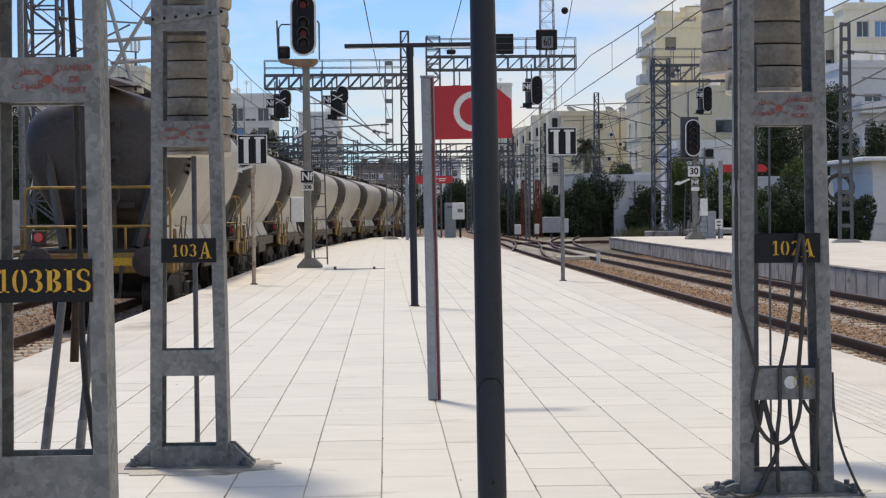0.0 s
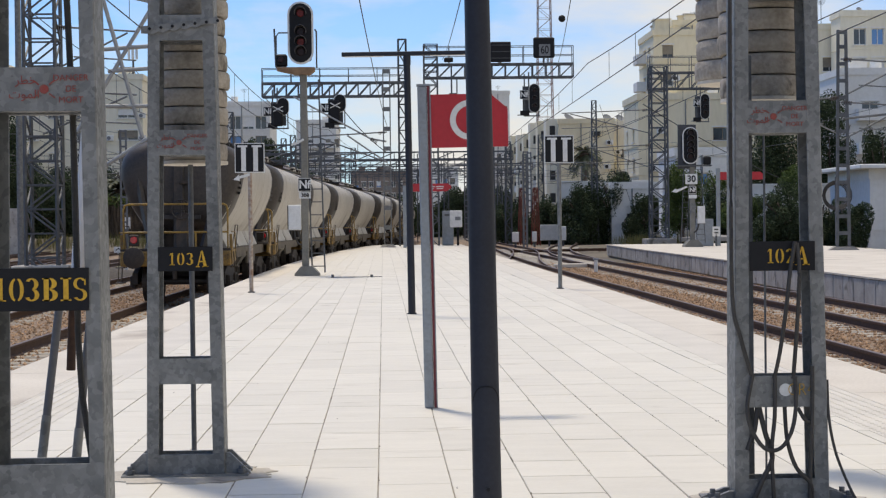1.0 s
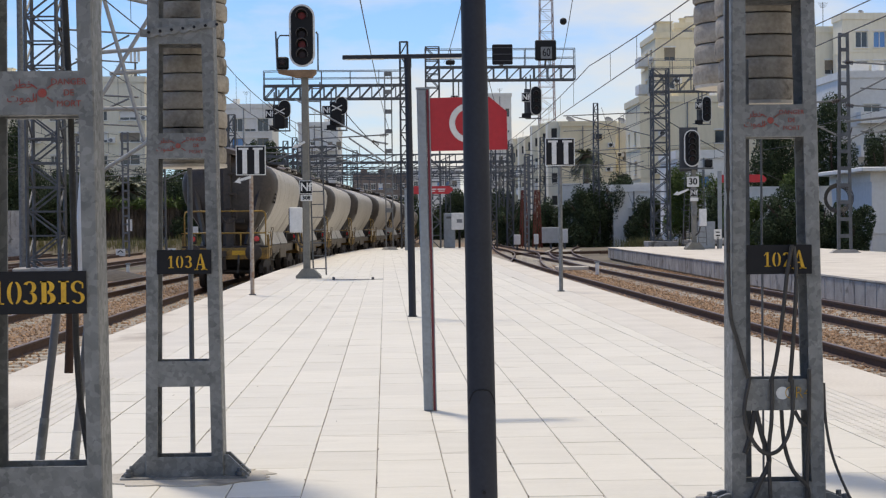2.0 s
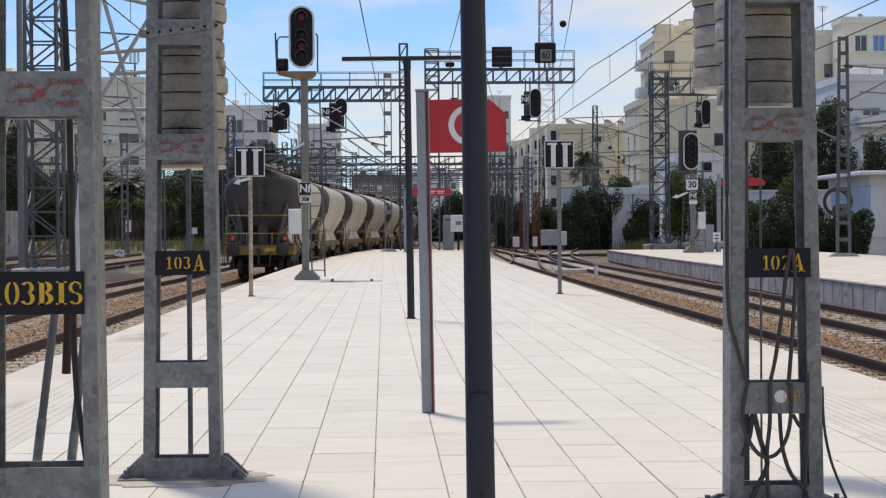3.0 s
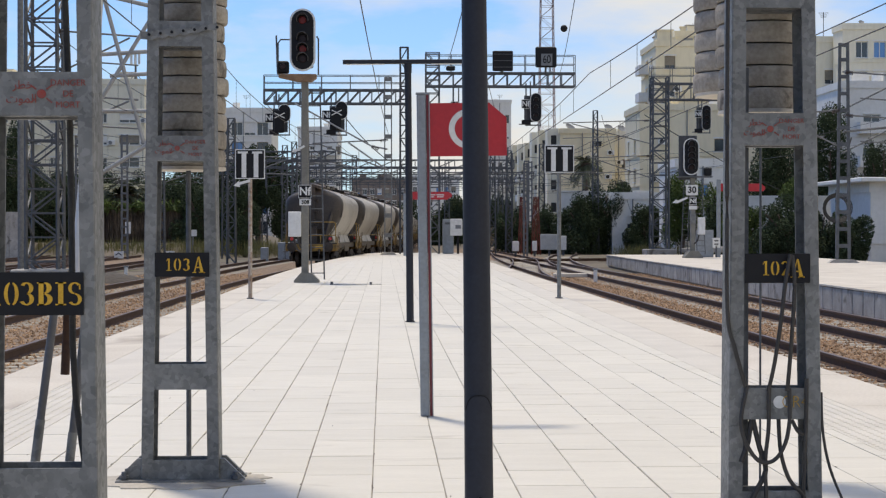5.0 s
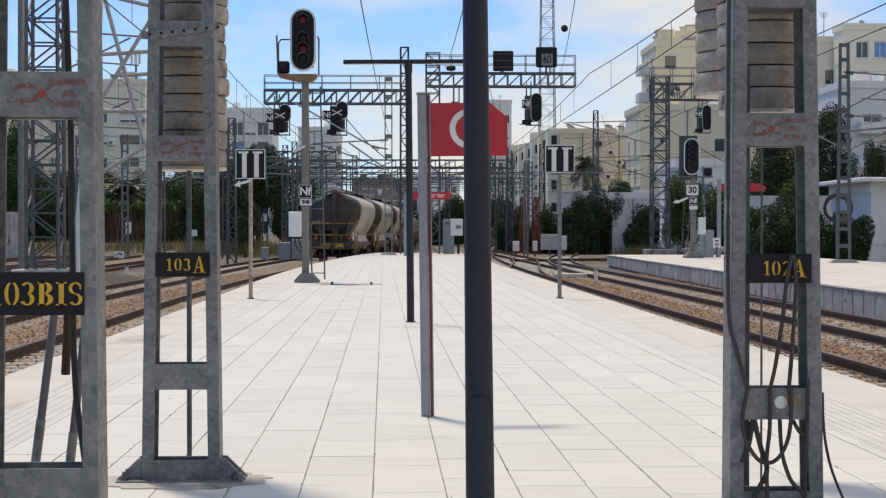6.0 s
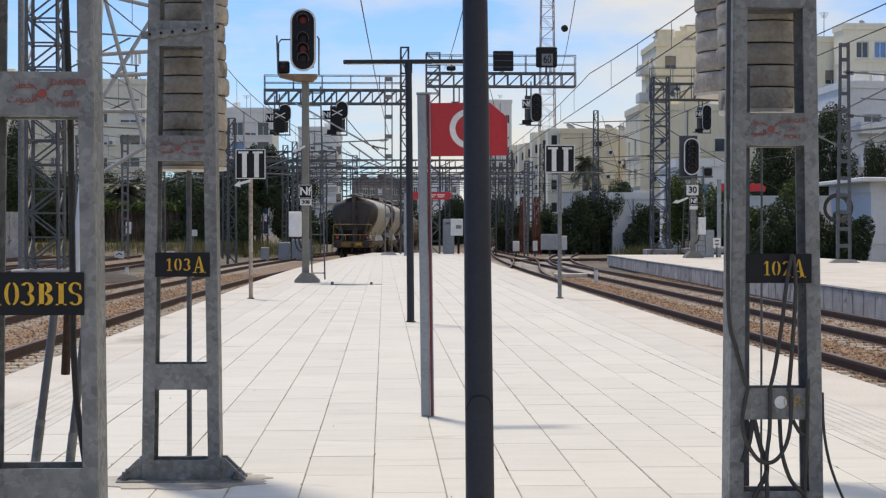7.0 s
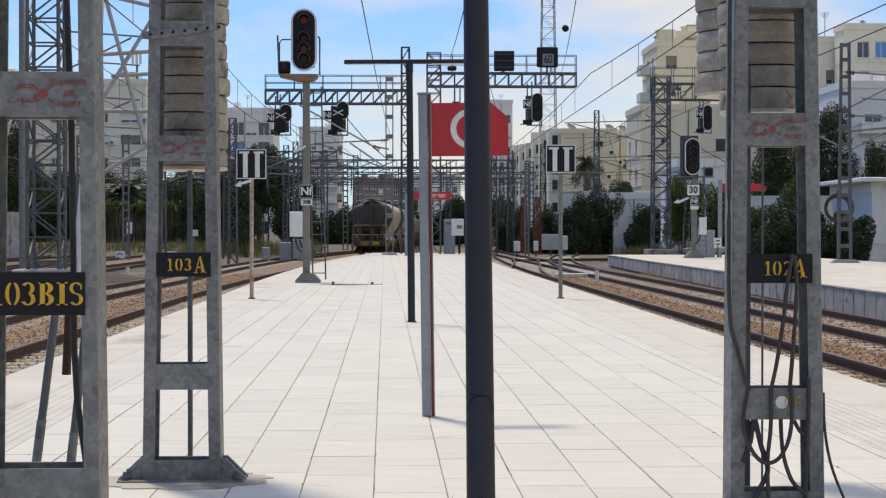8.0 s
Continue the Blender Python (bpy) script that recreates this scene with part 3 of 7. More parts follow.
def build_wagon():
    w = thing("hopper_wagon", "dusty white hopper wagon with sooty ends and yellow end rails", "freight wagon", group="wagons of the freight train")
    g = Geo()
    g.loft([hopper_ring(k, y, k) for y, k in ((-4.95, 0.96), (-4.6, 0.992), (-4.4, 1), (0, 1), (4.4, 1), (4.6, 0.992), (4.95, 0.96))])
    body = part("body", g, WAGON, w, "dusty white rounded hopper body", smooth=True)
    for y in (-3.3, -1.65, 0, 1.65, 3.3):
        r = Geo()
        r.loft([[(p[0] * 1.0025, p[1], 2.9 + (p[2] - 2.9) * 1.0025) for p in hopper_ring(1, y + d)] for d in (-0.02, 0.02)])
        part("weld_seam", r, WAGON, body)
    # roof walkway and hatches
    g = Geo().box((0, 0, 4.13), (0.55, 9.4, 0.03))
    for y in np.arange(-4.4, 4.5, 1.1):
        g.bar((-0.25, y, 4.02), (-0.25, y, 4.13), 0.04).bar((0.25, y, 4.02), (0.25, y, 4.13), 0.04)
    part("roof_walkway", g, UNDER, w)
    for y in (-2.6, 0.0, 2.6):
        part("hatch", Geo().tube((0.0, y, 4.03), (0.0, y, 4.22), 0.30, 0.27, 16), WAGON, w)
    for s in (-1, 1):
        # domed dark end: broad round shoulders, drawn in towards the hopper below
        g = Geo()
        g.loft([hopper_ring(k, s * y, lo) for y, k, lo in ((4.38, 1.004, 1.004), (4.62, 1.0, 0.995), (4.84, 0.985, 0.965), (5.02, 0.955, 0.91), (5.14, 0.90, 0.83), (5.22, 0.82, 0.73), (5.27, 0.70, 0.60), (5.30, 0.5, 0.42), (5.32, 0.2, 0.18))])
        end = part("end_wall", g, WAGON_END, w, "sooty brown domed end wall", smooth=True)
        part("slope_chute", Geo().loft([[(-1.02, s * 5.12, 2.25), (1.02, s * 5.12, 2.25), (1.02, s * 4.9, 2.2), (-1.02, s * 4.9, 2.2)], [(-0.72, s * 4.75, 1.22), (0.72, s * 4.75, 1.22), (0.72, s * 4.4, 1.2), (-0.72, s * 4.4, 1.2)]]), WAGON_END, end)
        for zz in (2.75, 3.35):
            part("hose_bracket", Geo().box((0.16, s * 5.43, zz), (0.26, 0.12, 0.07), ch=0.01).box((0.26, s * 5.46, zz - 0.05), (0.07, 0.1, 0.14)), UNDER, end)
        for x in (-1, 1):
            b = Geo().bar((x * 1.02, s * 5.10, 3.12), (x * 0.60, s * 5.72, 1.25), 0.09, 0.16)
            part("end_brace", b, WAGON_END, end)
        part("end_post", Geo().box((0.0, s * 5.34, 2.62), (0.24, 0.16, 2.8), ch=0.02), WAGON_END, end)
        part("end_crossbar", Geo().box((0.0, s * 5.33, 1.95), (1.0, 0.06, 0.10)), WAGON_END, end)
        part("roof_hood", Geo().loft([[(-0.62, s * 4.9, 4.0), (0.62, s * 4.9, 4.0), (0.0, s * 4.9, 4.16)], [(-0.55, s * 5.5, 3.93), (0.55, s * 5.5, 3.93), (0.0, s * 5.5, 4.10)]]), WAGON_END, end)
        part("placard", Geo().box((-0.55, s * 5.25, 3.40), (0.32, 0.06, 0.10)), UNDER, end)
        for x, z, ww in ((1.30, 2.62, 0.34), (1.31, 2.74, 0.26), (1.28, 2.50, 0.38)):
            part("text_bar", Geo().box((x * 1.045, s * 4.72, z), (0.02, ww, 0.06), Matrix.Rotation(radians(-s * 8), 3, "Z")), BLACK, end)
        if s < 0:
            bw = part("brake_column", Geo().box((0.10, -5.62, 1.62), (0.30, 0.16, 0.86), ch=0.03), WAGON_END, w)
            ring = Geo().path([(0.10 + 0.22 * math.cos(2 * math.pi * i / 20), -5.74, 2.12 + 0.22 * math.sin(2 * math.pi * i / 20)) for i in range(21)], 0.022, 6)
            for a in range(4):
                ring.bar((0.10, -5.74, 2.12), (0.10 + 0.21 * math.cos(a * 1.571), -5.74, 2.12 + 0.21 * math.sin(a * 1.571)), 0.03)
            part("brake_wheel", ring, WAGON_END, bw, "round hand-brake wheel")
        # sloped sheet of the end hopper
        g = Geo()
        g.prism([(s * 5.0, 2.3), (s * 5.15, 2.3), (s * 3.9, 1.1), (s * 3.75, 1.1)], -0.8, 0.8, "x")
        part("slope_sheet", g, WAGON_END, w)
        # end platform
        hs = part("headstock", Geo().box((0, s * 6.0, 1.0), (2.5, 0.16, 0.34), ch=0.02), WAGON_YEL, w, "dirty yellow headstock")
        part("end_deck", Geo().box((0, s * 5.5, 1.20), (2.5, 1.1, 0.05)), UNDER, hs)
        part("coupling_hook", Geo().box((0, s * 6.22, 1.0), (0.10, 0.34, 0.16)).tube((0, s * 6.3, 0.9), (0, s * 6.2, 0.55), 0.05), UNDER, hs)
        part("hose", Geo().path([(0.4, s * 6.1, 0.95), (0.42, s * 6.3, 0.7), (0.38, s * 6.25, 0.45)], 0.03), BLACK_RUBBER, hs)
        part("number_plate", Geo().box((0.42, s * 6.09, 1.02), (0.42, 0.03, 0.13)), YELLOW, hs, "bright yellow plate")
        for x in (-0.875, 0.875):
            b = Geo().tube((x, s * 6.05, 1.03), (x, s * 6.45, 1.03), 0.10, 0.08, 14).tube((x, s * 6.45, 1.03), (x, s * 6.52, 1.03), 0.24, 0.24, 22).tube((x, s * 6.52, 1.03), (x, s * 6.56, 1.03), 0.24, 0.16, 22)
            part("buffer", b, UNDER, w, "round black buffer", smooth=True)
        rail = Geo()
        zt, zm = 2.24, 1.60
        rail.path([(-1.18, s * 5.95, 1.15), (-1.18, s * 5.95, 2.12), (-1.15, s * 5.95, 2.21), (-1.07, s * 5.95, zt), (1.07, s * 5.95, zt), (1.15, s * 5.95, 2.21), (1.18, s * 5.95, 2.12), (1.18, s * 5.95, 1.15)], 0.024)
        rail.tube((-1.18, s * 5.95, zm), (1.18, s * 5.95, zm), 0.024)
        for x in (-0.45, 0.45):
            rail.tube((x, s * 5.95, 1.15), (x, s * 5.95, zm), 0.022)
        part("end_railing", rail, RAILING, w, "yellow tube railing")
        for x in (-1, 1):
            side = Geo()
            side.path([(x * 1.27, s * 5.95, zm), (x * 1.27, s * 5.2, zm), (x * 1.27, s * 5.1, 1.1)], 0.014)
            part("side_rail", side, WAGON_YEL, w)
            st = Geo()
            st.path([(x * 1.30, s * 5.85, 1.15), (x * 1.34, s * 5.85, 0.45), (x * 1.34, s * 5.35, 0.45), (x * 1.30, s * 5.35, 1.15)], 0.014)
            st.box((x * 1.32, s * 5.6, 0.45), (0.18, 0.5, 0.025)).box((x * 1.30, s * 5.6, 0.80), (0.18, 0.5, 0.025))
            part("step", st, SOLE, w)
            part("corner_bracket", Geo().prism([(s * 5.9, 0.85), (s * 5.9, 1.55), (s * 5.55, 1.2), (s * 4.9, 1.2), (s * 4.9, 0.95)], x * 1.24 - 0.03, x * 1.24 + 0.03, "x"), WAGON_YEL, w)
            lamp = part("tail_lamp", Geo().box((x * 0.93, s * 6.06, 1.42), (0.22, 0.10, 0.26), ch=0.02), UNDER, w)
            part("lens", Geo().tube((x * 0.93, s * 6.1, 1.43), (x * 0.93, s * 6.135, 1.43), 0.085, 0.07, 18), LENS_TAIL, lamp, "red tail lamp lens")
    # lower hoppers
    for y in (-2.9, 0.0, 2.9):
        g = Geo()
        g.loft([[(a * 0.81, y + b * 1.42, 1.60) for a, b in ((-1, -1), (1, -1), (1, 1), (-1, 1))], [(a * 0.98, y + b * 1.30, 1.22) for a, b in ((-1, -1), (1, -1), (1, 1), (-1, 1))], [(a * 0.55, y + b * 0.5, 0.62) for a, b in ((-1, -1), (1, -1), (1, 1), (-1, 1))]])
        hp = part("discharge_hopper", g, WAGON, w)
        part("outlet", Geo().box((0, y, 0.5), (1.2, 0.9, 0.22), ch=0.02), UNDER, hp)
    for x in (-1, 1):
        g = Geo().box((x * 1.05, 0, 1.08), (0.10, 11.9, 0.24))
        part("sole_bar", g, SOLE, w, "grimy beige sole bar")
        part("side_panel", Geo().box((x * 1.10, 0.6, 0.92), (0.06, 2.2, 0.30)), SOLE, w)
        for y in (-4.9, 4.9):
            part("grab_iron", Geo().path([(x * 1.22, y - 0.4, 1.25), (x * 1.28, y - 0.3, 1.75), (x * 1.28, y + 0.3, 1.75), (x * 1.22, y + 0.4, 1.25)], 0.012), SOLE, w)
    part("centre_sill", Geo().box((0, 0, 0.98), (0.5, 11.8, 0.3)), UNDER, w)
    for y in (-4.3, 4.3):
        b = thing("bogie", "", "")
        b.parent = w
        b.location = (0, y, 0)
        for key in ("label", "category"):
            if key in b:
                del b[key]
        for x in (-1, 1):
            part("side_frame", Geo().prism([(-1.25, 0.42), (-1.25, 0.66), (-0.55, 0.84), (0.55, 0.84), (1.25, 0.66), (1.25, 0.42), (0.7, 0.36), (0.4, 0.30), (-0.4, 0.30), (-0.7, 0.36)], x * 1.0 - 0.06, x * 1.0 + 0.06, "x"), UNDER, b)
            for q in (-0.9, 0.9):
                part("axle_box", Geo().box((x * 1.08, q, 0.46), (0.14, 0.30, 0.28), ch=0.03), UNDER, b)
        part("bolster", Geo().box((0, 0, 0.68), (2.1, 0.4, 0.24)), UNDER, b)
        for q in (-0.9, 0.9):
            g = Geo().tube((-0.98, 0, 0), (0.98, 0, 0), 0.08, n=12)
            for x in (-1, 1):
                g.tube((x * 0.69, 0, 0), (x * 0.82, 0, 0), 0.46, 0.46, 28).tube((x * 0.66, 0, 0), (x * 0.69, 0, 0), 0.49, 0.49, 28)
                for a in range(6):
                    c = 2 * math.pi * a / 6
                    g.box((x * 0.825, 0.27 * math.cos(c), 0.27 * math.sin(c)), (0.03, 0.10, 0.10))
            ax = part("wheelset", g, WHEEL, b)
            ax.location = (0, q, 0.46)
    return w


SOLE = mat("grimy beige steel", (0.15, 0.12, 0.085), (0.05, 0.04, 0.03), 3, 25, 0.75)
LENS_TAIL = glass_mat("red tail lens", (0.55, 0.02, 0.03))
WAGON_0 = build_wagon()
WAGONS = [WAGON_0] + [copy_thing(WAGON_0, pose(0, 0, 0)) for k in range(N_WAGONS - 1)]


def wagon_pose(tail):
    """Pose of a wagon whose rear body end stands at tail metres along the line."""
    yc = tail + 5.0
    a, b = Vector((train_line(yc - 4.3), yc - 4.3, RAIL_Z)), Vector((train_line(yc + 4.3), yc + 4.3, RAIL_Z))
    m = (a + b) / 2
    return pose(m.x, m.y, m.z, 0, 0, -math.degrees(math.atan2(b.x - a.x, b.y - a.y)))


for k, w in enumerate(WAGONS):
    w.matrix_world = wagon_pose(TAIL_Y + k * WAGON_L)
    if k == 0:
        w["label"] = "last hopper wagon, dusty white with sooty end and red tail lamps"

# ---- masts, poles and signs on the platform ----


def danger_marks(parent, x, y, z, w, h):
    """Faded red warning: lettering, a skull with crossed bones and plain strokes for the second script."""
    lettering("warning_lettering", "DANGER", h * 0.145, RED_WORN, parent, pose(x + w * 0.27, y, z + h * 0.25), depth=0.0006)
    lettering("warning_lettering", "DE", h * 0.145, RED_WORN, parent, pose(x + w * 0.27, y, z), depth=0.0006)
    lettering("warning_lettering", "MORT", h * 0.145, RED_WORN, parent, pose(x + w * 0.27, y, z - h * 0.25), depth=0.0006)
    g = Geo().tube((x - w * 0.05, y + 0.001, z), (x - w * 0.05, y - 0.0015, z), h * 0.105, h * 0.105, 14)
    for s in (-1, 1):
        g.bar((x - w * 0.05 - w * 0.13, y - 0.0005, z - s * h * 0.2), (x - w * 0.05 - w * 0.06, y - 0.0005, z - s * h * 0.1), 0.002, 0.004)
        g.bar((x - w * 0.05 + w * 0.13, y - 0.0005, z + s * h * 0.2), (x - w * 0.05 + w * 0.06, y - 0.0005, z + s * h * 0.1), 0.002, 0.004)
    part("warning_emblem", g, RED_WORN, parent)
    # second script, in joined letter forms set from right to left
    lettering("warning_lettering", "\uFEAE\uFEC4\uFEA7", h * 0.20, RED_WORN, parent, pose(x - w * 0.27, y, z + h * 0.20), depth=0.0006)
    lettering("warning_lettering", "\uFE95\uFEEE\uFEE4\uFEDF\uFE8D", h * 0.20, RED_WORN, parent, pose(x - w * 0.29, y, z - h * 0.12), depth=0.0006)


def channel_mast(name, cx, cx1, yf, half0, half1, zs, top, flange, depth, panels, label, foot=True, foot_h=0.105):
    """A mast of two deep channels with batten plates; half-widths are given at heights zs."""
    t = thing(name, label, "catenary mast", group="overhead line masts on the platform")
    z0, z1 = zs

    def at(z):
        k = (z - z0) / (z1 - z0)
        return cx + (cx1 - cx) * k, half0 + (half1 - half0) * k

    for s in (-1, 1):
        leg, rings = Geo(), []
        for z in (0.0, top):
            c, h = at(z)
            o, i = c + s * h, c + s * (h - flange)
            w, b, e = c + s * (h - 0.012), yf + depth, 0.004
            rings.append([(o - s * e, yf, z), (i, yf, z), (i, yf + 0.012, z), (w, yf + 0.012, z), (w, b - 0.012, z), (i, b - 0.012, z), (i, b, z), (o - s * e, b, z), (o, b - e, z), (o, yf + e, z)])
        leg.loft(rings)
        part("channel_leg", leg, GALV, t)
    for za, zb in panels:
        for yy in (yf + 0.013, yf + depth - 0.013):
            (ca, ha), (cb, hb) = at(za), at(zb)
            g = Geo()
            k = flange - 0.001
            g.loft([[(ca - ha + k, yy - 0.012, za), (ca + ha - k, yy - 0.012, za), (ca + ha - k, yy - 0.001, za), (ca - ha + k, yy - 0.001, za)], [(cb - hb + k, yy - 0.012, zb), (cb + hb - k, yy - 0.012, zb), (cb + hb - k, yy - 0.001, zb), (cb - hb + k, yy - 0.001, zb)]])
            g.box((ca, yy + 0.02, za + 0.004), (2 * (ha - flange) + 0.004, 0.05, 0.008))
            part("batten_plate", g, GALV, t)
    if foot:
        c, h = at(0)
        for s in (-1, 1):
            for yy in (yf + 0.03, yf + depth - 0.03):
                g = Geo().prism([(c + s * h, foot_h), (c + s * (h + 0.02), foot_h), (c + s * (h + 0.115), 0.012), (c + s * (h + 0.115), 0.0), (c + s * h, 0.0)], yy - 0.012, yy + 0.012)
                ft = part("gusset", g, GALV, t)
                b = Geo().tube((c + s * (h + 0.075), yy - 0.04, 0.012), (c + s * (h + 0.075), yy - 0.04, 0.05), 0.012, n=8).tube((c + s * (h + 0.075), yy - 0.04, 0.016), (c + s * (h + 0.075), yy - 0.04, 0.032), 0.022, n=6)
                part("anchor_bolt", b, GALV_DARK, ft)
        g = Geo().box((c, yf + depth / 2, 0.006), (2 * h + 0.22, depth + 0.1, 0.012))
        part("base_plate", g, GALV, t)
    return t


def mortar_patch(cx, cy, rx, ry, seed):
    rng = random.Random(seed)
    n = 40
    pts = [(cx + rx * rng.uniform(0.85, 1.1) * math.cos(2 * math.pi * i / n), cy + ry * rng.uniform(0.8, 1.1) * math.sin(2 * math.pi * i / n)) for i in range(n)]
    solo("mortar_patch", Geo().prism(pts, -0.002, 0.0045, "z"), MORTAR, "rough stained mortar patch round the mast foot", "mortar patch", kind="structure")


def stencil(parent, ch, h, wide, x, y, z):
    """One stencilled serif character with thick stems, thin serifs and stencil gaps, centred at x, z."""
    g = Geo()

    def quad(*pts):
        g.prism([(x + (u - 0.3) * h * wide, z + (w - 0.5) * h) for u, w in pts], y - 0.0008, y + 0.0006)

    def rect(u0, w0, u1, w1):
        quad((u0, w0), (u1, w0), (u1, w1), (u0, w1))

    def arc(cu, cw, ru, rw, iu, iw, a0, a1, n=14):
        ring = []
        for i in range(n + 1):
            a = radians(a0 + (a1 - a0) * i / n)
            c, s = math.cos(a), math.sin(a)
            o, q = (x + (cu + ru * c - 0.3) * h * wide, z + (cw + rw * s - 0.5) * h), (x + (cu + iu * c - 0.3) * h * wide, z + (cw + iw * s - 0.5) * h)
            ring.append([(o[0], y + 0.0006, o[1]), (q[0], y + 0.0006, q[1]), (q[0], y - 0.0008, q[1]), (o[0], y - 0.0008, o[1])])
        g.loft(ring)

    if ch == "1":
        rect(0.24, 0.0, 0.40, 1.0), rect(0.10, 0.0, 0.54, 0.06), quad((0.06, 0.76), (0.22, 0.86), (0.22, 1.0), (0.18, 0.98))
    elif ch == "I":
        rect(0.20, 0.0, 0.42, 1.0), rect(0.08, 0.0, 0.54, 0.06), rect(0.08, 0.94, 0.54, 1.0)
    elif ch == "0":
        arc(0.28, 0.5, 0.29, 0.5, 0.13, 0.44, 100, 260), arc(0.33, 0.5, 0.29, 0.5, 0.13, 0.44, -80, 80)
    elif ch == "3":
        arc(0.26, 0.74, 0.29, 0.26, 0.11, 0.20, -85, 150), arc(0.26, 0.27, 0.32, 0.27, 0.13, 0.21, -155, 85)
    elif ch == "2":
        arc(0.28, 0.71, 0.29, 0.29, 0.12, 0.22, -40, 160), quad((0.02, 0.0), (0.20, 0.0), (0.50, 0.50), (0.36, 0.56)), rect(0.24, 0.0, 0.58, 0.15)
    elif ch == "B":
        rect(0.06, 0.0, 0.26, 1.0), rect(0.0, 0.0, 0.26, 0.06), rect(0.0, 0.94, 0.26, 1.0), arc(0.29, 0.75, 0.30, 0.25, 0.10, 0.19, -88, 88), arc(0.29, 0.26, 0.34, 0.26, 0.13, 0.20, -88, 88)
    elif ch == "S":
        arc(0.30, 0.74, 0.29, 0.26, 0.14, 0.20, 35, 265), arc(0.30, 0.26, 0.30, 0.26, 0.14, 0.20, -150, 88), rect(0.48, 0.68, 0.54, 0.92)
    elif ch == "A":
        quad((0.02, 0.0), (0.09, 0.0), (0.33, 0.92), (0.29, 1.0)), quad((0.44, 0.0), (0.66, 0.0), (0.38, 1.0), (0.30, 0.98)), rect(0.18, 0.30, 0.44, 0.37), rect(-0.06, 0.0, 0.18, 0.055), rect(0.36, 0.0, 0.74, 0.055)
    part("stencil_character", g, YELLOW, parent, "worn yellow stencilled character")


def number_plate_black(parent, x0, x1, y, z0, z1, texts):
    p = part("number_plate", Geo().box(((x0 + x1) / 2, y, (z0 + z1) / 2), (x1 - x0, 0.005, z1 - z0), ch=0.001), BLACK, parent, "black plate with yellow stencilled figures")
    for text, hgt, x, squeeze in texts:
        stencil(p, text, hgt, squeeze, x, y - 0.003, (z0 + z1) / 2)


def weight_stack(name, cx, cy, z0, n, r, dh, rod_to, label, rod=0.0125):
    t = thing(name, label, "counterweight", group="line tensioning weights")
    rng = random.Random(int(cx * 100) + 7)
    for i in range(n):
        g = Geo()
        z = z0 + i * dh
        k, ox, oy = r * rng.uniform(0.97, 1.02), rng.uniform(-0.008, 0.008), rng.uniform(-0.006, 0.006)
        m = 30
        rings = []
        for rz, rr in ((0.0, 0.955), (0.010, 0.99), (dh * 0.5, 1.0), (dh - 0.016, 0.99), (dh - 0.006, 0.95)):
            rings.append([(cx + ox + k * rr * math.cos(2 * math.pi * a / m), cy + oy + k * rr * math.sin(2 * math.pi * a / m), z + rz) for a in range(m)])
        g.loft(rings)
        part("weight_disc", g, WEIGHT, t, smooth=True)
    part("carrier_plate", Geo().tube((cx, cy, z0 - 0.016), (cx, cy, z0 - 0.001), r * 0.96, n=24), COPING, t, "pale rust-stained carrier plate")
    part("guide_rod", Geo().tube((cx, cy, rod_to), (cx, cy, z0 + n * dh + 0.6), rod, n=10), GALV_DARK, t)
    return t


M103 = channel_mast("catenary_mast", -0.938, -0.934, 7.6, 0.181, 0.150, (0.0, 2.225), 7.2, 0.055, 0.16, [(0.0, 0.101), (0.427, 0.545), (1.484, 1.60), (2.012, 2.13), (2.75, 2.87), (3.5, 3.62), (4.4, 4.52), (5.4, 5.52), (6.6, 6.72)], "grey galvanised channel mast with gusseted foot on the platform")
number_plate_black(M103, -1.052, -0.802, 7.594, 0.949, 1.061, (("1", 0.056, -0.988, 0.9), ("0", 0.056, -0.948, 0.95), ("3", 0.056, -0.906, 0.95), ("A", 0.076, -0.853, 0.95)))
danger_marks(M103, -0.936, 7.598, 1.542, 0.26, 0.116)
g = Geo().prism([(-1.115, 2.044), (-1.06, 2.040), (-1.035, 2.052), (-1.01, 2.046), (-0.985, 2.060), (-0.96, 2.054), (-0.935, 2.068), (-0.91, 2.060), (-0.885, 2.074), (-0.86, 2.068), (-0.835, 2.082), (-0.765, 2.086), (-0.765, 2.118), (-0.90, 2.098), (-1.115, 2.076)], 7.588, 7.596)
part("perforated_strap", g, GALV, M103, "perforated clamping strap")
for i in range(7):
    part("strap_bolt", Geo().tube((-1.075 + i * 0.052, 7.58, 2.064 + i * 0.0058), (-1.075 + i * 0.052, 7.59, 2.064 + i * 0.0058), 0.007, n=8), BLACK, M103)
mortar_patch(-0.93, 7.66, 0.40, 0.30, 1)
weight_stack("counterweight", -0.945, 8.0, 1.470, 17, 0.19, 0.0865, 0.03, "stack of weathered round concrete tensioning weights hanging behind the mast")

M102 = channel_mast("catenary_mast", 1.5965, 1.586, 6.6, 0.1935, 0.1695, (0.0, 2.095), 7.0, 0.057, 0.16, [(0.0, 0.10), (0.393, 0.519), (1.507, 1.638), (2.065, 2.2), (2.9, 3.02), (3.7, 3.82), (4.6, 4.72), (5.6, 5.72)], "grey galvanised channel mast hung with loose black cables", foot_h=0.05)
number_plate_black(M102, 1.468, 1.735, 6.594, 0.948, 1.067, (("1", 0.058, 1.552, 0.9), ("0", 0.058, 1.590, 0.95), ("2", 0.058, 1.632, 0.95), ("A", 0.076, 1.680, 0.95)))
danger_marks(M102, 1.585, 6.598, 1.573, 0.27, 0.128)
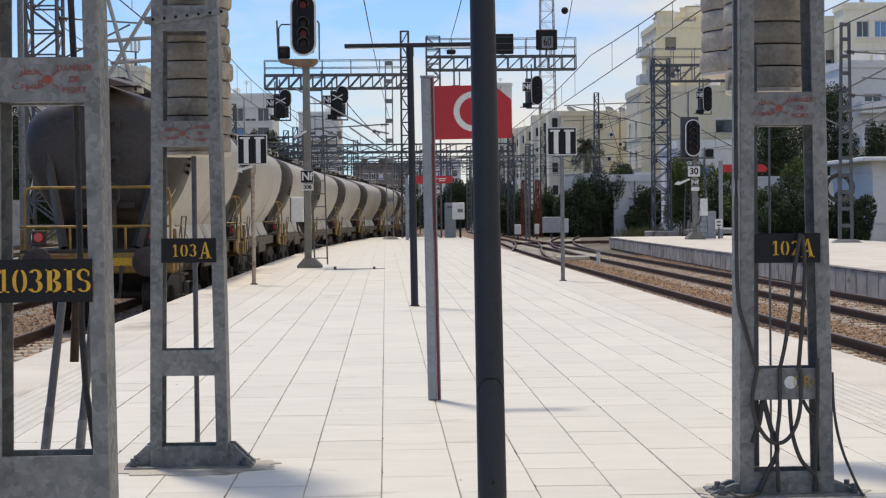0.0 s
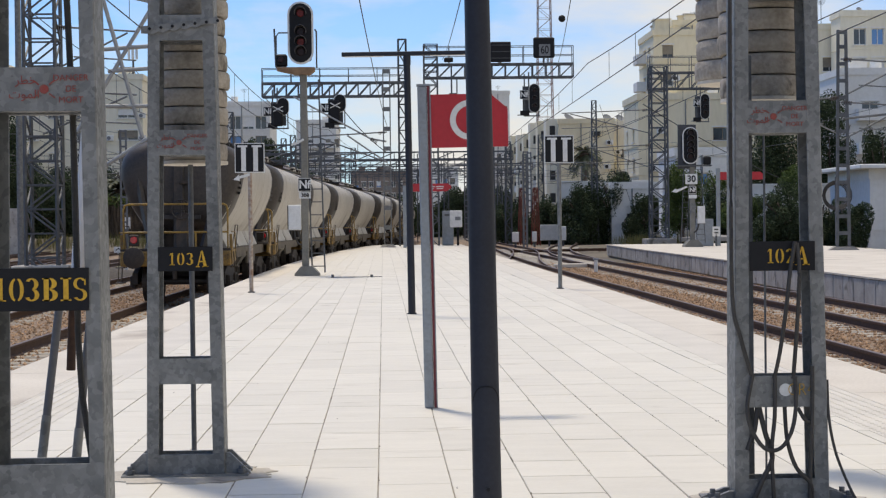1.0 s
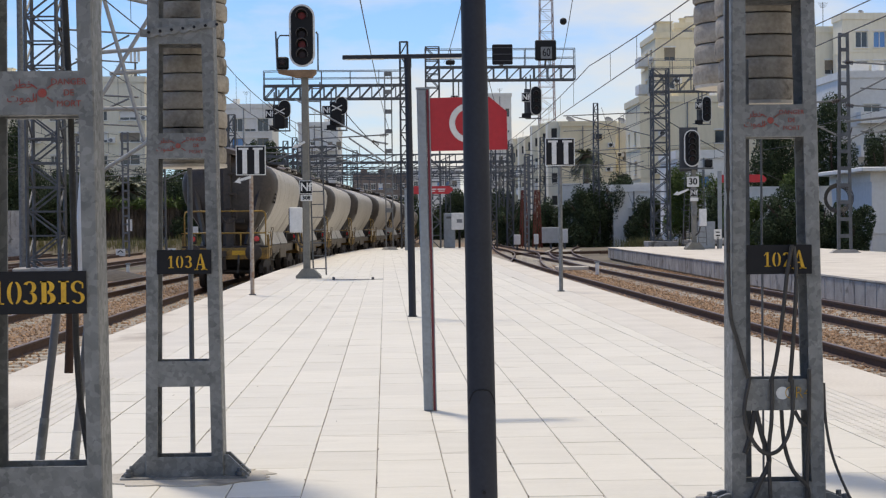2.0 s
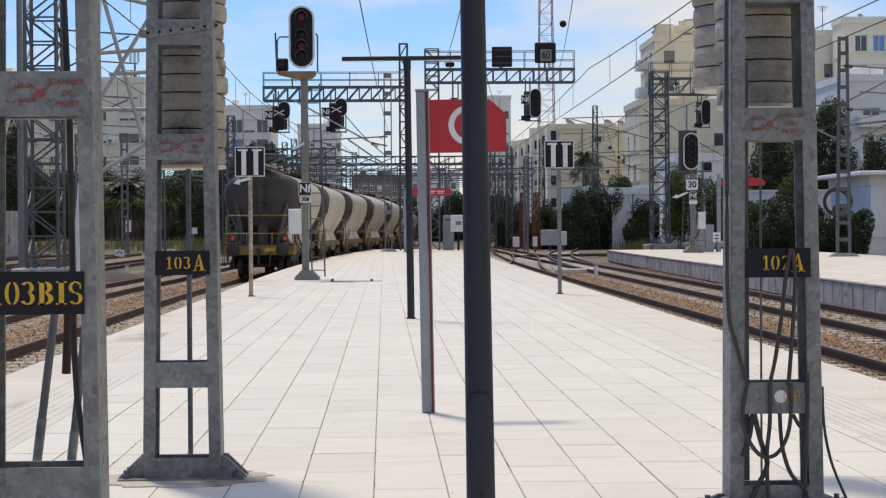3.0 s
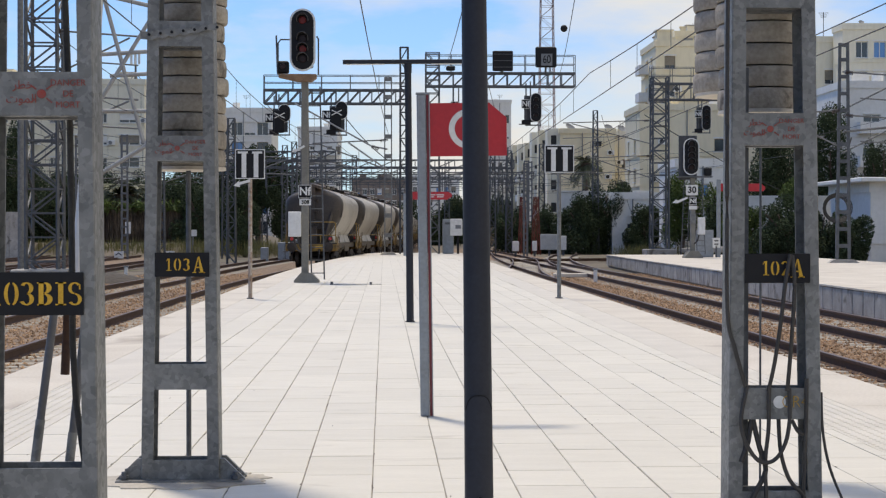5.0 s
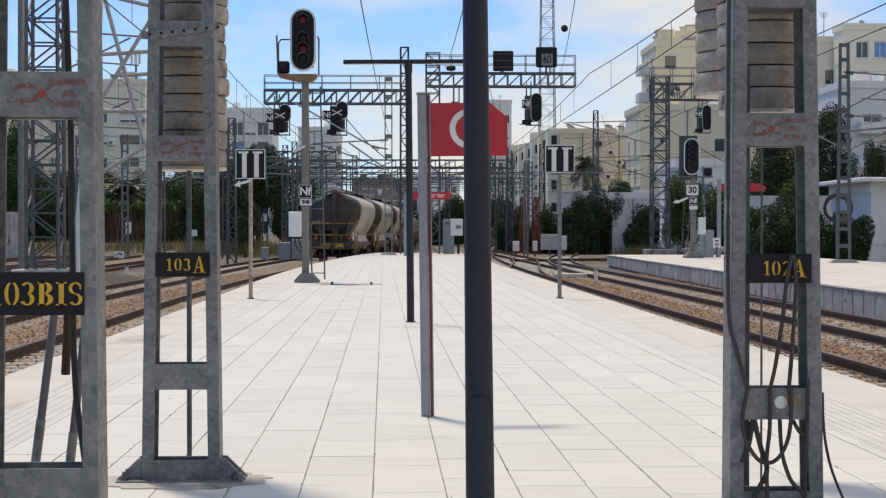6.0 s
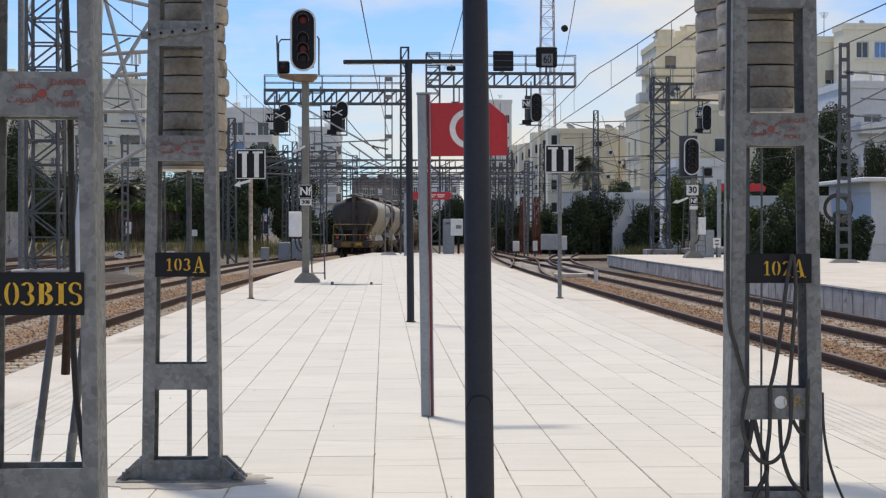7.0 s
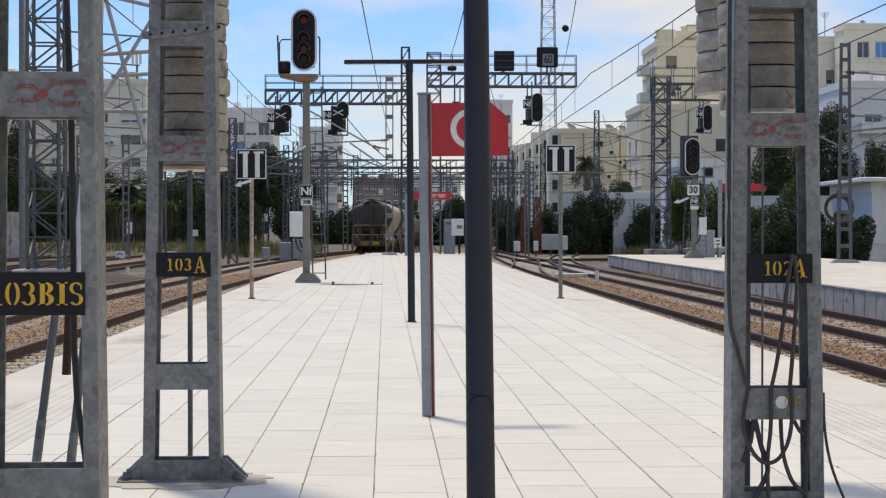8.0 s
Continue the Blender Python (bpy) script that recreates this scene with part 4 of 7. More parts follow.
lettering("chalk_mark", "CR4", 0.052, YELLOW, M102, pose(1.674, 6.5985, 0.462), label="hand-painted yellow mark", squeeze=0.85, bold=-0.002)
part("paint_blot", Geo().tube((1.612, 6.6, 0.463), (1.612, 6.5985, 0.463), 0.026, n=18), WHITE, M102, "round white paint blot")
mortar_patch(1.60, 6.70, 0.34, 0.34, 2)
weight_stack("counterweight", 1.625, 7.0, 1.676, 16, 0.19, 0.0925, 0.03, "stack of weathered round concrete tensioning weights hanging in the mast", 0.005)
weight_stack("counterweight", 1.702, 7.92, 1.83, 15, 0.19, 0.0985, 0.0, "second stack of concrete tensioning weights behind the mast", 0.005)
part("guide_post", Geo().box((1.51, 6.80, 0.92), (0.03, 0.03, 1.84)), GALV_DARK, M102)


def cables():
    rows = (
        ((1.40, 6.585, 2.6), (1.393, 6.585, 1.9), (1.392, 6.585, 1.3), (1.395, 6.585, 0.83), (1.425, 6.58, 0.68), (1.468, 6.58, 0.53)),
        ((1.648, 6.57, 1.065), (1.625, 6.56, 0.95), (1.608, 6.56, 0.80), (1.583, 6.57, 0.62), (1.562, 6.585, 0.51)),
        ((1.656, 6.575, 1.06), (1.662, 6.56, 0.94), (1.652, 6.565, 0.72), (1.64, 6.585, 0.51)),
        ((1.475, 6.585, 0.53), (1.448, 6.57, 0.40), (1.462, 6.56, 0.31), (1.515, 6.555, 0.232), (1.575, 6.555, 0.23), (1.622, 6.56, 0.29), (1.645, 6.57, 0.385), (1.648, 6.585, 0.52)),
        ((1.502, 6.62, 0.40), (1.482, 6.60, 0.30), (1.455, 6.60, 0.22)),
        ((1.505, 6.62, 0.40), (1.527, 6.60, 0.29), (1.553, 6.59, 0.19), (1.515, 6.58, 0.11), (1.475, 6.58, 0.02)),
        ((1.565, 6.585, 0.52), (1.562, 6.58, 0.36), (1.548, 6.575, 0.22), (1.555, 6.575, 0.02)),
        ((1.612, 6.62, 0.40), (1.615, 6.59, 0.26), (1.648, 6.58, 0.15), (1.705, 6.58, 0.085), (1.715, 6.59, 0.02)),
        ((1.662, 6.60, 0.39), (1.685, 6.585, 0.345), (1.715, 6.585, 0.33)),
        ((1.718, 6.585, 0.56), (1.716, 6.58, 0.40), (1.708, 6.58, 0.2), (1.704, 6.585, 0.02)),
        ((1.788, 6.62, 0.50), (1.79, 6.60, 0.34), (1.815, 6.59, 0.20), (1.86, 6.56, 0.07), (1.885, 6.52, 0.008)),
        ((1.47, 6.57, 0.02), (1.40, 6.52, 0.012), (1.37, 6.6, 0.012), (1.38, 6.8, 0.012)),
    )
    for k, pts in enumerate(rows):
        # smooth the run with a Catmull-Rom spline
        p = [Vector(q) for q in pts]
        out = []
        for i in range(len(p) - 1):
            a, b, c, d = p[max(i - 1, 0)], p[i], p[i + 1], p[min(i + 2, len(p) - 1)]
            for s in range(6):
                u = s / 6
                out.append(0.5 * ((2 * b) + (c - a) * u + (2 * a - 5 * b + 4 * c - d) * u * u + (3 * b - a - 3 * c + d) * u ** 3))
        out.append(p[-1])
        solo("cable", Geo().path(out, 0.006 if k == 10 else 0.0085 if k not in (4, 5) else 0.011), BLACK_RUBBER, "loose black cable hanging on the mast", "cable", group="cables on the mast", smooth=True)


cables()

M103B = channel_mast("catenary_mast", -1.05, -1.05, 5.0, 0.189, 0.169, (0.0, 1.9), 7.0, 0.047, 0.17, [(0.0, 0.1), (0.30, 0.436), (1.506, 1.639), (2.6, 2.73), (3.6, 3.72), (4.8, 4.92)], "grey galvanised channel mast with a wide black number plate")
number_plate_black(M103B, -1.19, -0.906, 4.994, 0.902, 1.032, (("1", 0.070, -1.171, 1.0), ("0", 0.070, -1.123, 1.0), ("3", 0.070, -1.074, 1.0), ("B", 0.070, -1.023, 1.05), ("I", 0.070, -0.975, 1.0), ("S", 0.070, -0.932, 1.0)))
danger_marks(M103B, -1.02, 4.998, 1.572, 0.25, 0.133)
mortar_patch(-1.03, 5.1, 0.42, 0.42, 3)


def mast_gear():
    for a, b, c in (((-1.075, 5.42, 0.93), (-1.19, 5.40, 0.0), ""), ((-0.985, 5.45, 0.85), (-1.075, 5.42, 0.0), "")):
        va, vb = Vector(a), Vector(b)
        mid = va.lerp(vb, 0.42)
        t = thing("conduit", "slanting grey cable conduit with a dark upper half", "conduit", group="conduits at the mast")
        part("sleeve", Geo().tube(va, mid, 0.0135, n=12), DARK_SLEEVE, t, smooth=True)
        part("pipe", Geo().tube(mid, vb, 0.0155, n=12), GALV, t, smooth=True)
    pts = [(-1.02, 5.2, 2.4), (-1.00, 5.2, 1.9), (-0.985, 5.2, 1.5), (-0.98, 5.2, 1.1), (-0.978, 5.2, 0.8), (-0.968, 5.2, 0.62), (-0.935, 5.2, 0.38), (-0.93, 5.2, 0.0)]
    hs = thing("hose", "ribbed black cable hose running down the mast", "hose")
    part("core", Geo().path(pts, 0.0100), HOSE, hs, smooth=True)
    g = Geo()
    for i in range(len(pts) - 1):
        a, b = Vector(pts[i]), Vector(pts[i + 1])
        n = int((b - a).length / 0.008)
        for k in range(n):
            p = a.lerp(b, k / n)
            g.tube(p, p + (b - a).normalized() * 0.004, 0.0108, n=8)
    tagged(part("rib", g, HOSE, hs), kind="stuff")
    t = thing("lever", "rusty brown hanging lever handle", "lever")
    part("grip", Geo().tube((-1.003, 5.25, 0.92), (-1.012, 5.25, 0.70), 0.0125, 0.0145, 12), RUST, t, smooth=True)
    part("bracket", Geo().box((-1.003, 5.25, 0.93), (0.05, 0.02, 0.03)), GALV, t)


HOSE = mat("dusty ribbed hose", (0.075, 0.07, 0.064), (0.045, 0.042, 0.04), 10, 80, 0.7, 0, 0.1)
DARK_SLEEVE = mat("grey plastic sleeve", (0.13, 0.13, 0.14), None, 6, 50, 0.5)
RUST = mat("rust", (0.09, 0.045, 0.028), (0.05, 0.028, 0.02), 8, 60, 0.85, bump=0.3)
RUSTY_WHITE = mat("flaking white paint over rust", (0.50, 0.46, 0.40), (0.22, 0.12, 0.07), 4, 20, 0.7, bump=0.2)
mast_gear()


def t_lamp(x, y, lean, r0, r1, label):
    t = thing("platform_lamp", label, "street lamp", pose(x, y, 0, 0, lean, 0), group="T-shaped platform lamps")
    part("pole", Geo().tube((0, 0, 0), (0, 0, 1.6), r0, (r0 + r1) / 2, 24).tube((0, 0, 1.6), (0, 0, 3.30), (r0 + r1) / 2, r1, 24), DARK_PAINT, t, smooth=True)
    part("collar", Geo().tube((0, 0, 3.22), (0, 0, 3.34), r1 * 1.15, n=20), DARK_PAINT, t)
    arm = part("arm", Geo().box((0, 0, 3.365), (1.68, 0.10, 0.052), ch=0.006), DARK_PAINT, t, "slim horizontal lamp arm")
    for s in (-1, 1):
        part("diffuser", Geo().box((s * 0.55, 0, 3.336), (0.5, 0.07, 0.008)), WHITE, arm)
    # service hatch with a rounded top, wrapped on the pole
    g = Geo()
    rr = r0 + 0.0022
    rings = []
    for i in range(13):
        a = radians(-150 + i * 10)
        top = 0.655 - 0.045 * (abs(i - 6) / 6) ** 3
        k = lambda z: rr - (r0 - r1) * z / 3.3
        rings.append([(k(0.3) * math.cos(a), k(0.3) * math.sin(a), 0.3), (k(top) * math.cos(a), k(top) * math.sin(a), top), ((k(top) - 0.004) * math.cos(a), (k(top) - 0.004) * math.sin(a), top), ((k(0.3) - 0.004) * math.cos(a), (k(0.3) - 0.004) * math.sin(a), 0.3)])
    g.loft(rings)
    h = part("service_hatch", g, DARK_PAINT, t, smooth=True)
    seam = []
    for i in range(25):
        a = radians(-150 + i * 5)
        zt = 0.657 - 0.045 * (abs(i - 12) / 12) ** 3
        k = rr + 0.0006 - (r0 - r1) * zt / 3.3
        seam.append((k * math.cos(a), k * math.sin(a), zt))
    part("hatch_seam", Geo().path(seam, 0.0016, 5), BLACK, h)
    part("lock", Geo().tube((0, -rr + 0.001, 0.345), (0, -rr - 0.004, 0.345), 0.006, n=10), BLACK, h)
    part("flange", Geo().tube((0, 0, 0), (0, 0, 0.015), r0 * 1.3, n=24), DARK_PAINT, t)
    return t


t_lamp(0.298, 5.0, -0.60, 0.0455, 0.033, "anthracite T-shaped platform lamp pole with service hatch")
t_lamp(0.347, 21.2, -0.5, 0.048, 0.043, "slim anthracite T-shaped lamp standing further along the platform")


def red_sign():
    t = thing("platform_sign", "red platform sign with cut corner on a grey post", "sign", pose(0.272, 10.3, 0, 0, -0.72, 0))
    part("post", Geo().box((-0.008, 0, 1.01), (0.058, 0.06, 2.02), ch=0.006), STEEL_GREY, t)
    part("post_stripe", Geo().box((0.030, -0.004, 1.01), (0.014, 0.052, 2.015)), MAROON, t, "dull maroon edge stripe")
    part("post_edge", Geo().box((0.041, 0.0, 1.01), (0.006, 0.056, 2.02)), STEEL_GREY, t)
    part("post_cap", Geo().box((0.002, 0, 2.026), (0.088, 0.064, 0.012)), STEEL_GREY, t)
    pan = part("panel", Geo().prism([(0.045, 1.632), (0.527, 1.632), (0.527, 1.872), (0.418, 1.966), (0.045, 1.966)], -0.012, 0.012), RED, t, "red enamel panel")
    n, g = 40, Geo()
    rings = []
    for i in range(n + 1):
        a = radians(30 + 300 * i / n)
        c, s = math.cos(a), math.sin(a)
        rings.append([(0.288 + 0.125 * c, -0.0125, 1.803 + 0.125 * s), (0.288 + 0.088 * c, -0.0125, 1.803 + 0.088 * s), (0.288 + 0.088 * c, -0.0155, 1.803 + 0.088 * s), (0.288 + 0.125 * c, -0.0155, 1.803 + 0.125 * s)])
    part("ring_emblem", g.loft(rings), WHITE, pan, "white open ring")


red_sign()


def tt_sign(x, z0, z1, pole_mat, label, arrow):
    t = thing("track_sign", label, "sign", pose(x, 28.8, 0), group="black and white track signs")
    part("pole", Geo().tube((0, 0.03, 0), (0, 0.03, z1 - 0.05), 0.036, n=14), pole_mat, t, smooth=True)
    part("foot", Geo().box((0, 0.03, 0.01), (0.12, 0.12, 0.016), ch=0.004), GALV_DARK, t)
    p = part("panel", Geo().box((0, 0, (z0 + z1) / 2), (0.52, 0.012, z1 - z0)), WHITE, t, "white-edged panel")
    zc, h = (z0 + z1) / 2, z1 - z0
    part("black_field", Geo().box((0, -0.008, zc), (0.488, 0.006, h - 0.032)), BLACK, p)
    for s in (-1, 1):
        part("letter_bar", Geo().box((s * 0.105 - 0.0, -0.013, zc - 0.012), (0.082, 0.006, h - 0.075)), WHITE, p, "white T")
        part("letter_head", Geo().box((s * 0.125, -0.0135, zc + h / 2 - 0.058), (0.175, 0.006, 0.035)), WHITE, p)
    if arrow:
        part("arrow_plate", Geo().prism([(-0.29, z0 - 0.12), (-0.17, z0 - 0.145), (-0.185, z0 - 0.105), (0.0, z0 - 0.055), (0.0, z0 - 0.005), (-0.20, z0 - 0.062), (-0.18, z0 - 0.02)], -0.012, 0.0), WHITE, t, "white arrow plate")


tt_sign(-2.332, 2.10, 2.62, RUSTY_WHITE, "black and white track sign with arrow on a rusty pole", True)
tt_sign(3.10, 2.216, 2.703, GALV, "black and white track sign on a grey pole", False)

# ---- signals, gantries and overhead line ----


def lattice(name, x, y, z0, h, w0, w1, n, leg, label, material=None, rz=0.0, plinth=0.0, depth=None, group="lattice masts", brace=None):
    """A four-legged lattice mast with diagonal bracing."""
    material = material or GALV_DARK
    t = thing(name, label, "lattice mast", pose(x, y, z0, 0, 0, rz), group=group)
    dr = depth or 1.0

    def c(sx, sy, z):
        k = (w0 + (w1 - w0) * z / h) / 2
        return Vector((sx * k, sy * k * dr, z))

    for sx in (-1, 1):
        for sy in (-1, 1):
            part("leg", Geo().bar(c(sx, sy, 0), c(sx, sy, h), leg), material, t)
    br = brace or leg * 0.6
    joined = Geo()
    for i in range(n):
        a, b = h * i / n, h * (i + 1) / n
        g = Geo()
        f = 1 if i % 2 else -1
        for s in (-1, 1):
            g.bar(c(-f, s, a), c(f, s, b), br).bar(c(-1, s, b), c(1, s, b), br)
            g.bar(c(s, -f, a), c(s, f, b), br).bar(c(s, -1, b), c(s, 1, b), br)
        joined.add(g.v, g.f)
    tagged(part("bracing", joined, material, t), kind="stuff")
    if plinth:
        part("plinth", Geo().box((0, 0, -0.15 + plinth / 2), (w0 * 1.8, w0 * 1.8, plinth + 0.3), ch=0.04), CONCRETE, t)
    return t


def batten_mast(name, x, y, z0, h, w, d, n, label, material=None, rz=0.0, group="batten masts", plinth=True, w1=None):
    """Two channels joined by horizontal battens."""
    material = material or GALV_DARK
    t = thing(name, label, "catenary mast", pose(x, y, z0, 0, 0, rz), group=group)
    w1 = w1 or w
    for s in (-1, 1):
        g = Geo().bar((s * w / 2, 0, 0), (s * w1 / 2, 0, h), w * 0.17, d)
        part("channel_leg", g, material, t)
    for i in range(n + 1):
        z = h * i / n
        ww = w + (w1 - w) * i / n
        part("batten", Geo().box((0, -d * 0.45, min(z, h - 0.1)), (ww, 0.03, h / n * 0.22)), material, t)
    if plinth:
        part("plinth", Geo().prism([(-w * 1.25, 0), (w * 1.25, 0), (w * 0.8, 0.14), (-w * 0.8, 0.14)], -d * 1.5, d * 1.5), CONCRETE, t)
    return t


def truss(parent, x0, x1, y, z0, z1, n, depth=0.7, material=None, railing=0.0):
    material = material or GALV_DARK
    for z in (z0, z1):
        for yy in (y - depth / 2, y + depth / 2):
            part("chord", Geo().box(((x0 + x1) / 2, yy, z), (x1 - x0, 0.09, 0.10)), material, parent)
    dx, web = (x1 - x0) / n, Geo()
    for i in range(n + 1):
        x = x0 + dx * i
        g = Geo()
        for yy in (y - depth / 2, y + depth / 2):
            g.bar((x, yy, z0), (x, yy, z1), 0.06)
            if i < n:
                g.bar((x, yy, z0), (x + dx, yy, z1), 0.06)
        g.bar((x, y - depth / 2, z1), (x, y + depth / 2, z1), 0.05).bar((x, y - depth / 2, z0), (x, y + depth / 2, z0), 0.05)
        web.add(g.v, g.f)
    tagged(part("truss_webbing", web, material, parent), kind="stuff")
    if railing:
        for k in (0.5, 1.0):
            part("railing_bar", Geo().tube((x0, y - depth / 2, z1 + railing * k), (x1, y - depth / 2, z1 + railing * k), 0.022, n=6), material, parent)
            part("railing_bar", Geo().tube((x0, y + depth / 2, z1 + railing * k), (x1, y + depth / 2, z1 + railing * k), 0.022, n=6), material, parent)
        m = max(2, int((x1 - x0) / 1.3))
        for i in range(m + 1):
            x = x0 + (x1 - x0) * i / m
            part("railing_post", Geo().bar((x, y - depth / 2, z1), (x, y - depth / 2, z1 + railing), 0.04).bar((x, y + depth / 2, z1), (x, y + depth / 2, z1 + railing), 0.04), material, parent)


def oblong(cx, zc, w, h, n=10):
    """Outline of a board with round ends."""
    r = w / 2
    pts = [(cx + r * math.cos(a), zc + h / 2 - r + r * math.sin(a)) for a in [math.pi * i / n for i in range(n + 1)]]
    pts += [(cx + r * math.cos(a), zc - h / 2 + r + r * math.sin(a)) for a in [math.pi + math.pi * i / n for i in range(n + 1)]]
    return pts


def signal_head(parent, cx, y, zc, w, h, lights, edge=0.035, lens_mats=None):
    b = part("signal_board", Geo().prism(oblong(cx, zc, w, h), y, y + 0.03), WHITE, parent, "black board with white rim")
    part("signal_face", Geo().prism(oblong(cx, zc, w - 2 * edge, h - 2 * edge), y - 0.012, y + 0.0), BLACK, b)
    part("signal_housing", Geo().box((cx, y + 0.17, zc - 0.05), (w * 0.8, 0.28, h * 0.8), ch=0.03), BLACK, b)
    for i, dz in enumerate(lights):
        z = zc + dz
        lm = (lens_mats or {}).get(i, LENS)
        part("lens", Geo().tube((cx, y - 0.008, z), (cx, y - 0.03, z), w * 0.155, w * 0.13, 16), lm, b)
        n = 12
        rings = []
        for k in range(n + 1):
            a = radians(-20 + 220 * k / n)
            r = w * 0.23
            c, s = math.cos(a), math.sin(a)
            rings.append([(cx + r * c, y - 0.012, z + r * s), (cx + r * c, y - 0.20 - 0.06 * s, z + r * s), (cx + (r - 0.012) * c, y - 0.20 - 0.06 * s, z + (r - 0.012) * s), (cx + (r - 0.012) * c, y - 0.012, z + (r - 0.012) * s)])
        part("visor", Geo().loft(rings), BLACK_SHEEN, b)


DARK_STEEL = mat("dark lattice steel", (0.085, 0.09, 0.10), (0.05, 0.053, 0.06), 4, 40, 0.6, 0.3, 0.08)
BLACK_SHEEN = mat("satin black visor", (0.085, 0.085, 0.09), (0.05, 0.05, 0.055), 8, 50, 0.45)


def plate(parent, x0, x1, y, z0, z1, text="", dark=True, name="plate", squeeze=0.95, rim=True):
    w, h = x1 - x0, z1 - z0
    p = part(name, Geo().box(((x0 + x1) / 2, y, (z0 + z1) / 2), (w, 0.02, h)), WHITE if (rim or not dark) else BLACK, parent)
    if dark and rim:
        part("field", Geo().box(((x0 + x1) / 2, y - 0.012, (z0 + z1) / 2), (w * 0.92, 0.008, h * 0.92)), BLACK, p)
    if text:
        lettering("lettering", text, h * 0.62, WHITE if dark else BLACK, p, pose((x0 + x1) / 2, y - 0.02, (z0 + z1) / 2), squeeze=squeeze, bold=h * 0.022)
    return p


def ladder(parent, xb, xt, y, z0, z1, w, n):
    for s in (-1, 1):
        part("ladder_stile", Geo().bar((xb + s * w / 2, y, z0), (xt + s * w / 2, y, z1), 0.035), GALV_DARK, parent)
    for i in range(n):
        k = (i + 0.5) / n
        x, z = xb + (xt - xb) * k, z0 + (z1 - z0) * k
        part("rung", Geo().tube((x - w / 2, y, z), (x + w / 2, y, z), 0.014, n=6), GALV_DARK, parent)


def colour_signal():
    t = thing("railway_signal", "tall colour-light signal on a concrete-footed grey mast", "railway signal", pose(-1.80, 38.4, 0))
    part("mast", Geo().box((-0.03, 0, 2.35), (0.165, 0.17, 4.7), ch=0.015), GALV_CONC, t, "weathered grey mast")
    part("footing", Geo().prism([(-0.28, 0), (0.30, 0), (0.30, 0.05), (0.13, 0.22), (-0.13, 0.22), (-0.28, 0.05)], -0.26, 0.26), GALV_CONC, t)
    part("bracket", Geo().prism([(-0.64, 4.85), (0.24, 4.85), (0.24, 4.78), (0.12, 4.68), (-0.15, 4.68), (-0.64, 4.79)], -0.2, 0.2), RUST_PLATE, t, "rust-streaked bracket")
    signal_head(t, -0.075, -0.2, 5.64, 0.60, 1.46, (0.46, 0.03, -0.21, -0.44), 0.045, {0: LENS_RED, 2: LENS_RED})
    part("side_lamp", Geo().box((-0.54, 0, 5.02), (0.28, 0.26, 0.28), ch=0.03), BLACK, t)
    part("side_lens", Geo().tube((-0.54, -0.13, 5.03), (-0.54, -0.19, 5.03), 0.07, 0.06, 14), LENS, t)
    g = Geo().path([(-0.66, 0.1, 4.86), (-0.66, 0.1, 5.6), (-0.60, 0.1, 5.68), (-0.3, 0.1, 5.68)], 0.018).path([(-0.66, -0.1, 4.86), (-0.69, -0.1, 5.75)], 0.02)
    part("guard_rail", g, GALV_DARK, t)
    part("rear_guard", Geo().path([(0.28, 0.1, 4.86), (0.28, 0.1, 5.7), (0.24, 0.1, 5.76)], 0.02), GALV_DARK, t)
    plate(t, -0.18, 0.12, -0.10, 1.965, 2.275, "Nf", True, "nf_plate")
    plate(t, -0.155, 0.115, -0.10, 1.80, 1.945, "308", False, "signal_tag", 1.0)
    bx = part("relay_box", Geo().box((-0.265, -0.09, 1.36), (0.30, 0.16, 0.585), ch=0.015), WHITE, t, "white relay box")
    part("box_side", Geo().box((-0.42, -0.05, 1.36), (0.03, 0.14, 0.56)), BLACK, bx)
    part("hose", Geo().path([(-0.28, -0.05, 1.07), (-0.26, -0.06, 0.9), (-0.2, -0.06, 0.76), (-0.12, -0.06, 0.72)], 0.022).path([(-0.2, -0.05, 1.07), (-0.16, -0.06, 0.9), (-0.12, -0.06, 0.8)], 0.022), BLACK_RUBBER, t)
    ladder(t, 0.26, 0.16, 0.28, 0.06, 4.6, 0.30, 15)
    arrow = Geo().prism([(-0.34, 3.03), (-0.22, 3.05), (-0.02, 3.16), (-0.05, 3.20), (-0.24, 3.10), (-0.26, 3.14)], -0.14, -0.12)
    part("arrow_plate", arrow, WHITE, t, "white arrow plate")


RUST_PLATE = mat("rust-stained plate", (0.30, 0.19, 0.11), (0.16, 0.10, 0.06), 6, 40, 0.8, bump=0.2)
GALV_CONC = mat("pale weathered mast", (0.25, 0.24, 0.21), (0.16, 0.155, 0.135), 2.5, 30, 0.75, 0.1, 0.15)
colour_signal()


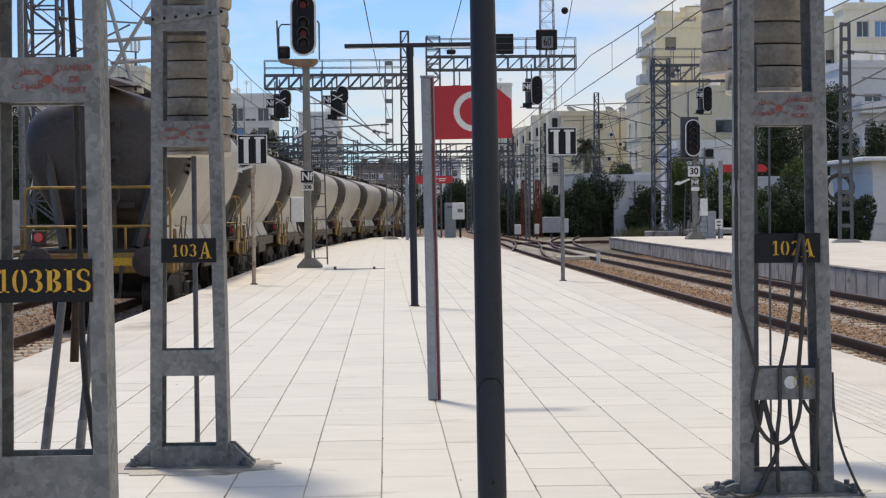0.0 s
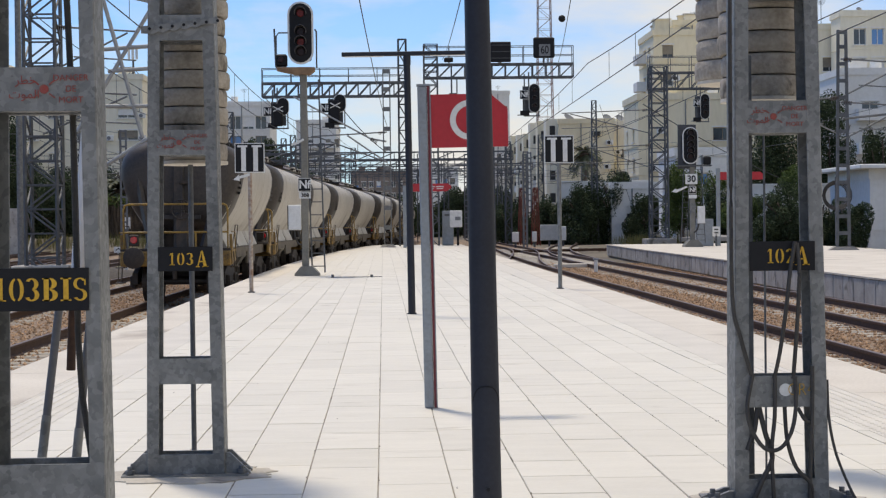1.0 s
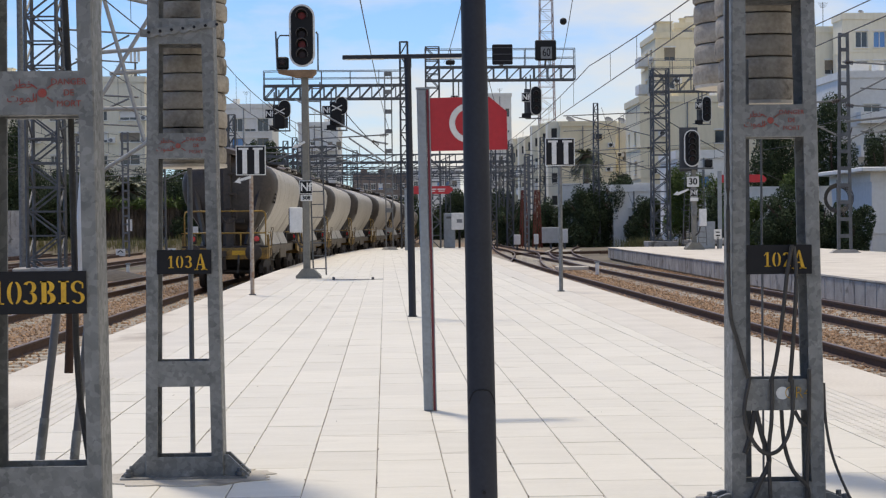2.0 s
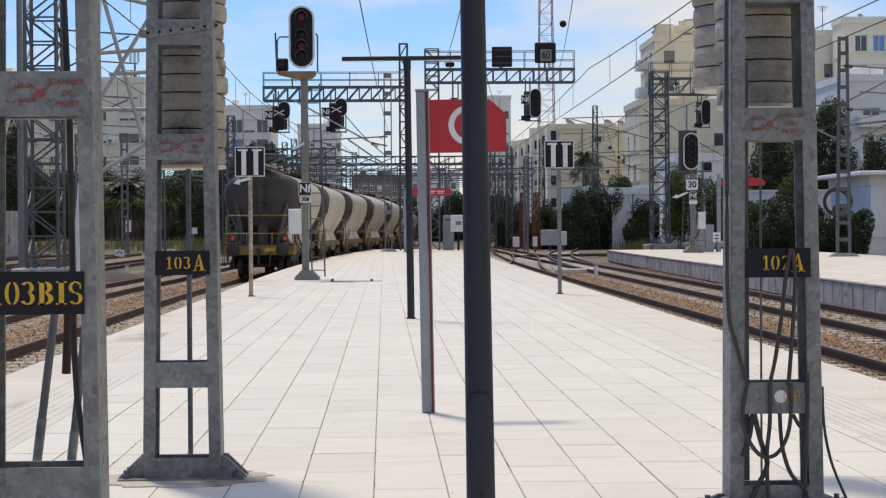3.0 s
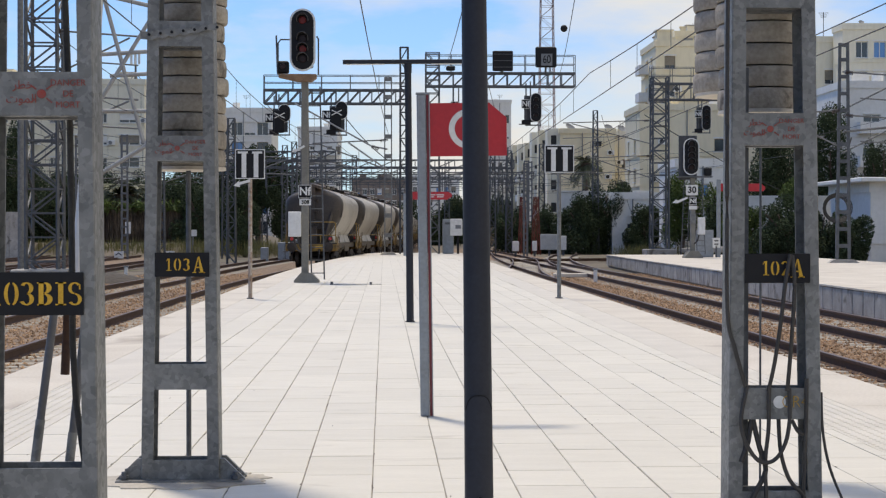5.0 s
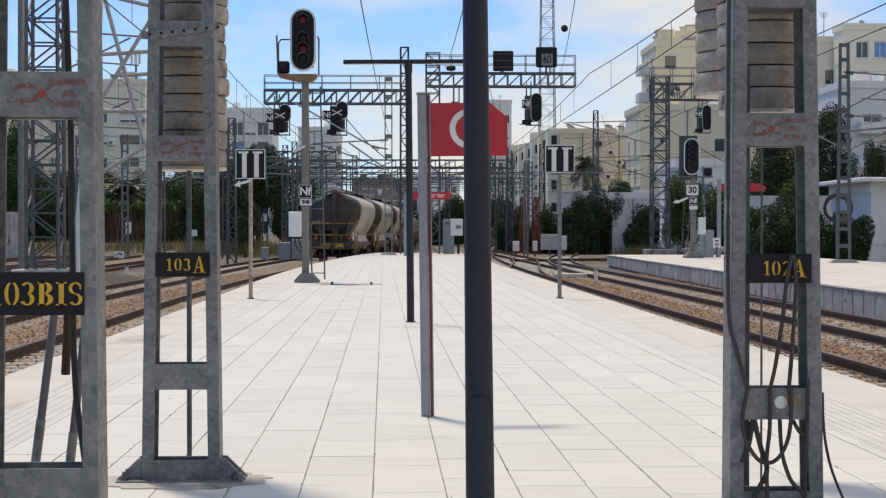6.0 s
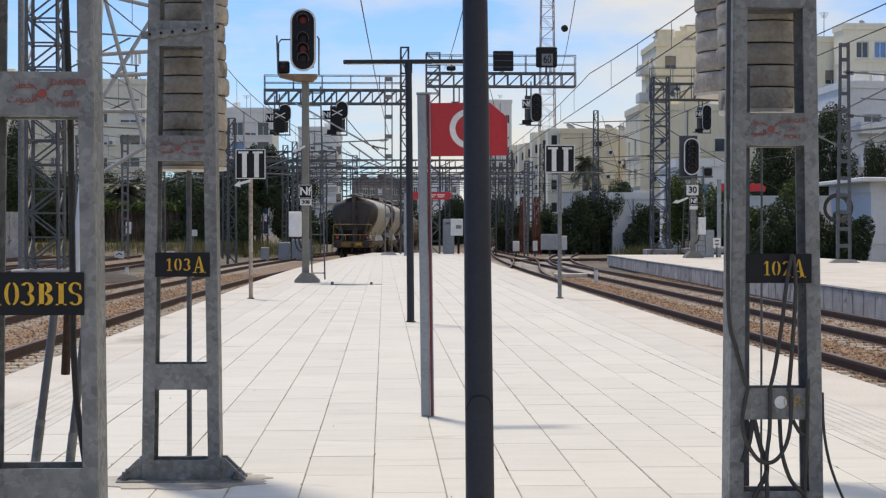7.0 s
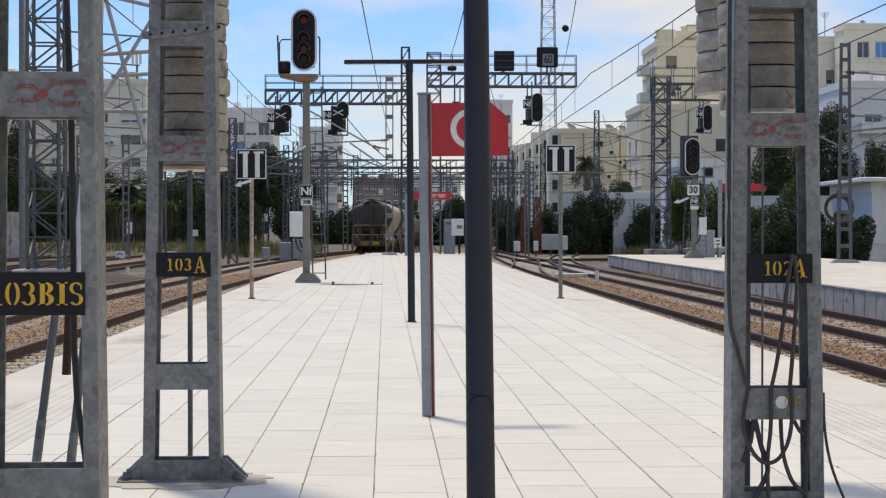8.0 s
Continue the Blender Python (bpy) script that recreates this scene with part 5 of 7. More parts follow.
def gantry_signal(name, x0, y, z0, z1, label, two=False):
    """Signal box hung from a gantry, turned partly away."""
    t = thing(name, label, "railway signal", group="signals hung from the gantry")
    w = 0.87
    if not two:
        b = part("signal_board", Geo().prism(oblong(x0 + 0.60, z1 - 0.42, 0.66, 0.98), y - 0.02, y + 0.04), WHITE, t)
        part("signal_face", Geo().prism(oblong(x0 + 0.60, z1 - 0.42, 0.60, 0.92), y - 0.03, y - 0.021), BLACK, b)
        part("signal_body", Geo().box((x0 + 0.30, y + 0.02, z1 - 0.86), (0.60, 0.3, 1.2), ch=0.06), BLACK, t)
        part("signal_arm", Geo().box((x0 + 0.45, y, z1 - 0.52), (0.6, 0.2, 0.42), ch=0.05), BLACK, t)
        for s in (-1, 1):
            part("cross_bar", Geo().bar((x0 + 0.08, y - 0.17, z1 - 0.55 - s * 0.14), (x0 + 0.62, y - 0.17, z1 - 0.55 + s * 0.14), 0.05), WHITE, t, "white cancelling cross")
    else:
        signal_head(t, x0 + 0.60, y - 0.02, (z0 + z1) / 2 + 0.06, 0.64, z1 - z0 - 0.2, (0.42, 0.0, -0.42))
    part("frame", Geo().bar((x0 + 0.05, y + 0.1, z0), (x0 + 0.05, y + 0.1, z1 + 0.5), 0.07).bar((x0 + 0.85, y + 0.1, z0), (x0 + 0.85, y + 0.1, z1 - 0.3), 0.06).bar((x0 + 0.0, y + 0.1, z0), (x0 + 0.9, y + 0.1, z0), 0.07).bar((x0 + 0.3, y + 0.1, z1 - 0.2), (x0 + 0.3, y + 0.1, z1 + 0.6), 0.07).bar((x0 - 0.35, y + 0.1, z0 + 0.05), (x0 + 0.1, y + 0.1, z0 + 0.05), 0.05), GALV_DARK, t)
    plate(t, x0 - 0.44 + (0.22 if two else 0), x0 + 0.02 + (0.22 if two else 0), y - (0.1 if two else 0), z1 - 0.92, z1 - 0.42, "Nf", True, "nf_plate")
    part("cable_box", Geo().box((x0 + 0.05, y, z0 + 0.15), (0.5, 0.2, 0.26)), BLACK, t)
    part("backing_panel", Geo().box((x0 + 0.36, y + 0.22, (z0 + z1) / 2), (0.8, 0.08, (z1 - z0) * 0.8)), DARK_STEEL, t)
    return t


def gantries():
    t = thing("signal_gantry", "grey steel lattice signal gantry with walkway railing over the tracks", "signal gantry", group="signal gantries")
    truss(t, -6.37, 1.30, 88, 8.08, 8.80, 12, 0.7, GALV_DARK, 0.78)
    batten_mast("catenary_mast", 0.25, 87.0, 0, 9.4, 0.36, 0.22, 9, "grey batten mast on a concrete foot at the platform end", GALV)
    lattice("gantry_mast", 1.15, 91, -0.05, 11.5, 0.45, 0.42, 16, 0.075, "dark lattice gantry leg standing at the platform end", DARK_STEEL, group="gantry legs")
    lattice("gantry_mast", 2.75, 92, -0.05, 11.3, 0.75, 0.75, 15, 0.075, "grey lattice gantry leg behind the red sign", GALV_DARK, group="gantry legs")
    t = thing("signal_gantry", "grey steel lattice signal gantry carrying speed boards", "signal gantry", group="signal gantries")
    truss(t, 2.4, 10.75, 92, 9.38, 10.12, 11, 0.7, GALV_DARK, 1.0)
    gantry_signal("gantry_signal", -5.86, 87.5, 6.38, 7.95, "black two-armed signal with a white cross under the gantry")
    gantry_signal("gantry_signal", -2.83, 87.5, 6.38, 8.11, "black two-armed signal with a white cross beside the mast")
    gantry_signal("gantry_signal", 7.92, 91.4, 7.19, 9.03, "black colour-light signal hung under the gantry", True)
    s = thing("speed_board", "black board with the number sixty on the gantry", "sign", pose(0, 91.3, 0))
    b = part("board", Geo().box((9.07, 0, 10.97), (1.18, 0.25, 1.14), ch=0.06), BLACK, s)
    part("bracket", Geo().bar((9.07, 0.1, 10.45), (9.07, 0.36, 10.05), 0.1), GALV_DARK, s)
    part("number_field", Geo().box((9.10, -0.135, 10.82), (0.62, 0.02, 0.66)), PALE, b, "dim grey number field")
    lettering("lettering", "60", 0.46, BLACK, b, pose(9.10, -0.155, 10.82), squeeze=0.72, bold=0.004)
    s = thing("indicator_board", "plain black indicator board on the gantry", "sign", pose(0, 91.3, 0))
    b = part("board", Geo().box((6.65, 0, 10.75), (1.13, 0.25, 1.12), ch=0.04), BLACK, s)
    part("bracket", Geo().bar((6.65, 0.1, 10.3), (6.65, 0.36, 10.05), 0.1), GALV_DARK, s)
    for k in range(3):
        part("board_rib", Geo().box((6.65, -0.13, 10.4 + k * 0.36), (1.05, 0.02, 0.04)), BLACK_SHEEN, b)
    # black signal and tag partly behind the sign
    t2 = thing("gantry_signal", "black signal with a lettered plate behind the red sign", "railway signal", group="signals hung from the gantry")
    plate(t2, 3.75, 4.2, 91.4, 8.05, 8.5, "Nf", True, "nf_plate")
    part("hanger", Geo().bar((3.9, 91.5, 8.0), (3.9, 91.5, 9.4), 0.09).bar((4.2, 91.5, 8.0), (4.2, 91.5, 9.4), 0.07), GALV_DARK, t2)
    part("lamp_head", Geo().box((3.75, 91.5, 10.35), (0.5, 0.4, 0.25), ch=0.05), BLACK, t2)


PALE = mat("dim grey panel", (0.22, 0.23, 0.24), (0.16, 0.17, 0.18), 5, 40, 0.5)
gantries()


def platform_end():
    c = thing("cabinet", "tall grey relay cabinet at the platform end", "cabinet", pose(3.63, 92.2, 0))
    part("body", Geo().box((0, 0, 0.97), (0.62, 0.5, 1.94), ch=0.02), STEEL_GREY, c)
    part("door", Geo().box((0, -0.255, 0.97), (0.54, 0.02, 1.8)), STEEL_GREY, c)
    part("vent", Geo().box((0, -0.27, 1.7), (0.35, 0.01, 0.12)), GALV_DARK, c)
    c = thing("control_box", "white control box on a short dark post", "control box", pose(4.05, 91.2, 0))
    part("box", Geo().box((0, 0, 1.48), (0.68, 0.3, 0.94), ch=0.03), WHITE, c)
    part("label_field", Geo().box((0.1, -0.155, 1.5), (0.3, 0.01, 0.2)), PALE, c)
    part("post", Geo().bar((0.1, 0, 0), (0.1, 0, 1.05), 0.12), BLACK, c)
    s = thing("platform_sign", "red direction sign with a pointed end above the platform end", "sign", pose(0, 83.5, 0))
    part("post", Geo().box((1.10, 0, 1.3), (0.17, 0.15, 3.75)), STEEL_GREY, s)
    p = part("panel", Geo().prism([(1.20, 2.86), (3.25, 2.86), (3.48, 3.02), (3.48, 3.14), (3.30, 3.26), (1.20, 3.26)], -0.04, 0.04), RED, s)
    for x, w in ((2.3, 0.7), (2.9, 0.4)):
        part("text_bar", Geo().box((x, -0.045, 3.1), (w, 0.01, 0.05)).box((x, -0.045, 3.0), (w * 0.8, 0.01, 0.04)), WHITE, p)


platform_end()
solo("lifting_bar", Geo().box((-0.62, 36.6, 0.012), (1.15, 0.03, 0.012)).tube((-1.15, 36.6, 0), (-1.15, 36.6, 0.07), 0.03, n=8).tube((-0.28, 36.6, 0), (-0.28, 36.6, 0.06), 0.03, n=8), GALV_DARK, "thin metal bar lying on the paving", "metal bar")


def right_signal():
    y = 81.3
    t = thing("railway_signal", "colour-light signal with chevrons of visors on the far platform", "railway signal", pose(15.42, y, -0.09))
    part("mast", Geo().box((0, 0, 2.0), (0.24, 0.22, 4.0), ch=0.02), GALV_CONC, t)
    part("footing", Geo().prism([(-0.45, 0), (0.45, 0), (0.45, 0.08), (0.2, 0.36), (-0.2, 0.36), (-0.45, 0.08)], -0.4, 0.4), GALV_CONC, t)
    signal_head(t, -0.10, -0.2, 5.05, 0.80, 1.85, (0.62, 0.33, 0.04, -0.25, -0.54), 0.06)
    part("backplate", Geo().box((-0.24, 0.05, 5.0), (0.9, 0.1, 2.2)), DARK_STEEL, t)
    part("bracket", Geo().box((0.1, 0, 4.05), (1.7, 0.5, 0.07)), GALV_DARK, t)
    part("side_lamp", Geo().box((0.75, 0, 4.3), (0.38, 0.3, 0.4), ch=0.04), BLACK, t)
    plate(t, -0.36, 0.24, -0.13, 3.13, 3.64, "30", False, "speed_plate", 1.0)
    plate(t, -0.2, 0.18, -0.13, 2.66, 3.02, "Nf", True, "nf_plate")
    plate(t, -0.2, 0.2, -0.13, 2.42, 2.6, "", False, "signal_tag")
    part("relay_box", Geo().box((0.42, -0.1, 1.6), (0.36, 0.2, 0.86), ch=0.02), WHITE, t)
    part("switch_box", Geo().box((0.0, -0.14, 1.95), (0.26, 0.1, 0.5)), GALV, t)
    part("hose", Geo().path([(0.3, -0.1, 1.15), (0.22, -0.1, 0.85), (0.05, -0.1, 0.7)], 0.04), BLACK_RUBBER, t)
    part("arrow_plate", Geo().prism([(-1.05, 2.75), (-0.8, 2.72), (-0.25, 2.98), (-0.3, 3.04), (-0.8, 2.86), (-0.85, 2.92)], -0.16, -0.13), WHITE, t)
    ladder(t, 0.5, 0.3, 0.35, 0.2, 4.0, 0.42, 14)
    ladder(t, -0.35, -0.2, 0.35, 0.2, 4.0, 0.3, 14)
    c = thing("cabinet", "grey relay cabinet on the far platform", "cabinet", pose(16.55, 84, -0.09))
    part("body", Geo().box((0, 0, 0.7), (0.85, 0.5, 1.4), ch=0.02), STEEL_GREY, c)
    part("door", Geo().box((0, -0.256, 0.7), (0.72, 0.02, 1.25)), STEEL_GREY, c)
    c = thing("notice_board", "small white notice on a short stand", "sign", pose(17.0, 83.2, -0.09))
    part("board", Geo().box((0, 0, 0.75), (0.38, 0.04, 0.5)), WHITE, c)
    for z in (0.85, 0.68):
        part("text_bar", Geo().box((0, -0.024, z), (0.2, 0.01, 0.06)), BLACK, c)
    part("post", Geo().bar((0, 0.02, 0), (0, 0.02, 0.6), 0.08), GALV_DARK, c)
    s = thing("platform_sign", "red platform sign on a grey post on the far platform", "sign", pose(17.28, 84, -0.09))
    part("post", Geo().box((0, 0, 2.0), (0.19, 0.16, 4.0)), STEEL_GREY, s)
    part("panel", Geo().prism([(0.1, 3.40), (2.30, 3.40), (2.42, 3.5), (2.42, 3.62), (2.2, 3.80), (0.1, 3.80)], -0.04, 0.04), RED, s)


right_signal()


def yard_masts():
    # portal with lattice leg, right
    lattice("portal_mast", 18.95, 112, -0.75, 12.6, 1.15, 1.05, 15, 0.10, "big grey lattice portal leg behind the far platform", GALV_DARK, group="portal legs", plinth=0.8)
    t = thing("signal_gantry", "grey lattice gantry reaching over the far tracks", "signal gantry", group="signal gantries")
    truss(t, 18.3, 27.0, 112, 10.3, 11.4, 9, 0.9, GALV_DARK, 1.1)
    g = gantry_signal("gantry_signal", 21.45, 111.3, 8.0, 9.95, "black oval signal hung under the lattice gantry", True)
    batten_mast("catenary_mast", 19.25, 68, -0.09, 9.2, 0.52, 0.12, 13, "grey batten mast on the far platform", GALV_DARK, w1=0.32)
    lattice("lattice_mast", 19.45, 150, -0.8, 13.2, 0.62, 0.38, 22, 0.07, "slim grey lattice mast in the far yard")
    lattice("lattice_mast", 17.9, 185, -0.8, 12, 0.75, 0.5, 18, 0.08, "grey lattice mast in the far yard")
    lattice("radio_tower", 23.95, 240, -0.8, 48, 2.7, 1.5, 30, 0.10, "tall slender red and white lattice radio tower", RED_GREY, group="radio towers", brace=0.05)
    # left side
    lattice("lattice_mast", -12.28, 60, -0.75, 14, 1.14, 1.10, 16, 0.10, "big grey lattice mast beside the yard tracks", GALV_DARK, plinth=0.6)
    t = solo("pole", Geo().tube((-16.43, 75, -0.8), (-16.43, 75, 14.5), 0.16, 0.13, 12), GALV, "tall pale round pole in the yard", "pole", smooth=True)
    for x, y, h, w in ((-15.1, 112, 8.5, 0.5), (-12.0, 125, 9.0, 0.5), (-7.9, 132, 9.0, 0.5), (-6.4, 118, 8.5, 0.45), (-9.6, 104, 9.2, 0.55), (-5.5, 150, 9.5, 0.6), (-3.0, 170, 10, 0.6), (9.5, 170, 10, 0.6), (13.5, 175, 10.5, 0.7), (15.0, 210, 10.5, 0.7), (11.5, 150, 9.5, 0.6), (9.0, 135, 9.0, 0.5), (6.2, 160, 9, 0.5), (4.2, 185, 10, 0.6), (12.2, 230, 11, 0.8), (-13.0, 180, 10, 0.6), (-17.0, 200, 10, 0.7)):
        lattice("lattice_mast", x, y, -0.8, h, w, w * 0.75, 14, w * 0.13, "grey lattice mast in the station throat")
    # far portals across the throat
    for y, x0, x1, z in ((120, -14, -3.5, 6.4), (138, -14, 11, 6.6), (160, -16, 12, 6.9), (185, -18, 17, 7.3), (215, -20, 18, 7.8), (250, -24, 20, 8.6)):
        t = thing("portal_beam", "far grey lattice portal beam over the tracks", "portal", group="far portals")
        truss(t, x0, x1, y, z, z + 0.7, int((x1 - x0) / 1.6), 0.5, GALV_DARK)
        rng = random.Random(int(y))
        x = x0 + 1.5
        while x < x1:
            part("drop_arm", Geo().bar((x, y, z), (x, y, z - rng.uniform(1.2, 2.0)), 0.09).bar((x, y, z - 1.2), (x + rng.choice((-1.4, 1.4)), y, z - 1.0), 0.05), GALV_DARK, t)
            x += rng.uniform(2.6, 4.0)
    for x, y, h, w in ((10.6, 122, 7.2, 0.34), (14.8, 165, 9.2, 0.45), (16.6, 190, 10.4, 0.7), (10.0, 195, 10.4, 0.7), (13.2, 215, 11, 0.8), (-8.6, 160, 9.8, 0.6), (-10.6, 175, 10.0, 0.6), (-4.6, 192, 10.4, 0.7), (-6.8, 140, 9.4, 0.55), (-18.5, 118, 9.0, 0.55), (-22.5, 122, 9.0, 0.55)):
        batten_mast("catenary_mast", x, y, -0.8, h, w * 0.75, 0.14, 15, "grey batten mast in the station throat", STRUT_DARK, group="far batten masts", plinth=False, w1=w * 0.7)
    for x, y in ((12.5, 147), (13.7, 147)):
        lattice("rusty_strut", x, y, -0.8, 5.2, 0.62, 0.30, 9, 0.075, "rust-red braced strut frame beside the far tracks", RUST_RED, group="rusty struts", rz=20)
    c = thing("work_cage", "pale steel work cage hung on the far portal", "cage", pose(22.3, 67.9, 4.3))
    for k in range(6):
        part("cage_bar", Geo().bar((0.34 * k, 0, 0), (0.34 * k + 0.06, 0, 1.45), 0.05), PALE2, c)
    for z in (0.0, 0.72, 1.42):
        part("cage_rail", Geo().bar((-0.05, 0, z), (1.85, 0, z + 0.02), 0.06), PALE2, c)
    part("cage_arm", Geo().tube((0.2, 0.0, 1.40), (-3.05, 0.06, 1.1), 0.05, n=8), GALV, c)
    for y0 in (104, 128, 152):
        for x0, x1 in ((-26, -14), (9, 19)):
            g = Geo()
            n = 12
            for z in (5.1, 6.0):
                g.path([(x0 + (x1 - x0) * i / n, y0, z - 0.25 * math.sin(math.pi * i / n)) for i in range(n + 1)], 0.016, 5)
            for i in range(2, n, 3):
                xx = x0 + (x1 - x0) * i / n
                g.tube((xx, y0, 4.85), (xx, y0, 5.75), 0.012, n=4).tube((xx, y0, 5.0), (xx + 0.9, y0 + 0.2, 5.25), 0.022, n=5)
            solo("cross_span", g, WIRE, "thin cross-span wires with steady arms over the yard", "overhead wire", group="cross spans")
    # inclined struts and cantilevers behind the near masts
    def cantilever(x, y, side, z, reach, label="pale cantilever arm with insulators", mast=True):
        c = thing("cantilever", label, "cantilever", group="cantilever arms")
        part("tube", Geo().tube((x, y, z + 1.3), (x + side * reach, y, z + 1.1), 0.035, n=8), GALV, c)
        part("strut", Geo().tube((x, y, z - 0.3), (x + side * reach * 0.9, y, z + 1.05), 0.035, n=8), GALV, c)
        part("steady_arm", Geo().tube((x + side * reach * 0.25, y, z + 0.2), (x + side * reach, y, z + 0.05), 0.028, n=8), GALV, c)
        for k in range(5):
            part("insulator", Geo().tube((x + side * (0.12 + k * 0.07), y, z + 1.29 - k * 0.01), (x + side * (0.15 + k * 0.07), y, z + 1.285 - k * 0.01), 0.09, n=10), BROWN, c)

    BROWN = mat("brown insulator", (0.06, 0.035, 0.025), None, 8, 40, 0.3)
    for x, y, s, z, r in ((-12.3, 60, 1, 4.9, 3.4), (-11.9, 60, 1, 7.2, 3.0), (19.2, 68, -1, 5.0, 3.0), (0.25, 87, -1, 4.8, 4.0), (19.45, 150, -1, 5.5, 4.0), (18.3, 112, -1, 7.6, 6.0), (18.5, 112, -1, 5.2, 4.5), (19.2, 68, 1, 6.6, 3.0), (19.2, 68, 1, 4.8, 3.0), (-9.6, 104, 1, 4.8, 4), (-6.4, 118, 1, 4.9, 4), (9.0, 135, 1, 4.8, 4), (9.0, 135, -1, 4.9, 4), (11.5, 150, -1, 5, 4), (-15.1, 112, -1, 4.8, 4), (-15.1, 112, 1, 4.8, 4)):
        cantilever(x, y, s, z, r)
    # long pull-off tubes between the platform-end mast and the gantry
    c = thing("pull_off_arm", "pale inclined pull-off tubes with dark insulators", "cantilever", group="cantilever arms")
    for a, b in (((0.22, 86.95, 4.5), (-1.85, 87.2, 5.95)), ((-0.6, 87.0, 5.75), (-4.7, 87.4, 8.05)), ((0.22, 86.95, 5.6), (-0.62, 87.0, 5.76))):
        part("tube", Geo().tube(a, b, 0.045, n=8), STRUT, c)
    for k in range(6):
        p = Vector((-0.6, 87.0, 5.75)).lerp(Vector((-0.25, 86.98, 5.56)), k / 6)
        part("insulator", Geo().tube(p, p + Vector((0.03, 0, -0.016)), 0.11, n=10), BROWN, c)
    part("dropper", Geo().tube((-1.3, 87.1, 5.56), (-1.3, 87.1, 4.6), 0.02, n=5).tube((-1.3, 87.1, 4.6), (-2.4, 87.1, 4.85), 0.028, n=6), STRUT, c)
    # leaning struts beside the lattice mast
    t = thing("anchor_strut", "pale inclined anchor struts of the overhead line", "strut")
    for a, b in (((-8.9, 52, 9.0), (-7.55, 52, 4.0)), ((-6.9, 52, 8.6), (-9.6, 52, 4.2)), ((-7.0, 52, 6.9), (-9.3, 52, 6.75)), ((-7.0, 52, 6.2), (-8.6, 52, 6.1)), ((-7.3, 52, 8.3), (-8.6, 52, 8.6)), ((-7.0, 52, 4.2), (-9.6, 52, 2.6)), ((-7.0, 52, 5.0), (-9.4, 52, 5.0))):
        part("strut", Geo().tube(a, b, 0.065, n=8), STRUT, t)
    part("strut_post", Geo().tube((-9.65, 52, -0.75), (-8.80, 52, 10.5), 0.26, 0.12, 12), OFFWHITE, t, "pale round post")


WIRE = mat("weathered copper wire", (0.07, 0.07, 0.07), None, 5, 30, 0.6, 0.5, 0)
PALE2 = mat("pale grey paint", (0.50, 0.51, 0.50), (0.38, 0.39, 0.38), 3, 30, 0.6)
RUST_RED = mat("red lead paint over rust", (0.24, 0.06, 0.035), (0.13, 0.045, 0.03), 6, 40, 0.8)
STRUT_DARK = mat("dull mast steel", (0.20, 0.205, 0.21), (0.12, 0.123, 0.128), 3, 30, 0.65, 0.2)
STRUT = mat("pale galvanised tube", (0.42, 0.42, 0.41), (0.30, 0.30, 0.29), 4, 30, 0.6, 0.1)
RED_GREY = mat("faded red and grey tower steel", (0.34, 0.33, 0.34), (0.30, 0.17, 0.15), 0.06, 8, 0.6, 0.2, 0.0)
yard_masts()


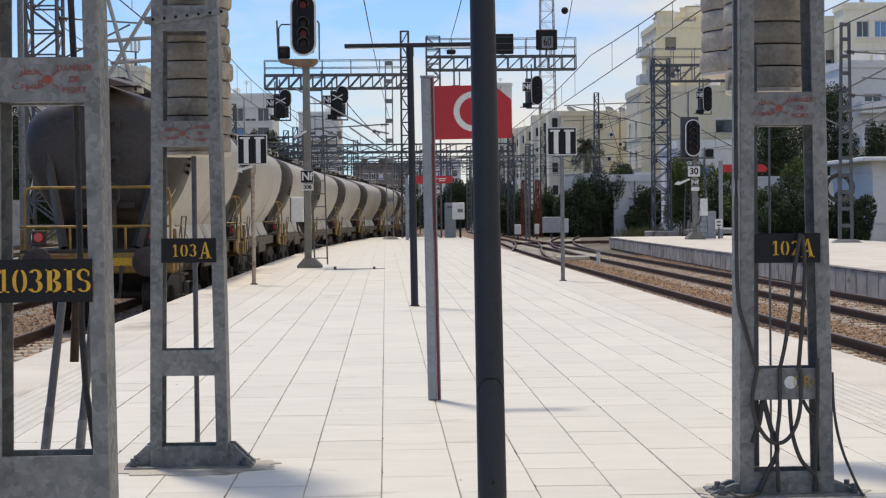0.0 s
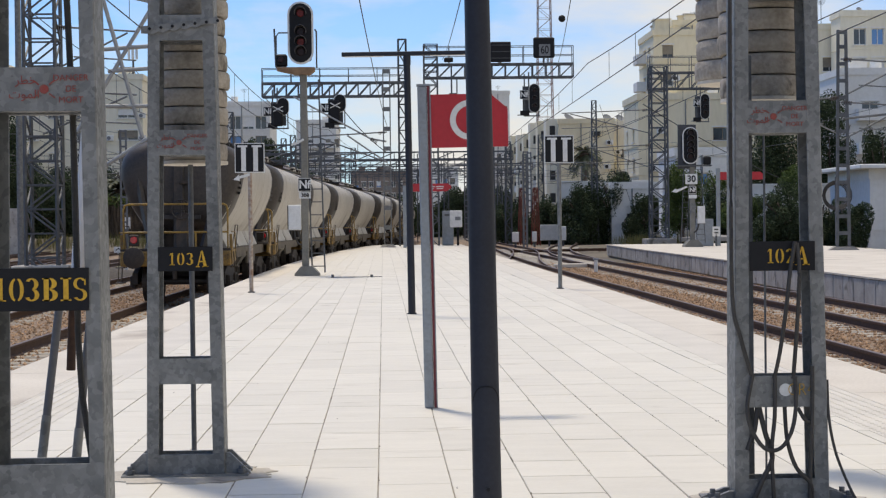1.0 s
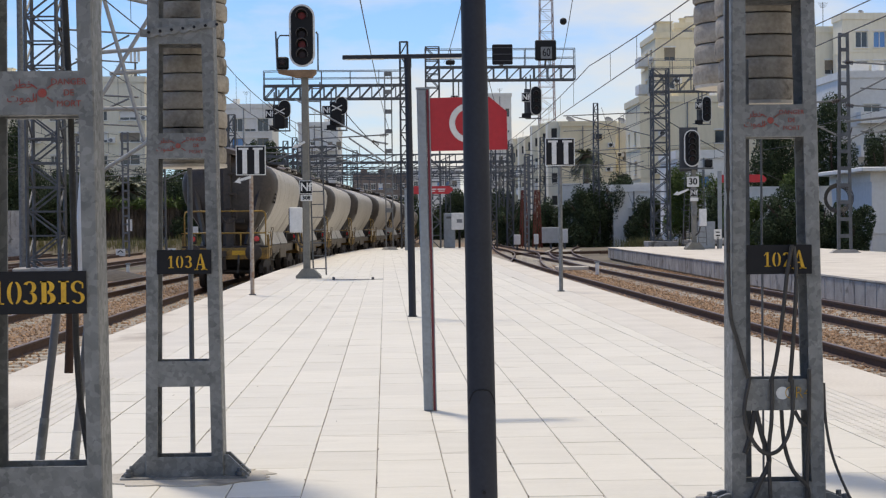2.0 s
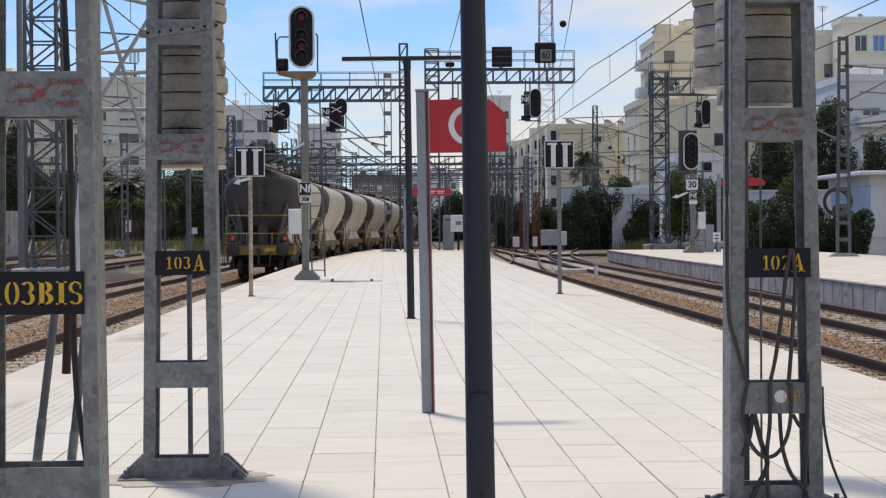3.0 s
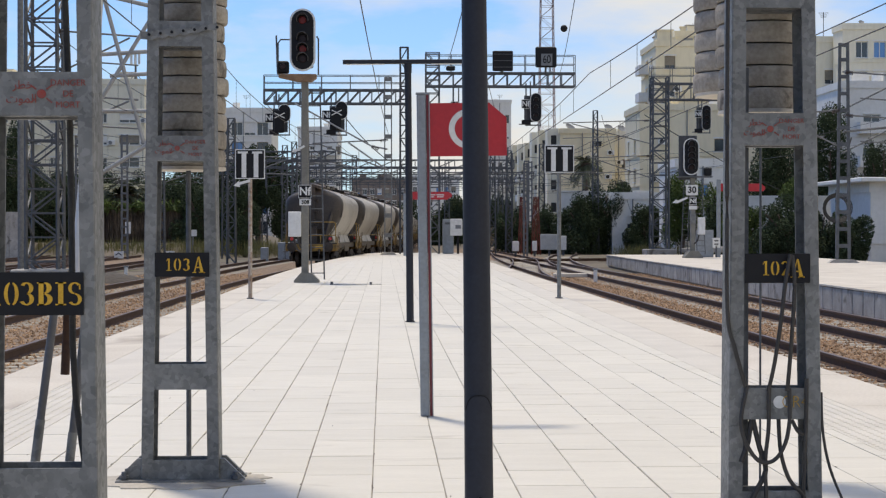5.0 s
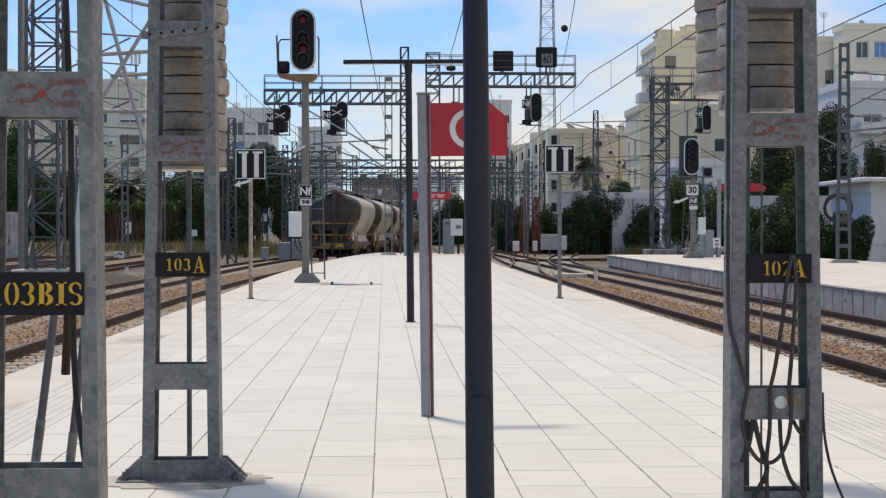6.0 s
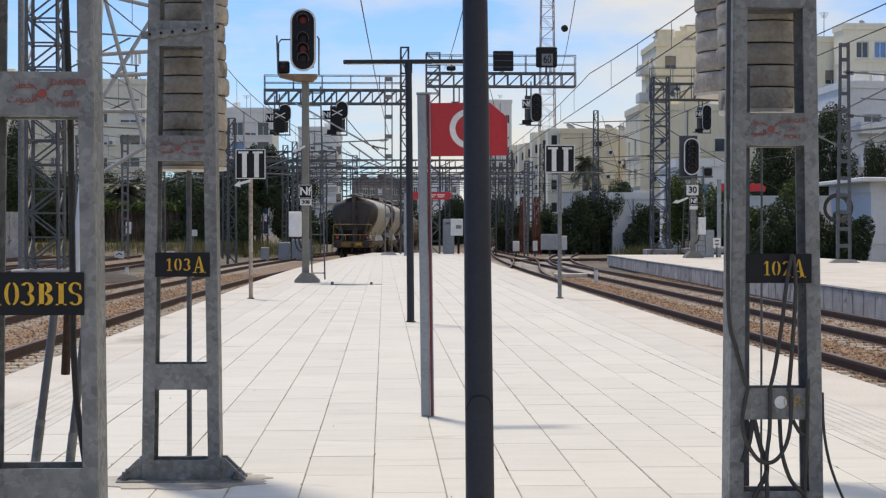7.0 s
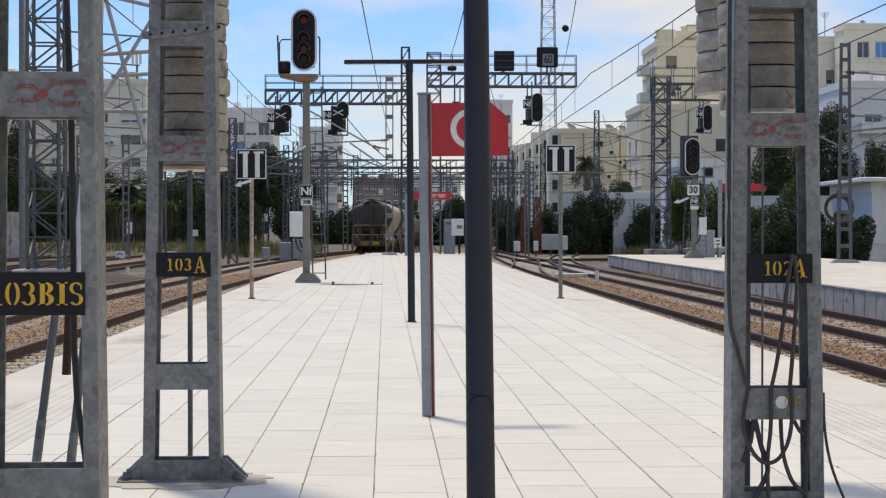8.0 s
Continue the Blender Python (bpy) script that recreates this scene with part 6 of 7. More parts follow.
def wires():
    def span(name, fx, ys, zc, zm, label):
        t = thing(name, label, "overhead wire", group="overhead line")
        for y0, y1 in zip(ys[:-1], ys[1:]):
            n = 12
            sag = lambda u: -1.1 * 4 * u * (1 - u) * (zm - zc) * 0.42
            con = [(fx(y0 + (y1 - y0) * i / n), y0 + (y1 - y0) * i / n, zc) for i in range(n + 1)]
            mes = [(fx(y0 + (y1 - y0) * i / n), y0 + (y1 - y0) * i / n, zm + sag(i / n)) for i in range(n + 1)]
            part("contact_wire", Geo().path(con, 0.012, 5), WIRE, t)
            part("carrier_wire", Geo().path(mes, 0.012, 5), WIRE, t)
            for i in range(1, n):
                part("dropper", Geo().tube(con[i], mes[i], 0.006, n=4), WIRE, t)
    ys = (-8, 38, 88, 138, 190, 250)
    span("overhead_line", lambda y: train_line(y) + 0.1, ys, 5.0, 6.3, "copper overhead line above the freight track")
    span("overhead_line", lambda y: train_line(min(y, 60)) - 3.5, ys[1:], 5.0, 6.3, "copper overhead line above the second track")
    span("overhead_line", right_line, (-8, 45, 92, 140, 190), 4.75, 5.55, "copper overhead line above the track beside the platform")
    span("overhead_line", right_line2, (-8, 55, 112, 160, 200), 4.85, 5.6, "copper overhead line between the platforms")
    for x in (-13.5, -19.0, -24.5):
        span("overhead_line", lambda y, x=x: x + 0.7 - 0.01 * y, (40, 90, 140, 200, 260), 5.0, 6.3, "overhead line above the yard tracks")
    span("overhead_line", lambda y: 27 - 0.07 * y, (60, 112, 165, 220), 5.2, 6.6, "overhead line above the far tracks")
    rows = (((-0.42, 30, 5.4), (0.3, 87, 6.3), 0.012), ((2.05, 40, 6.9), (7.0, 92, 5.6), 0.012), ((1.68, 33, 6.0), (3.4, 92, 10.4), 0.012), ((4.7, 40, 7.0), (9.9, 92, 10.1), 0.012), ((-2.6, 88, 8.1), (0.25, 87, 5.0), 0.025), ((-6.2, 88, 8.0), (-4.0, 120, 6.5), 0.02), ((20, 150, 12), (24, 150, -0.7), 0.02), ((19.5, 112, 9.0), (8.5, 180, 6.0), 0.02), ((16, 100, 8.4), (30, 120, 4.0), 0.03), ((-16.43, 75, 8.5), (-11.9, 60.5, 6.6), 0.014), ((-16.43, 75, 7.3), (-11.9, 60.5, 5.2), 0.014))
    for a, b, r in rows:
        a, b = Vector(a), Vector(b)
        pts = [a.lerp(b, i / 10) - Vector((0, 0, 0.25 * 4 * (i / 10) * (1 - i / 10))) for i in range(11)]
        solo("stay_wire", Geo().path(pts, r, 5), WIRE, "dark stay wire of the overhead line", "wire", group="stay wires")
    t = thing("line_weight", "round black line insulator ball on a wire", "insulator", pose(5.52, 50, 7.41))
    g = Geo()
    part("ball", g.loft([[(0.11 * math.sin(math.pi * j / 8) * math.cos(2 * math.pi * i / 14), 0.11 * math.sin(math.pi * j / 8) * math.sin(2 * math.pi * i / 14), 0.11 * math.cos(math.pi * j / 8)) for i in range(14)] for j in range(9)]), BLACK, t, smooth=True)


wires()

# ---- buildings round the yard ----


def facade(wall_geo, parent, m, length, z0, z1, cols, rows, windows, frame_mat, balcony=()):
    """A wall 0.35 m thick with real openings. m takes (along, out, up) to the world; windows are parts of the parent."""
    th = 0.35

    def put(u0, u1, a, b):
        if u1 - u0 > 0.01 and b - a > 0.01:
            g = Geo().box(((u0 + u1) / 2, th / 2, (a + b) / 2), (u1 - u0, th, b - a))
            wall_geo.add([m @ Vector(p) for p in g.v], g.f)

    edges = z0
    for za, zb in rows:
        put(0, length, edges, za)
        u = 0
        for ua, ub in cols:
            put(u, ua, za, zb)
            u = ub
        put(u, length, za, zb)
        edges = zb
    put(0, length, edges, z1)
    rng = random.Random(len(rows) * 31 + int(length * 7))
    for za, zb in rows:
        for k, (ua, ub) in enumerate(cols):
            w, h = ub - ua, zb - za
            win = new("window")
            win.parent = parent
            win.matrix_local = m @ Matrix.Translation(((ua + ub) / 2, 0.2, (za + zb) / 2))
            g = Geo()
            f = 0.07
            g.box((0, 0, h / 2 - f / 2), (w, 0.08, f)).box((0, 0, -h / 2 + f / 2), (w, 0.08, f))
            for x in (-w / 2 + f / 2, 0, w / 2 - f / 2):
                g.box((x, 0, 0), (f, 0.08, h - 2 * f))
            part("frame", g, frame_mat if rng.random() < 0.7 else SHUTTER, win)
            part("lintel", Geo().box((0, -0.215, h / 2 + 0.10), (w + 0.24, 0.10, 0.14)), frame_mat, win)
            if rng.random() < 0.16:
                ac = part("air_conditioner", Geo().box((w / 2 + 0.55, -0.42, -h / 2 + 0.25), (0.85, 0.36, 0.6), ch=0.03), OFFWHITE, win, "white air-conditioner unit")
                part("fan_grille", Geo().tube((w / 2 + 0.45, -0.60, -h / 2 + 0.25), (w / 2 + 0.45, -0.62, -h / 2 + 0.25), 0.22, n=14), PALE, ac)
            part("pane", Geo().box((0, 0.05, 0), (w, 0.02, h)), PANE_BLUE if rng.random() < 0.12 else PANE, win)
            if rng.random() < 0.45:
                hh = h * rng.uniform(0.3, 0.9)
                part("shutter", Geo().box((0, -0.06, h / 2 - hh / 2), (w - 0.02, 0.03, hh)), SHUTTER if rng.random() < 0.5 else OFFWHITE, win)
            part("sill", Geo().box((0, -0.24, -h / 2 - 0.04), (w + 0.2, 0.25, 0.08)), OFFWHITE, win)
            if k in balcony:
                b = Geo().box((0, -0.75, -h / 2 - 0.1), (w + 1.2, 1.1, 0.16)).box((0, -1.27, -h / 2 + 0.42), (w + 1.2, 0.08, 0.9))
                for s in (-1, 1):
                    b.box((s * (w + 1.12) / 2, -0.75, -h / 2 + 0.42), (0.08, 1.0, 0.9))
                part("balcony", b, frame_mat, win)


def building(name, x0, x1, y0, y1, z1, material, label, front_cols, side_cols, storeys, first=1.0, pitch=3.1, win_h=1.5, balcony=(), side_balcony=(), group="apartment buildings"):
    """A block with its front towards -y and its side towards -x."""
    z0 = BED_Z - 0.2
    t = thing(name, label, "building", group=group)
    g = Geo()
    g.box(((x0 + x1) / 2 + 0.18, (y0 + y1) / 2 + 0.18, (z0 + z1) / 2), (x1 - x0 - 0.36, y1 - y0 - 0.36, z1 - z0 - 0.05))
    rows = [(first + pitch * i, first + pitch * i + win_h) for i in range(storeys) if first + pitch * i + win_h < z1 - 0.6]
    wl = Geo()
    facade(wl, t, Matrix.Translation((x0, y0, 0)), x1 - x0, z0, z1, front_cols, rows, t, OFFWHITE, balcony)
    rot = Matrix.Translation((x0, y1, 0)) @ Matrix.Rotation(radians(-90), 4, "Z")
    facade(wl, t, rot, y1 - y0 - 0.35, z0, z1, side_cols, rows, t, OFFWHITE, side_balcony)
    wl.add(g.v, g.f)
    part("wall", wl, material, t)
    r = Geo()
    for a, b in (((x0 - 0.12, y0 - 0.12), (x1 + 0.12, y0 + 0.12)), ((x0 - 0.12, y1 - 0.12), (x1 + 0.12, y1 + 0.12)), ((x0 - 0.12, y0 + 0.12), (x0 + 0.12, y1 - 0.12)), ((x1 - 0.12, y0 + 0.12), (x1 + 0.12, y1 - 0.12))):
        r.box(((a[0] + b[0]) / 2, (a[1] + b[1]) / 2, z1 + 0.28), (b[0] - a[0], b[1] - a[1], 0.66))
    part("parapet", r, material, t)
    # string courses, rain pipes and roof clutter
    for za, zb in rows:
        part("string_course", Geo().box(((x0 + x1) / 2, y0 - 0.03, za - 0.42), (x1 - x0 + 0.1, 0.1, 0.12)).box((x0 - 0.03, (y0 + y1) / 2, za - 0.42), (0.1, y1 - y0 - 0.1, 0.12)), material, t)
    rng = random.Random(int(x0 * 13 + y0))
    for k in range(max(1, int((x1 - x0) / 9))):
        px = x0 + (k + 0.5) * (x1 - x0) / max(1, int((x1 - x0) / 9)) + rng.uniform(-1, 1)
        part("rain_pipe", Geo().tube((px, y0 - 0.1, z0 + 0.3), (px, y0 - 0.1, z1), 0.06, n=6), PALE, t)
    if z1 > 10:
        for k in range(int((x1 - x0) * (y1 - y0) / 55) + 2):
            qx, qy = rng.uniform(x0 + 0.9, x1 - 0.9), rng.uniform(y0 + 0.9, y1 - 0.9)
            kind = rng.random()
            if kind < 0.3:
                part("water_tank", Geo().tube((qx, qy, z1 - 0.1), (qx, qy, z1 + rng.uniform(1.2, 1.9)), 0.55, n=14), OFFWHITE if kind < 0.18 else PALE, t, smooth=True)
            elif kind < 0.55:
                hh = rng.uniform(1.8, 3.6)
                a = Geo().tube((qx, qy, z1 - 0.1), (qx, qy, z1 + hh), 0.03, n=5)
                for q in range(5):
                    a.bar((qx - 0.55 + 0.07 * q, qy, z1 + hh - 0.1 - 0.12 * q), (qx + 0.55 - 0.07 * q, qy, z1 + hh - 0.1 - 0.12 * q), 0.025)
                part("roof_aerial", a, GALV_DARK, t)
            elif kind < 0.8:
                part("chimney", Geo().box((qx, qy, z1 + 0.5), (0.6, 0.6, 1.3)).box((qx, qy, z1 + 1.2), (0.78, 0.78, 0.12)), material, t)
            else:
                part("roof_hut", Geo().box((qx, qy, z1 + 0.8), (1.7, 1.6, 1.9)).box((qx, qy, z1 + 1.8), (2.0, 1.9, 0.14)), material, t)
    return t


def spread(length, n, w, margin=1.2):
    if n == 0:
        return []
    step = (length - 2 * margin - w) / max(n - 1, 1)
    return [(margin + i * step, margin + i * step + w) for i in range(n)]


def dish(x, y, z, r, rz):
    t = thing("satellite_dish", "round grey satellite dish on the roof", "satellite dish", pose(x, y, z, 0, 0, rz), group="satellite dishes")
    g = Geo()
    rings = []
    for k in (0.02, 0.4, 0.75, 1.0):
        rings.append([(r * k * math.cos(2 * math.pi * i / 18), -0.3 * r * k * k + 0.75 * r * k * math.sin(2 * math.pi * i / 18), 1.1 * r + 0.7 * r * k * math.sin(2 * math.pi * i / 18)) for i in range(18)])
    for k in (1.0, 0.75, 0.4, 0.02):
        rings.append([(r * k * math.cos(2 * math.pi * i / 18), 0.03 - 0.3 * r * k * k + 0.75 * r * k * math.sin(2 * math.pi * i / 18), 1.1 * r + 0.7 * r * k * math.sin(2 * math.pi * i / 18)) for i in range(18)])
    part("bowl", g.loft(rings), PALE, t, smooth=True)
    part("stand", Geo().tube((0, 0.05, 0), (0, 0.05, r), 0.05, n=8), GALV_DARK, t)


PALE_VENT = mat("dark vent", (0.05, 0.048, 0.045), None, 3, 20, 0.8)
BRICKY = mat("brownish far render", (0.30, 0.24, 0.20), (0.2, 0.16, 0.13), 0.1, 2, 0.9)


def town():
    # tall cream block
    building("apartment_building", 30.0, 46.0, 180, 190, 21.8, CREAM, "tall cream apartment building with recessed windows", [(1.0, 2.2), (5.6, 6.8), (9.2, 10.4), (12.6, 14.2)], [(3.2, 4.8), (6.6, 7.8)], 7, 0.7, 3.1, 1.4, (), (0,))
    building("apartment_building", 33.3, 37.8, 186, 196, 23.6, CREAM, "set-back upper cream block", [(1.4, 2.8)], [(4, 5)], 7, 0.7, 3.1, 1.4)
    building("apartment_building", 46.3, 60.0, 174, 179.5, 21.6, CREAM2, "cream apartment block with rows of white-framed windows", [(0.9, 2.4), (5.0, 6.4), (8.4, 10.6)], [(2.0, 3.4)], 7, 1.6, 3.1, 1.5, (), ())
    building("apartment_building", 48.0, 80.0, 170, 173.6, 22.5, CREAM2, "pale apartment block with wide windows", [(1.4, 2.7), (3.3, 4.6), (6.6, 8.2), (10, 12)], [], 7, 0.9, 3.1, 1.7, (), ())
    # wing in front
    building("apartment_building", 25.9, 44.0, 165, 175, 13.6, CREAM, "cream side wing with a narrow pale return wall", [(7.6, 9.6), (12.5, 14)], [(2.0, 2.9), (6.2, 7.4)], 5, 0.4, 3.0, 1.3)
    building("apartment_building", 42.3, 70.0, 150, 160, 14.6, OFFWHITE, "off-white terrace building with balconies and blue panes", [(2, 3.6), (6, 8), (10.5, 12.5), (15, 17)], [(2, 4)], 5, 1.2, 3.1, 1.6, (0, 1, 2), ())
    # long block with its balcony side towards the tracks
    building("apartment_building", 22.7, 29.8, 210, 292, 14.0, CREAM, "long low cream apartment block with balconies on its side", [(4.1, 4.8)], spread(81.6, 15, 2.2, 2.5), 5, 0.5, 3.0, 1.7, (), tuple(range(0, 15, 2)))
    # paler render here paints the light falling on the return wall
    building("apartment_building", 31.2, 33.4, 218, 226, 14.2, CREAM2, "narrow return block, its lit paleness put into the render", [(0.6, 1.4)], [], 5, 0.8, 3.0, 1.2)
    building("low_house", 21.0, 25.5, 150, 157, 4.3, OFFWHITE, "low white outbuilding behind bushes", [(1.4, 2.4)], [(2, 3)], 1, 1.5, 3.0, 1.2, group="low houses")
    building("low_house", 23.0, 28.5, 128, 136, 6.4, OFFWHITE, "white rounded house behind the far signal", [(1.6, 2.6), (4.0, 5.0)], [(2, 3)], 2, 0.9, 2.9, 1.2, group="low houses")
    building("low_house", 33.0, 46.0, 110, 120, 4.0, OFFWHITE, "low white house with a flat roof slab", [(2.2, 3.0), (5, 6)], [(3, 4)], 1, 0.9, 3.0, 1.2, group="low houses")
    solo("roof_slab", Geo().box((39.2, 114.6, 4.76), (14.4, 11.6, 0.3), ch=0.05), OFFWHITE, "flat overhanging roof slab of the low house", "roof", kind="structure")
    solo("garden_wall", Geo().box((33, 122, 1.5), (18, 0.3, 4.6)).box((33, 122, 3.88), (18.2, 0.45, 0.16)), OFFWHITE, "long white garden wall with a coping", "wall", kind="structure")
    # bays, fire-stair fins and vents of the long block
    for k in range(7):
        y = 213 + k * 11.4
        b = thing("stair_bay", "projecting cream stair bay with small dark windows", "building bay", group="stair bays")
        part("wall", Geo().box((22.0, y, 6.9), (1.6, 3.2, 15.6 + (k % 3) * 0.9)), CREAM if k % 2 else CREAM2, b)
        for q in range(5):
            part("vent", Geo().box((22.0, y - 1.61, 1.6 + 2.9 * q), (0.7, 0.03, 1.2)), PALE_VENT, b)
            part("sill", Geo().box((22.0, y - 1.68, 0.95 + 2.9 * q), (0.9, 0.16, 0.08)), OFFWHITE, b)
    for x, z in ((27.6, 12.6), (27.6, 9.3), (27.8, 6.2), (24.4, 8.0)):
        u = thing("wall_unit", "dark round vent housing on the cream gable", "vent", pose(x, 209.8, z), group="gable vents")
        part("housing", Geo().box((0, 0, 0), (0.75, 0.42, 0.55), ch=0.05), PALE_VENT, u)
        part("hood", Geo().box((0, -0.05, 0.32), (0.95, 0.6, 0.06)), PALE, u)
    for x, y, z in ((29.2, 209.8, 11.5), (28.9, 209.8, 8.4), (31.5, 217.8, 10.6), (31.9, 217.8, 7.4), (28.2, 164.8, 10.4), (27.4, 164.8, 6.6), (32.4, 179.7, 17.0), (34.4, 179.7, 14.2), (50.0, 169.8, 17.6), (44.9, 179.7, 18.0)):
        u = thing("air_conditioner", "white air-conditioner unit hung on the facade", "air conditioner", pose(x, y, z), group="air conditioners")
        part("casing", Geo().box((0, 0, 0), (0.9, 0.4, 0.62), ch=0.03), OFFWHITE, u)
        part("fan_grille", Geo().tube((-0.12, -0.2, 0), (-0.12, -0.22, 0), 0.23, n=14), PALE_VENT, u)
    solo("garden_wall", Geo().box((21.5, 158, 2.2), (9.0, 0.4, 5.8)).box((21.5, 158, 5.18), (9.3, 0.6, 0.16)), OFFWHITE, "pale stepped garden wall below the cream block", "wall", kind="structure")
    # left side
    # last wide column: dark panes stand in for the shade of open recessed balconies
    building("apartment_building", -45.0, -27.5, 190, 205, 18.3, CREAM2, "pale cream block with narrow barred windows", spread(14.2, 5, 0.9, 1.0) + [(14.6, 16.9)], [], 6, 1.1, 2.55, 1.1, (), ())
    building("apartment_building", -62.0, -46.0, 180, 195, 15.0, OFFWHITE, "white apartment block beyond the yard", spread(16, 6, 1.4), [], 5, 1.0, 3.0, 1.4, (1, 4), ())
    building("apartment_building", -25.5, -17.0, 250, 266, 19.6, OFFWHITE, "white block with a broad glazed front", spread(8.5, 4, 1.7, 0.5), [], 6, 1.0, 3.0, 2.0)
    building("apartment_building", -15.6, -8.4, 300, 330, 20.0, OFFWHITE, "far grey-white apartment building", spread(8.4, 5, 0.9, 0.6), [], 7, 1.0, 2.9, 1.5, (1, 3), ())
    building("apartment_building", -8.0, 6.0, 420, 440, 14.5, BRICKY, "far buildings at the end of the tracks", spread(14, 7, 1.1, 0.8), [], 4, 2.0, 3.0, 1.4)
    building("apartment_building", 18.2, 23.4, 300, 318, 25.0, OFFWHITE, "tall white block behind the platform sign", spread(5.2, 4, 0.7, 0.4), [], 8, 1.0, 2.9, 1.5)
    building("apartment_building", 6.0, 17.6, 380, 400, 14.0, OFFWHITE, "far low white building", spread(11.6, 6, 1.0, 0.8), [], 4, 1.5, 3.0, 1.4)
    for x, y, z, r, rz in ((24.6, 216, 14.3, 1.15, 40), (32.3, 222, 14.75, 0.9, 20), (27.5, 168, 13.9, 0.8, 30), (28.6, 168, 13.9, 0.9, 50), (29.3, 213, 14.3, 0.9, 25), (56.2, 172, 23.05, 0.9, 30), (50.4, 171.5, 23.1, 0.45, 0)):
        dish(x, y, z, r * 0.66, rz)
    for x, y, z in ((31.2, 183, 22.0), (36, 190, 24.1), (47, 182, 22.3), (-30, 195, 18.9), (62, 172, 23.1)):
        c = thing("roof_box", "small roof-top stair housing", "roof housing", pose(x, y, z), group="roof housings")
        part("wall", Geo().box((0, 0, 0.5), (1.6, 1.6, 1.2)), CREAM2, c)
        part("cover", Geo().box((0, 0, 1.16), (1.9, 1.9, 0.12)), CONCRETE, c)
    a = thing("roof_antenna", "white cellular antenna mast on a rooftop", "antenna", pose(-28.8, 192, 18.6))
    part("mast", Geo().tube((0, 0, 0), (0, 0, 3.6), 0.12, n=8), GALV_DARK, a)
    for x in (-0.45, 0.0, 0.45):
        part("antenna_panel", Geo().box((x, -0.3, 2.9), (0.28, 0.2, 1.5), ch=0.05), WHITE, a)
    for k in range(4):
        part("stay", Geo().bar((0, 0, 1.2), (-1.0 + k * 0.66, 0.4, 0), 0.06), GALV_DARK, a)


town()

# ---- vegetation ----


def leaf_mass(blobs, n, size, seed, flat=0.5, stalk=False):
    """Many small leaf quads scattered in lumpy shells; uneven outline with gaps."""
    rng = np.random.RandomState(seed)
    vol = np.array([b[3] * b[4] * b[5] for b in blobs]) ** 0.7
    pick = rng.choice(len(blobs), n, p=vol / vol.sum())
    B = np.array(blobs)[pick]
    d = rng.normal(size=(n, 3))
    d /= np.linalg.norm(d, axis=1)[:, None]
    # lumps: leaves gather on clumps, so that gaps show between them
    lump = rng.normal(size=(60, 3))
    lump /= np.linalg.norm(lump, axis=1)[:, None]
    near = (d @ lump.T).max(axis=1)
    rad = (0.76 + 0.28 * (near - 0.8) / 0.2) * (1 - 0.6 * rng.rand(n) ** 1.8)
    c = B[:, :3] + d * B[:, 3:6] * rad[:, None]
    a = rng.normal(size=(n, 3))
    a /= np.linalg.norm(a, axis=1)[:, None]
    if stalk:
        a = np.array([0, 0, 1.0]) + 0.12 * a
    b = np.cross(a, rng.normal(size=(n, 3)))
    b /= np.linalg.norm(b, axis=1)[:, None]
    s = size * rng.uniform(0.5, 1.4, (n, 1))
    ln = 3.2 if stalk else 1.0
    v = np.concatenate([c - a * s * ln, c + b * s * flat, c + a * s * ln, c - b * s * flat], axis=1).reshape(-1, 3)
    g = Geo()
    g.v = [tuple(p) for p in v]
    g.f = [(4 * i, 4 * i + 1, 4 * i + 2, 4 * i + 3) for i in range(n)]
    return g


def lumps(cx, cy, cz, rx, ry, rz, k, seed):
    rng = random.Random(seed)
    out = [(cx, cy, cz, rx * 0.66, ry * 0.66, rz * 0.70)]
    for i in range(k * 2):
        a, b = rng.uniform(0, 6.28), rng.uniform(-0.95, 1.0)
        s, q = rng.uniform(0.16, 0.44), rng.uniform(0.55, 1.0)
        w = math.sqrt(max(0.15, 1 - b * b * 0.8)) * q
        out.append((cx + math.cos(a) * rx * 0.9 * w, cy + math.sin(a) * ry * 0.9 * w, cz + b * rz * 0.72, rx * s, ry * s, rz * s * rng.uniform(0.7, 1.1)))
    return out


def tree(name, cx, cy, z0, top, r, n, size, material, label, seed, trunk=0.3, low=0.25, category="tree"):
    t = thing(name, label, category, group="trees and shrubs round the yard")
    h = top - z0
    rng = random.Random(seed)
    g = Geo().tube((cx, cy, z0), (cx + 0.1, cy, z0 + h * 0.45), r * 0.09 + 0.05, r * 0.06 + 0.03, 8)
    part("trunk", g, BARK, t)
    for i in range(5):
        a = rng.uniform(0, 6.28)
        b = Geo().tube((cx + 0.1, cy, z0 + h * rng.uniform(0.25, 0.45)), (cx + math.cos(a) * r * 0.7, cy + math.sin(a) * r * 0.7, z0 + h * rng.uniform(0.6, 0.85)), r * 0.04 + 0.02, r * 0.015 + 0.01, 6)
        part("limb", b, BARK, t)
    low = low if low > 0.06 else -0.18
    zc = z0 + h * (1 + low) / 2
    part("crown", leaf_mass(lumps(cx, cy, zc, r, r, h * (1 - low) / 2, 11, seed), int(n * 4.0), size * 0.60, seed, 0.6), material, t)
    return t


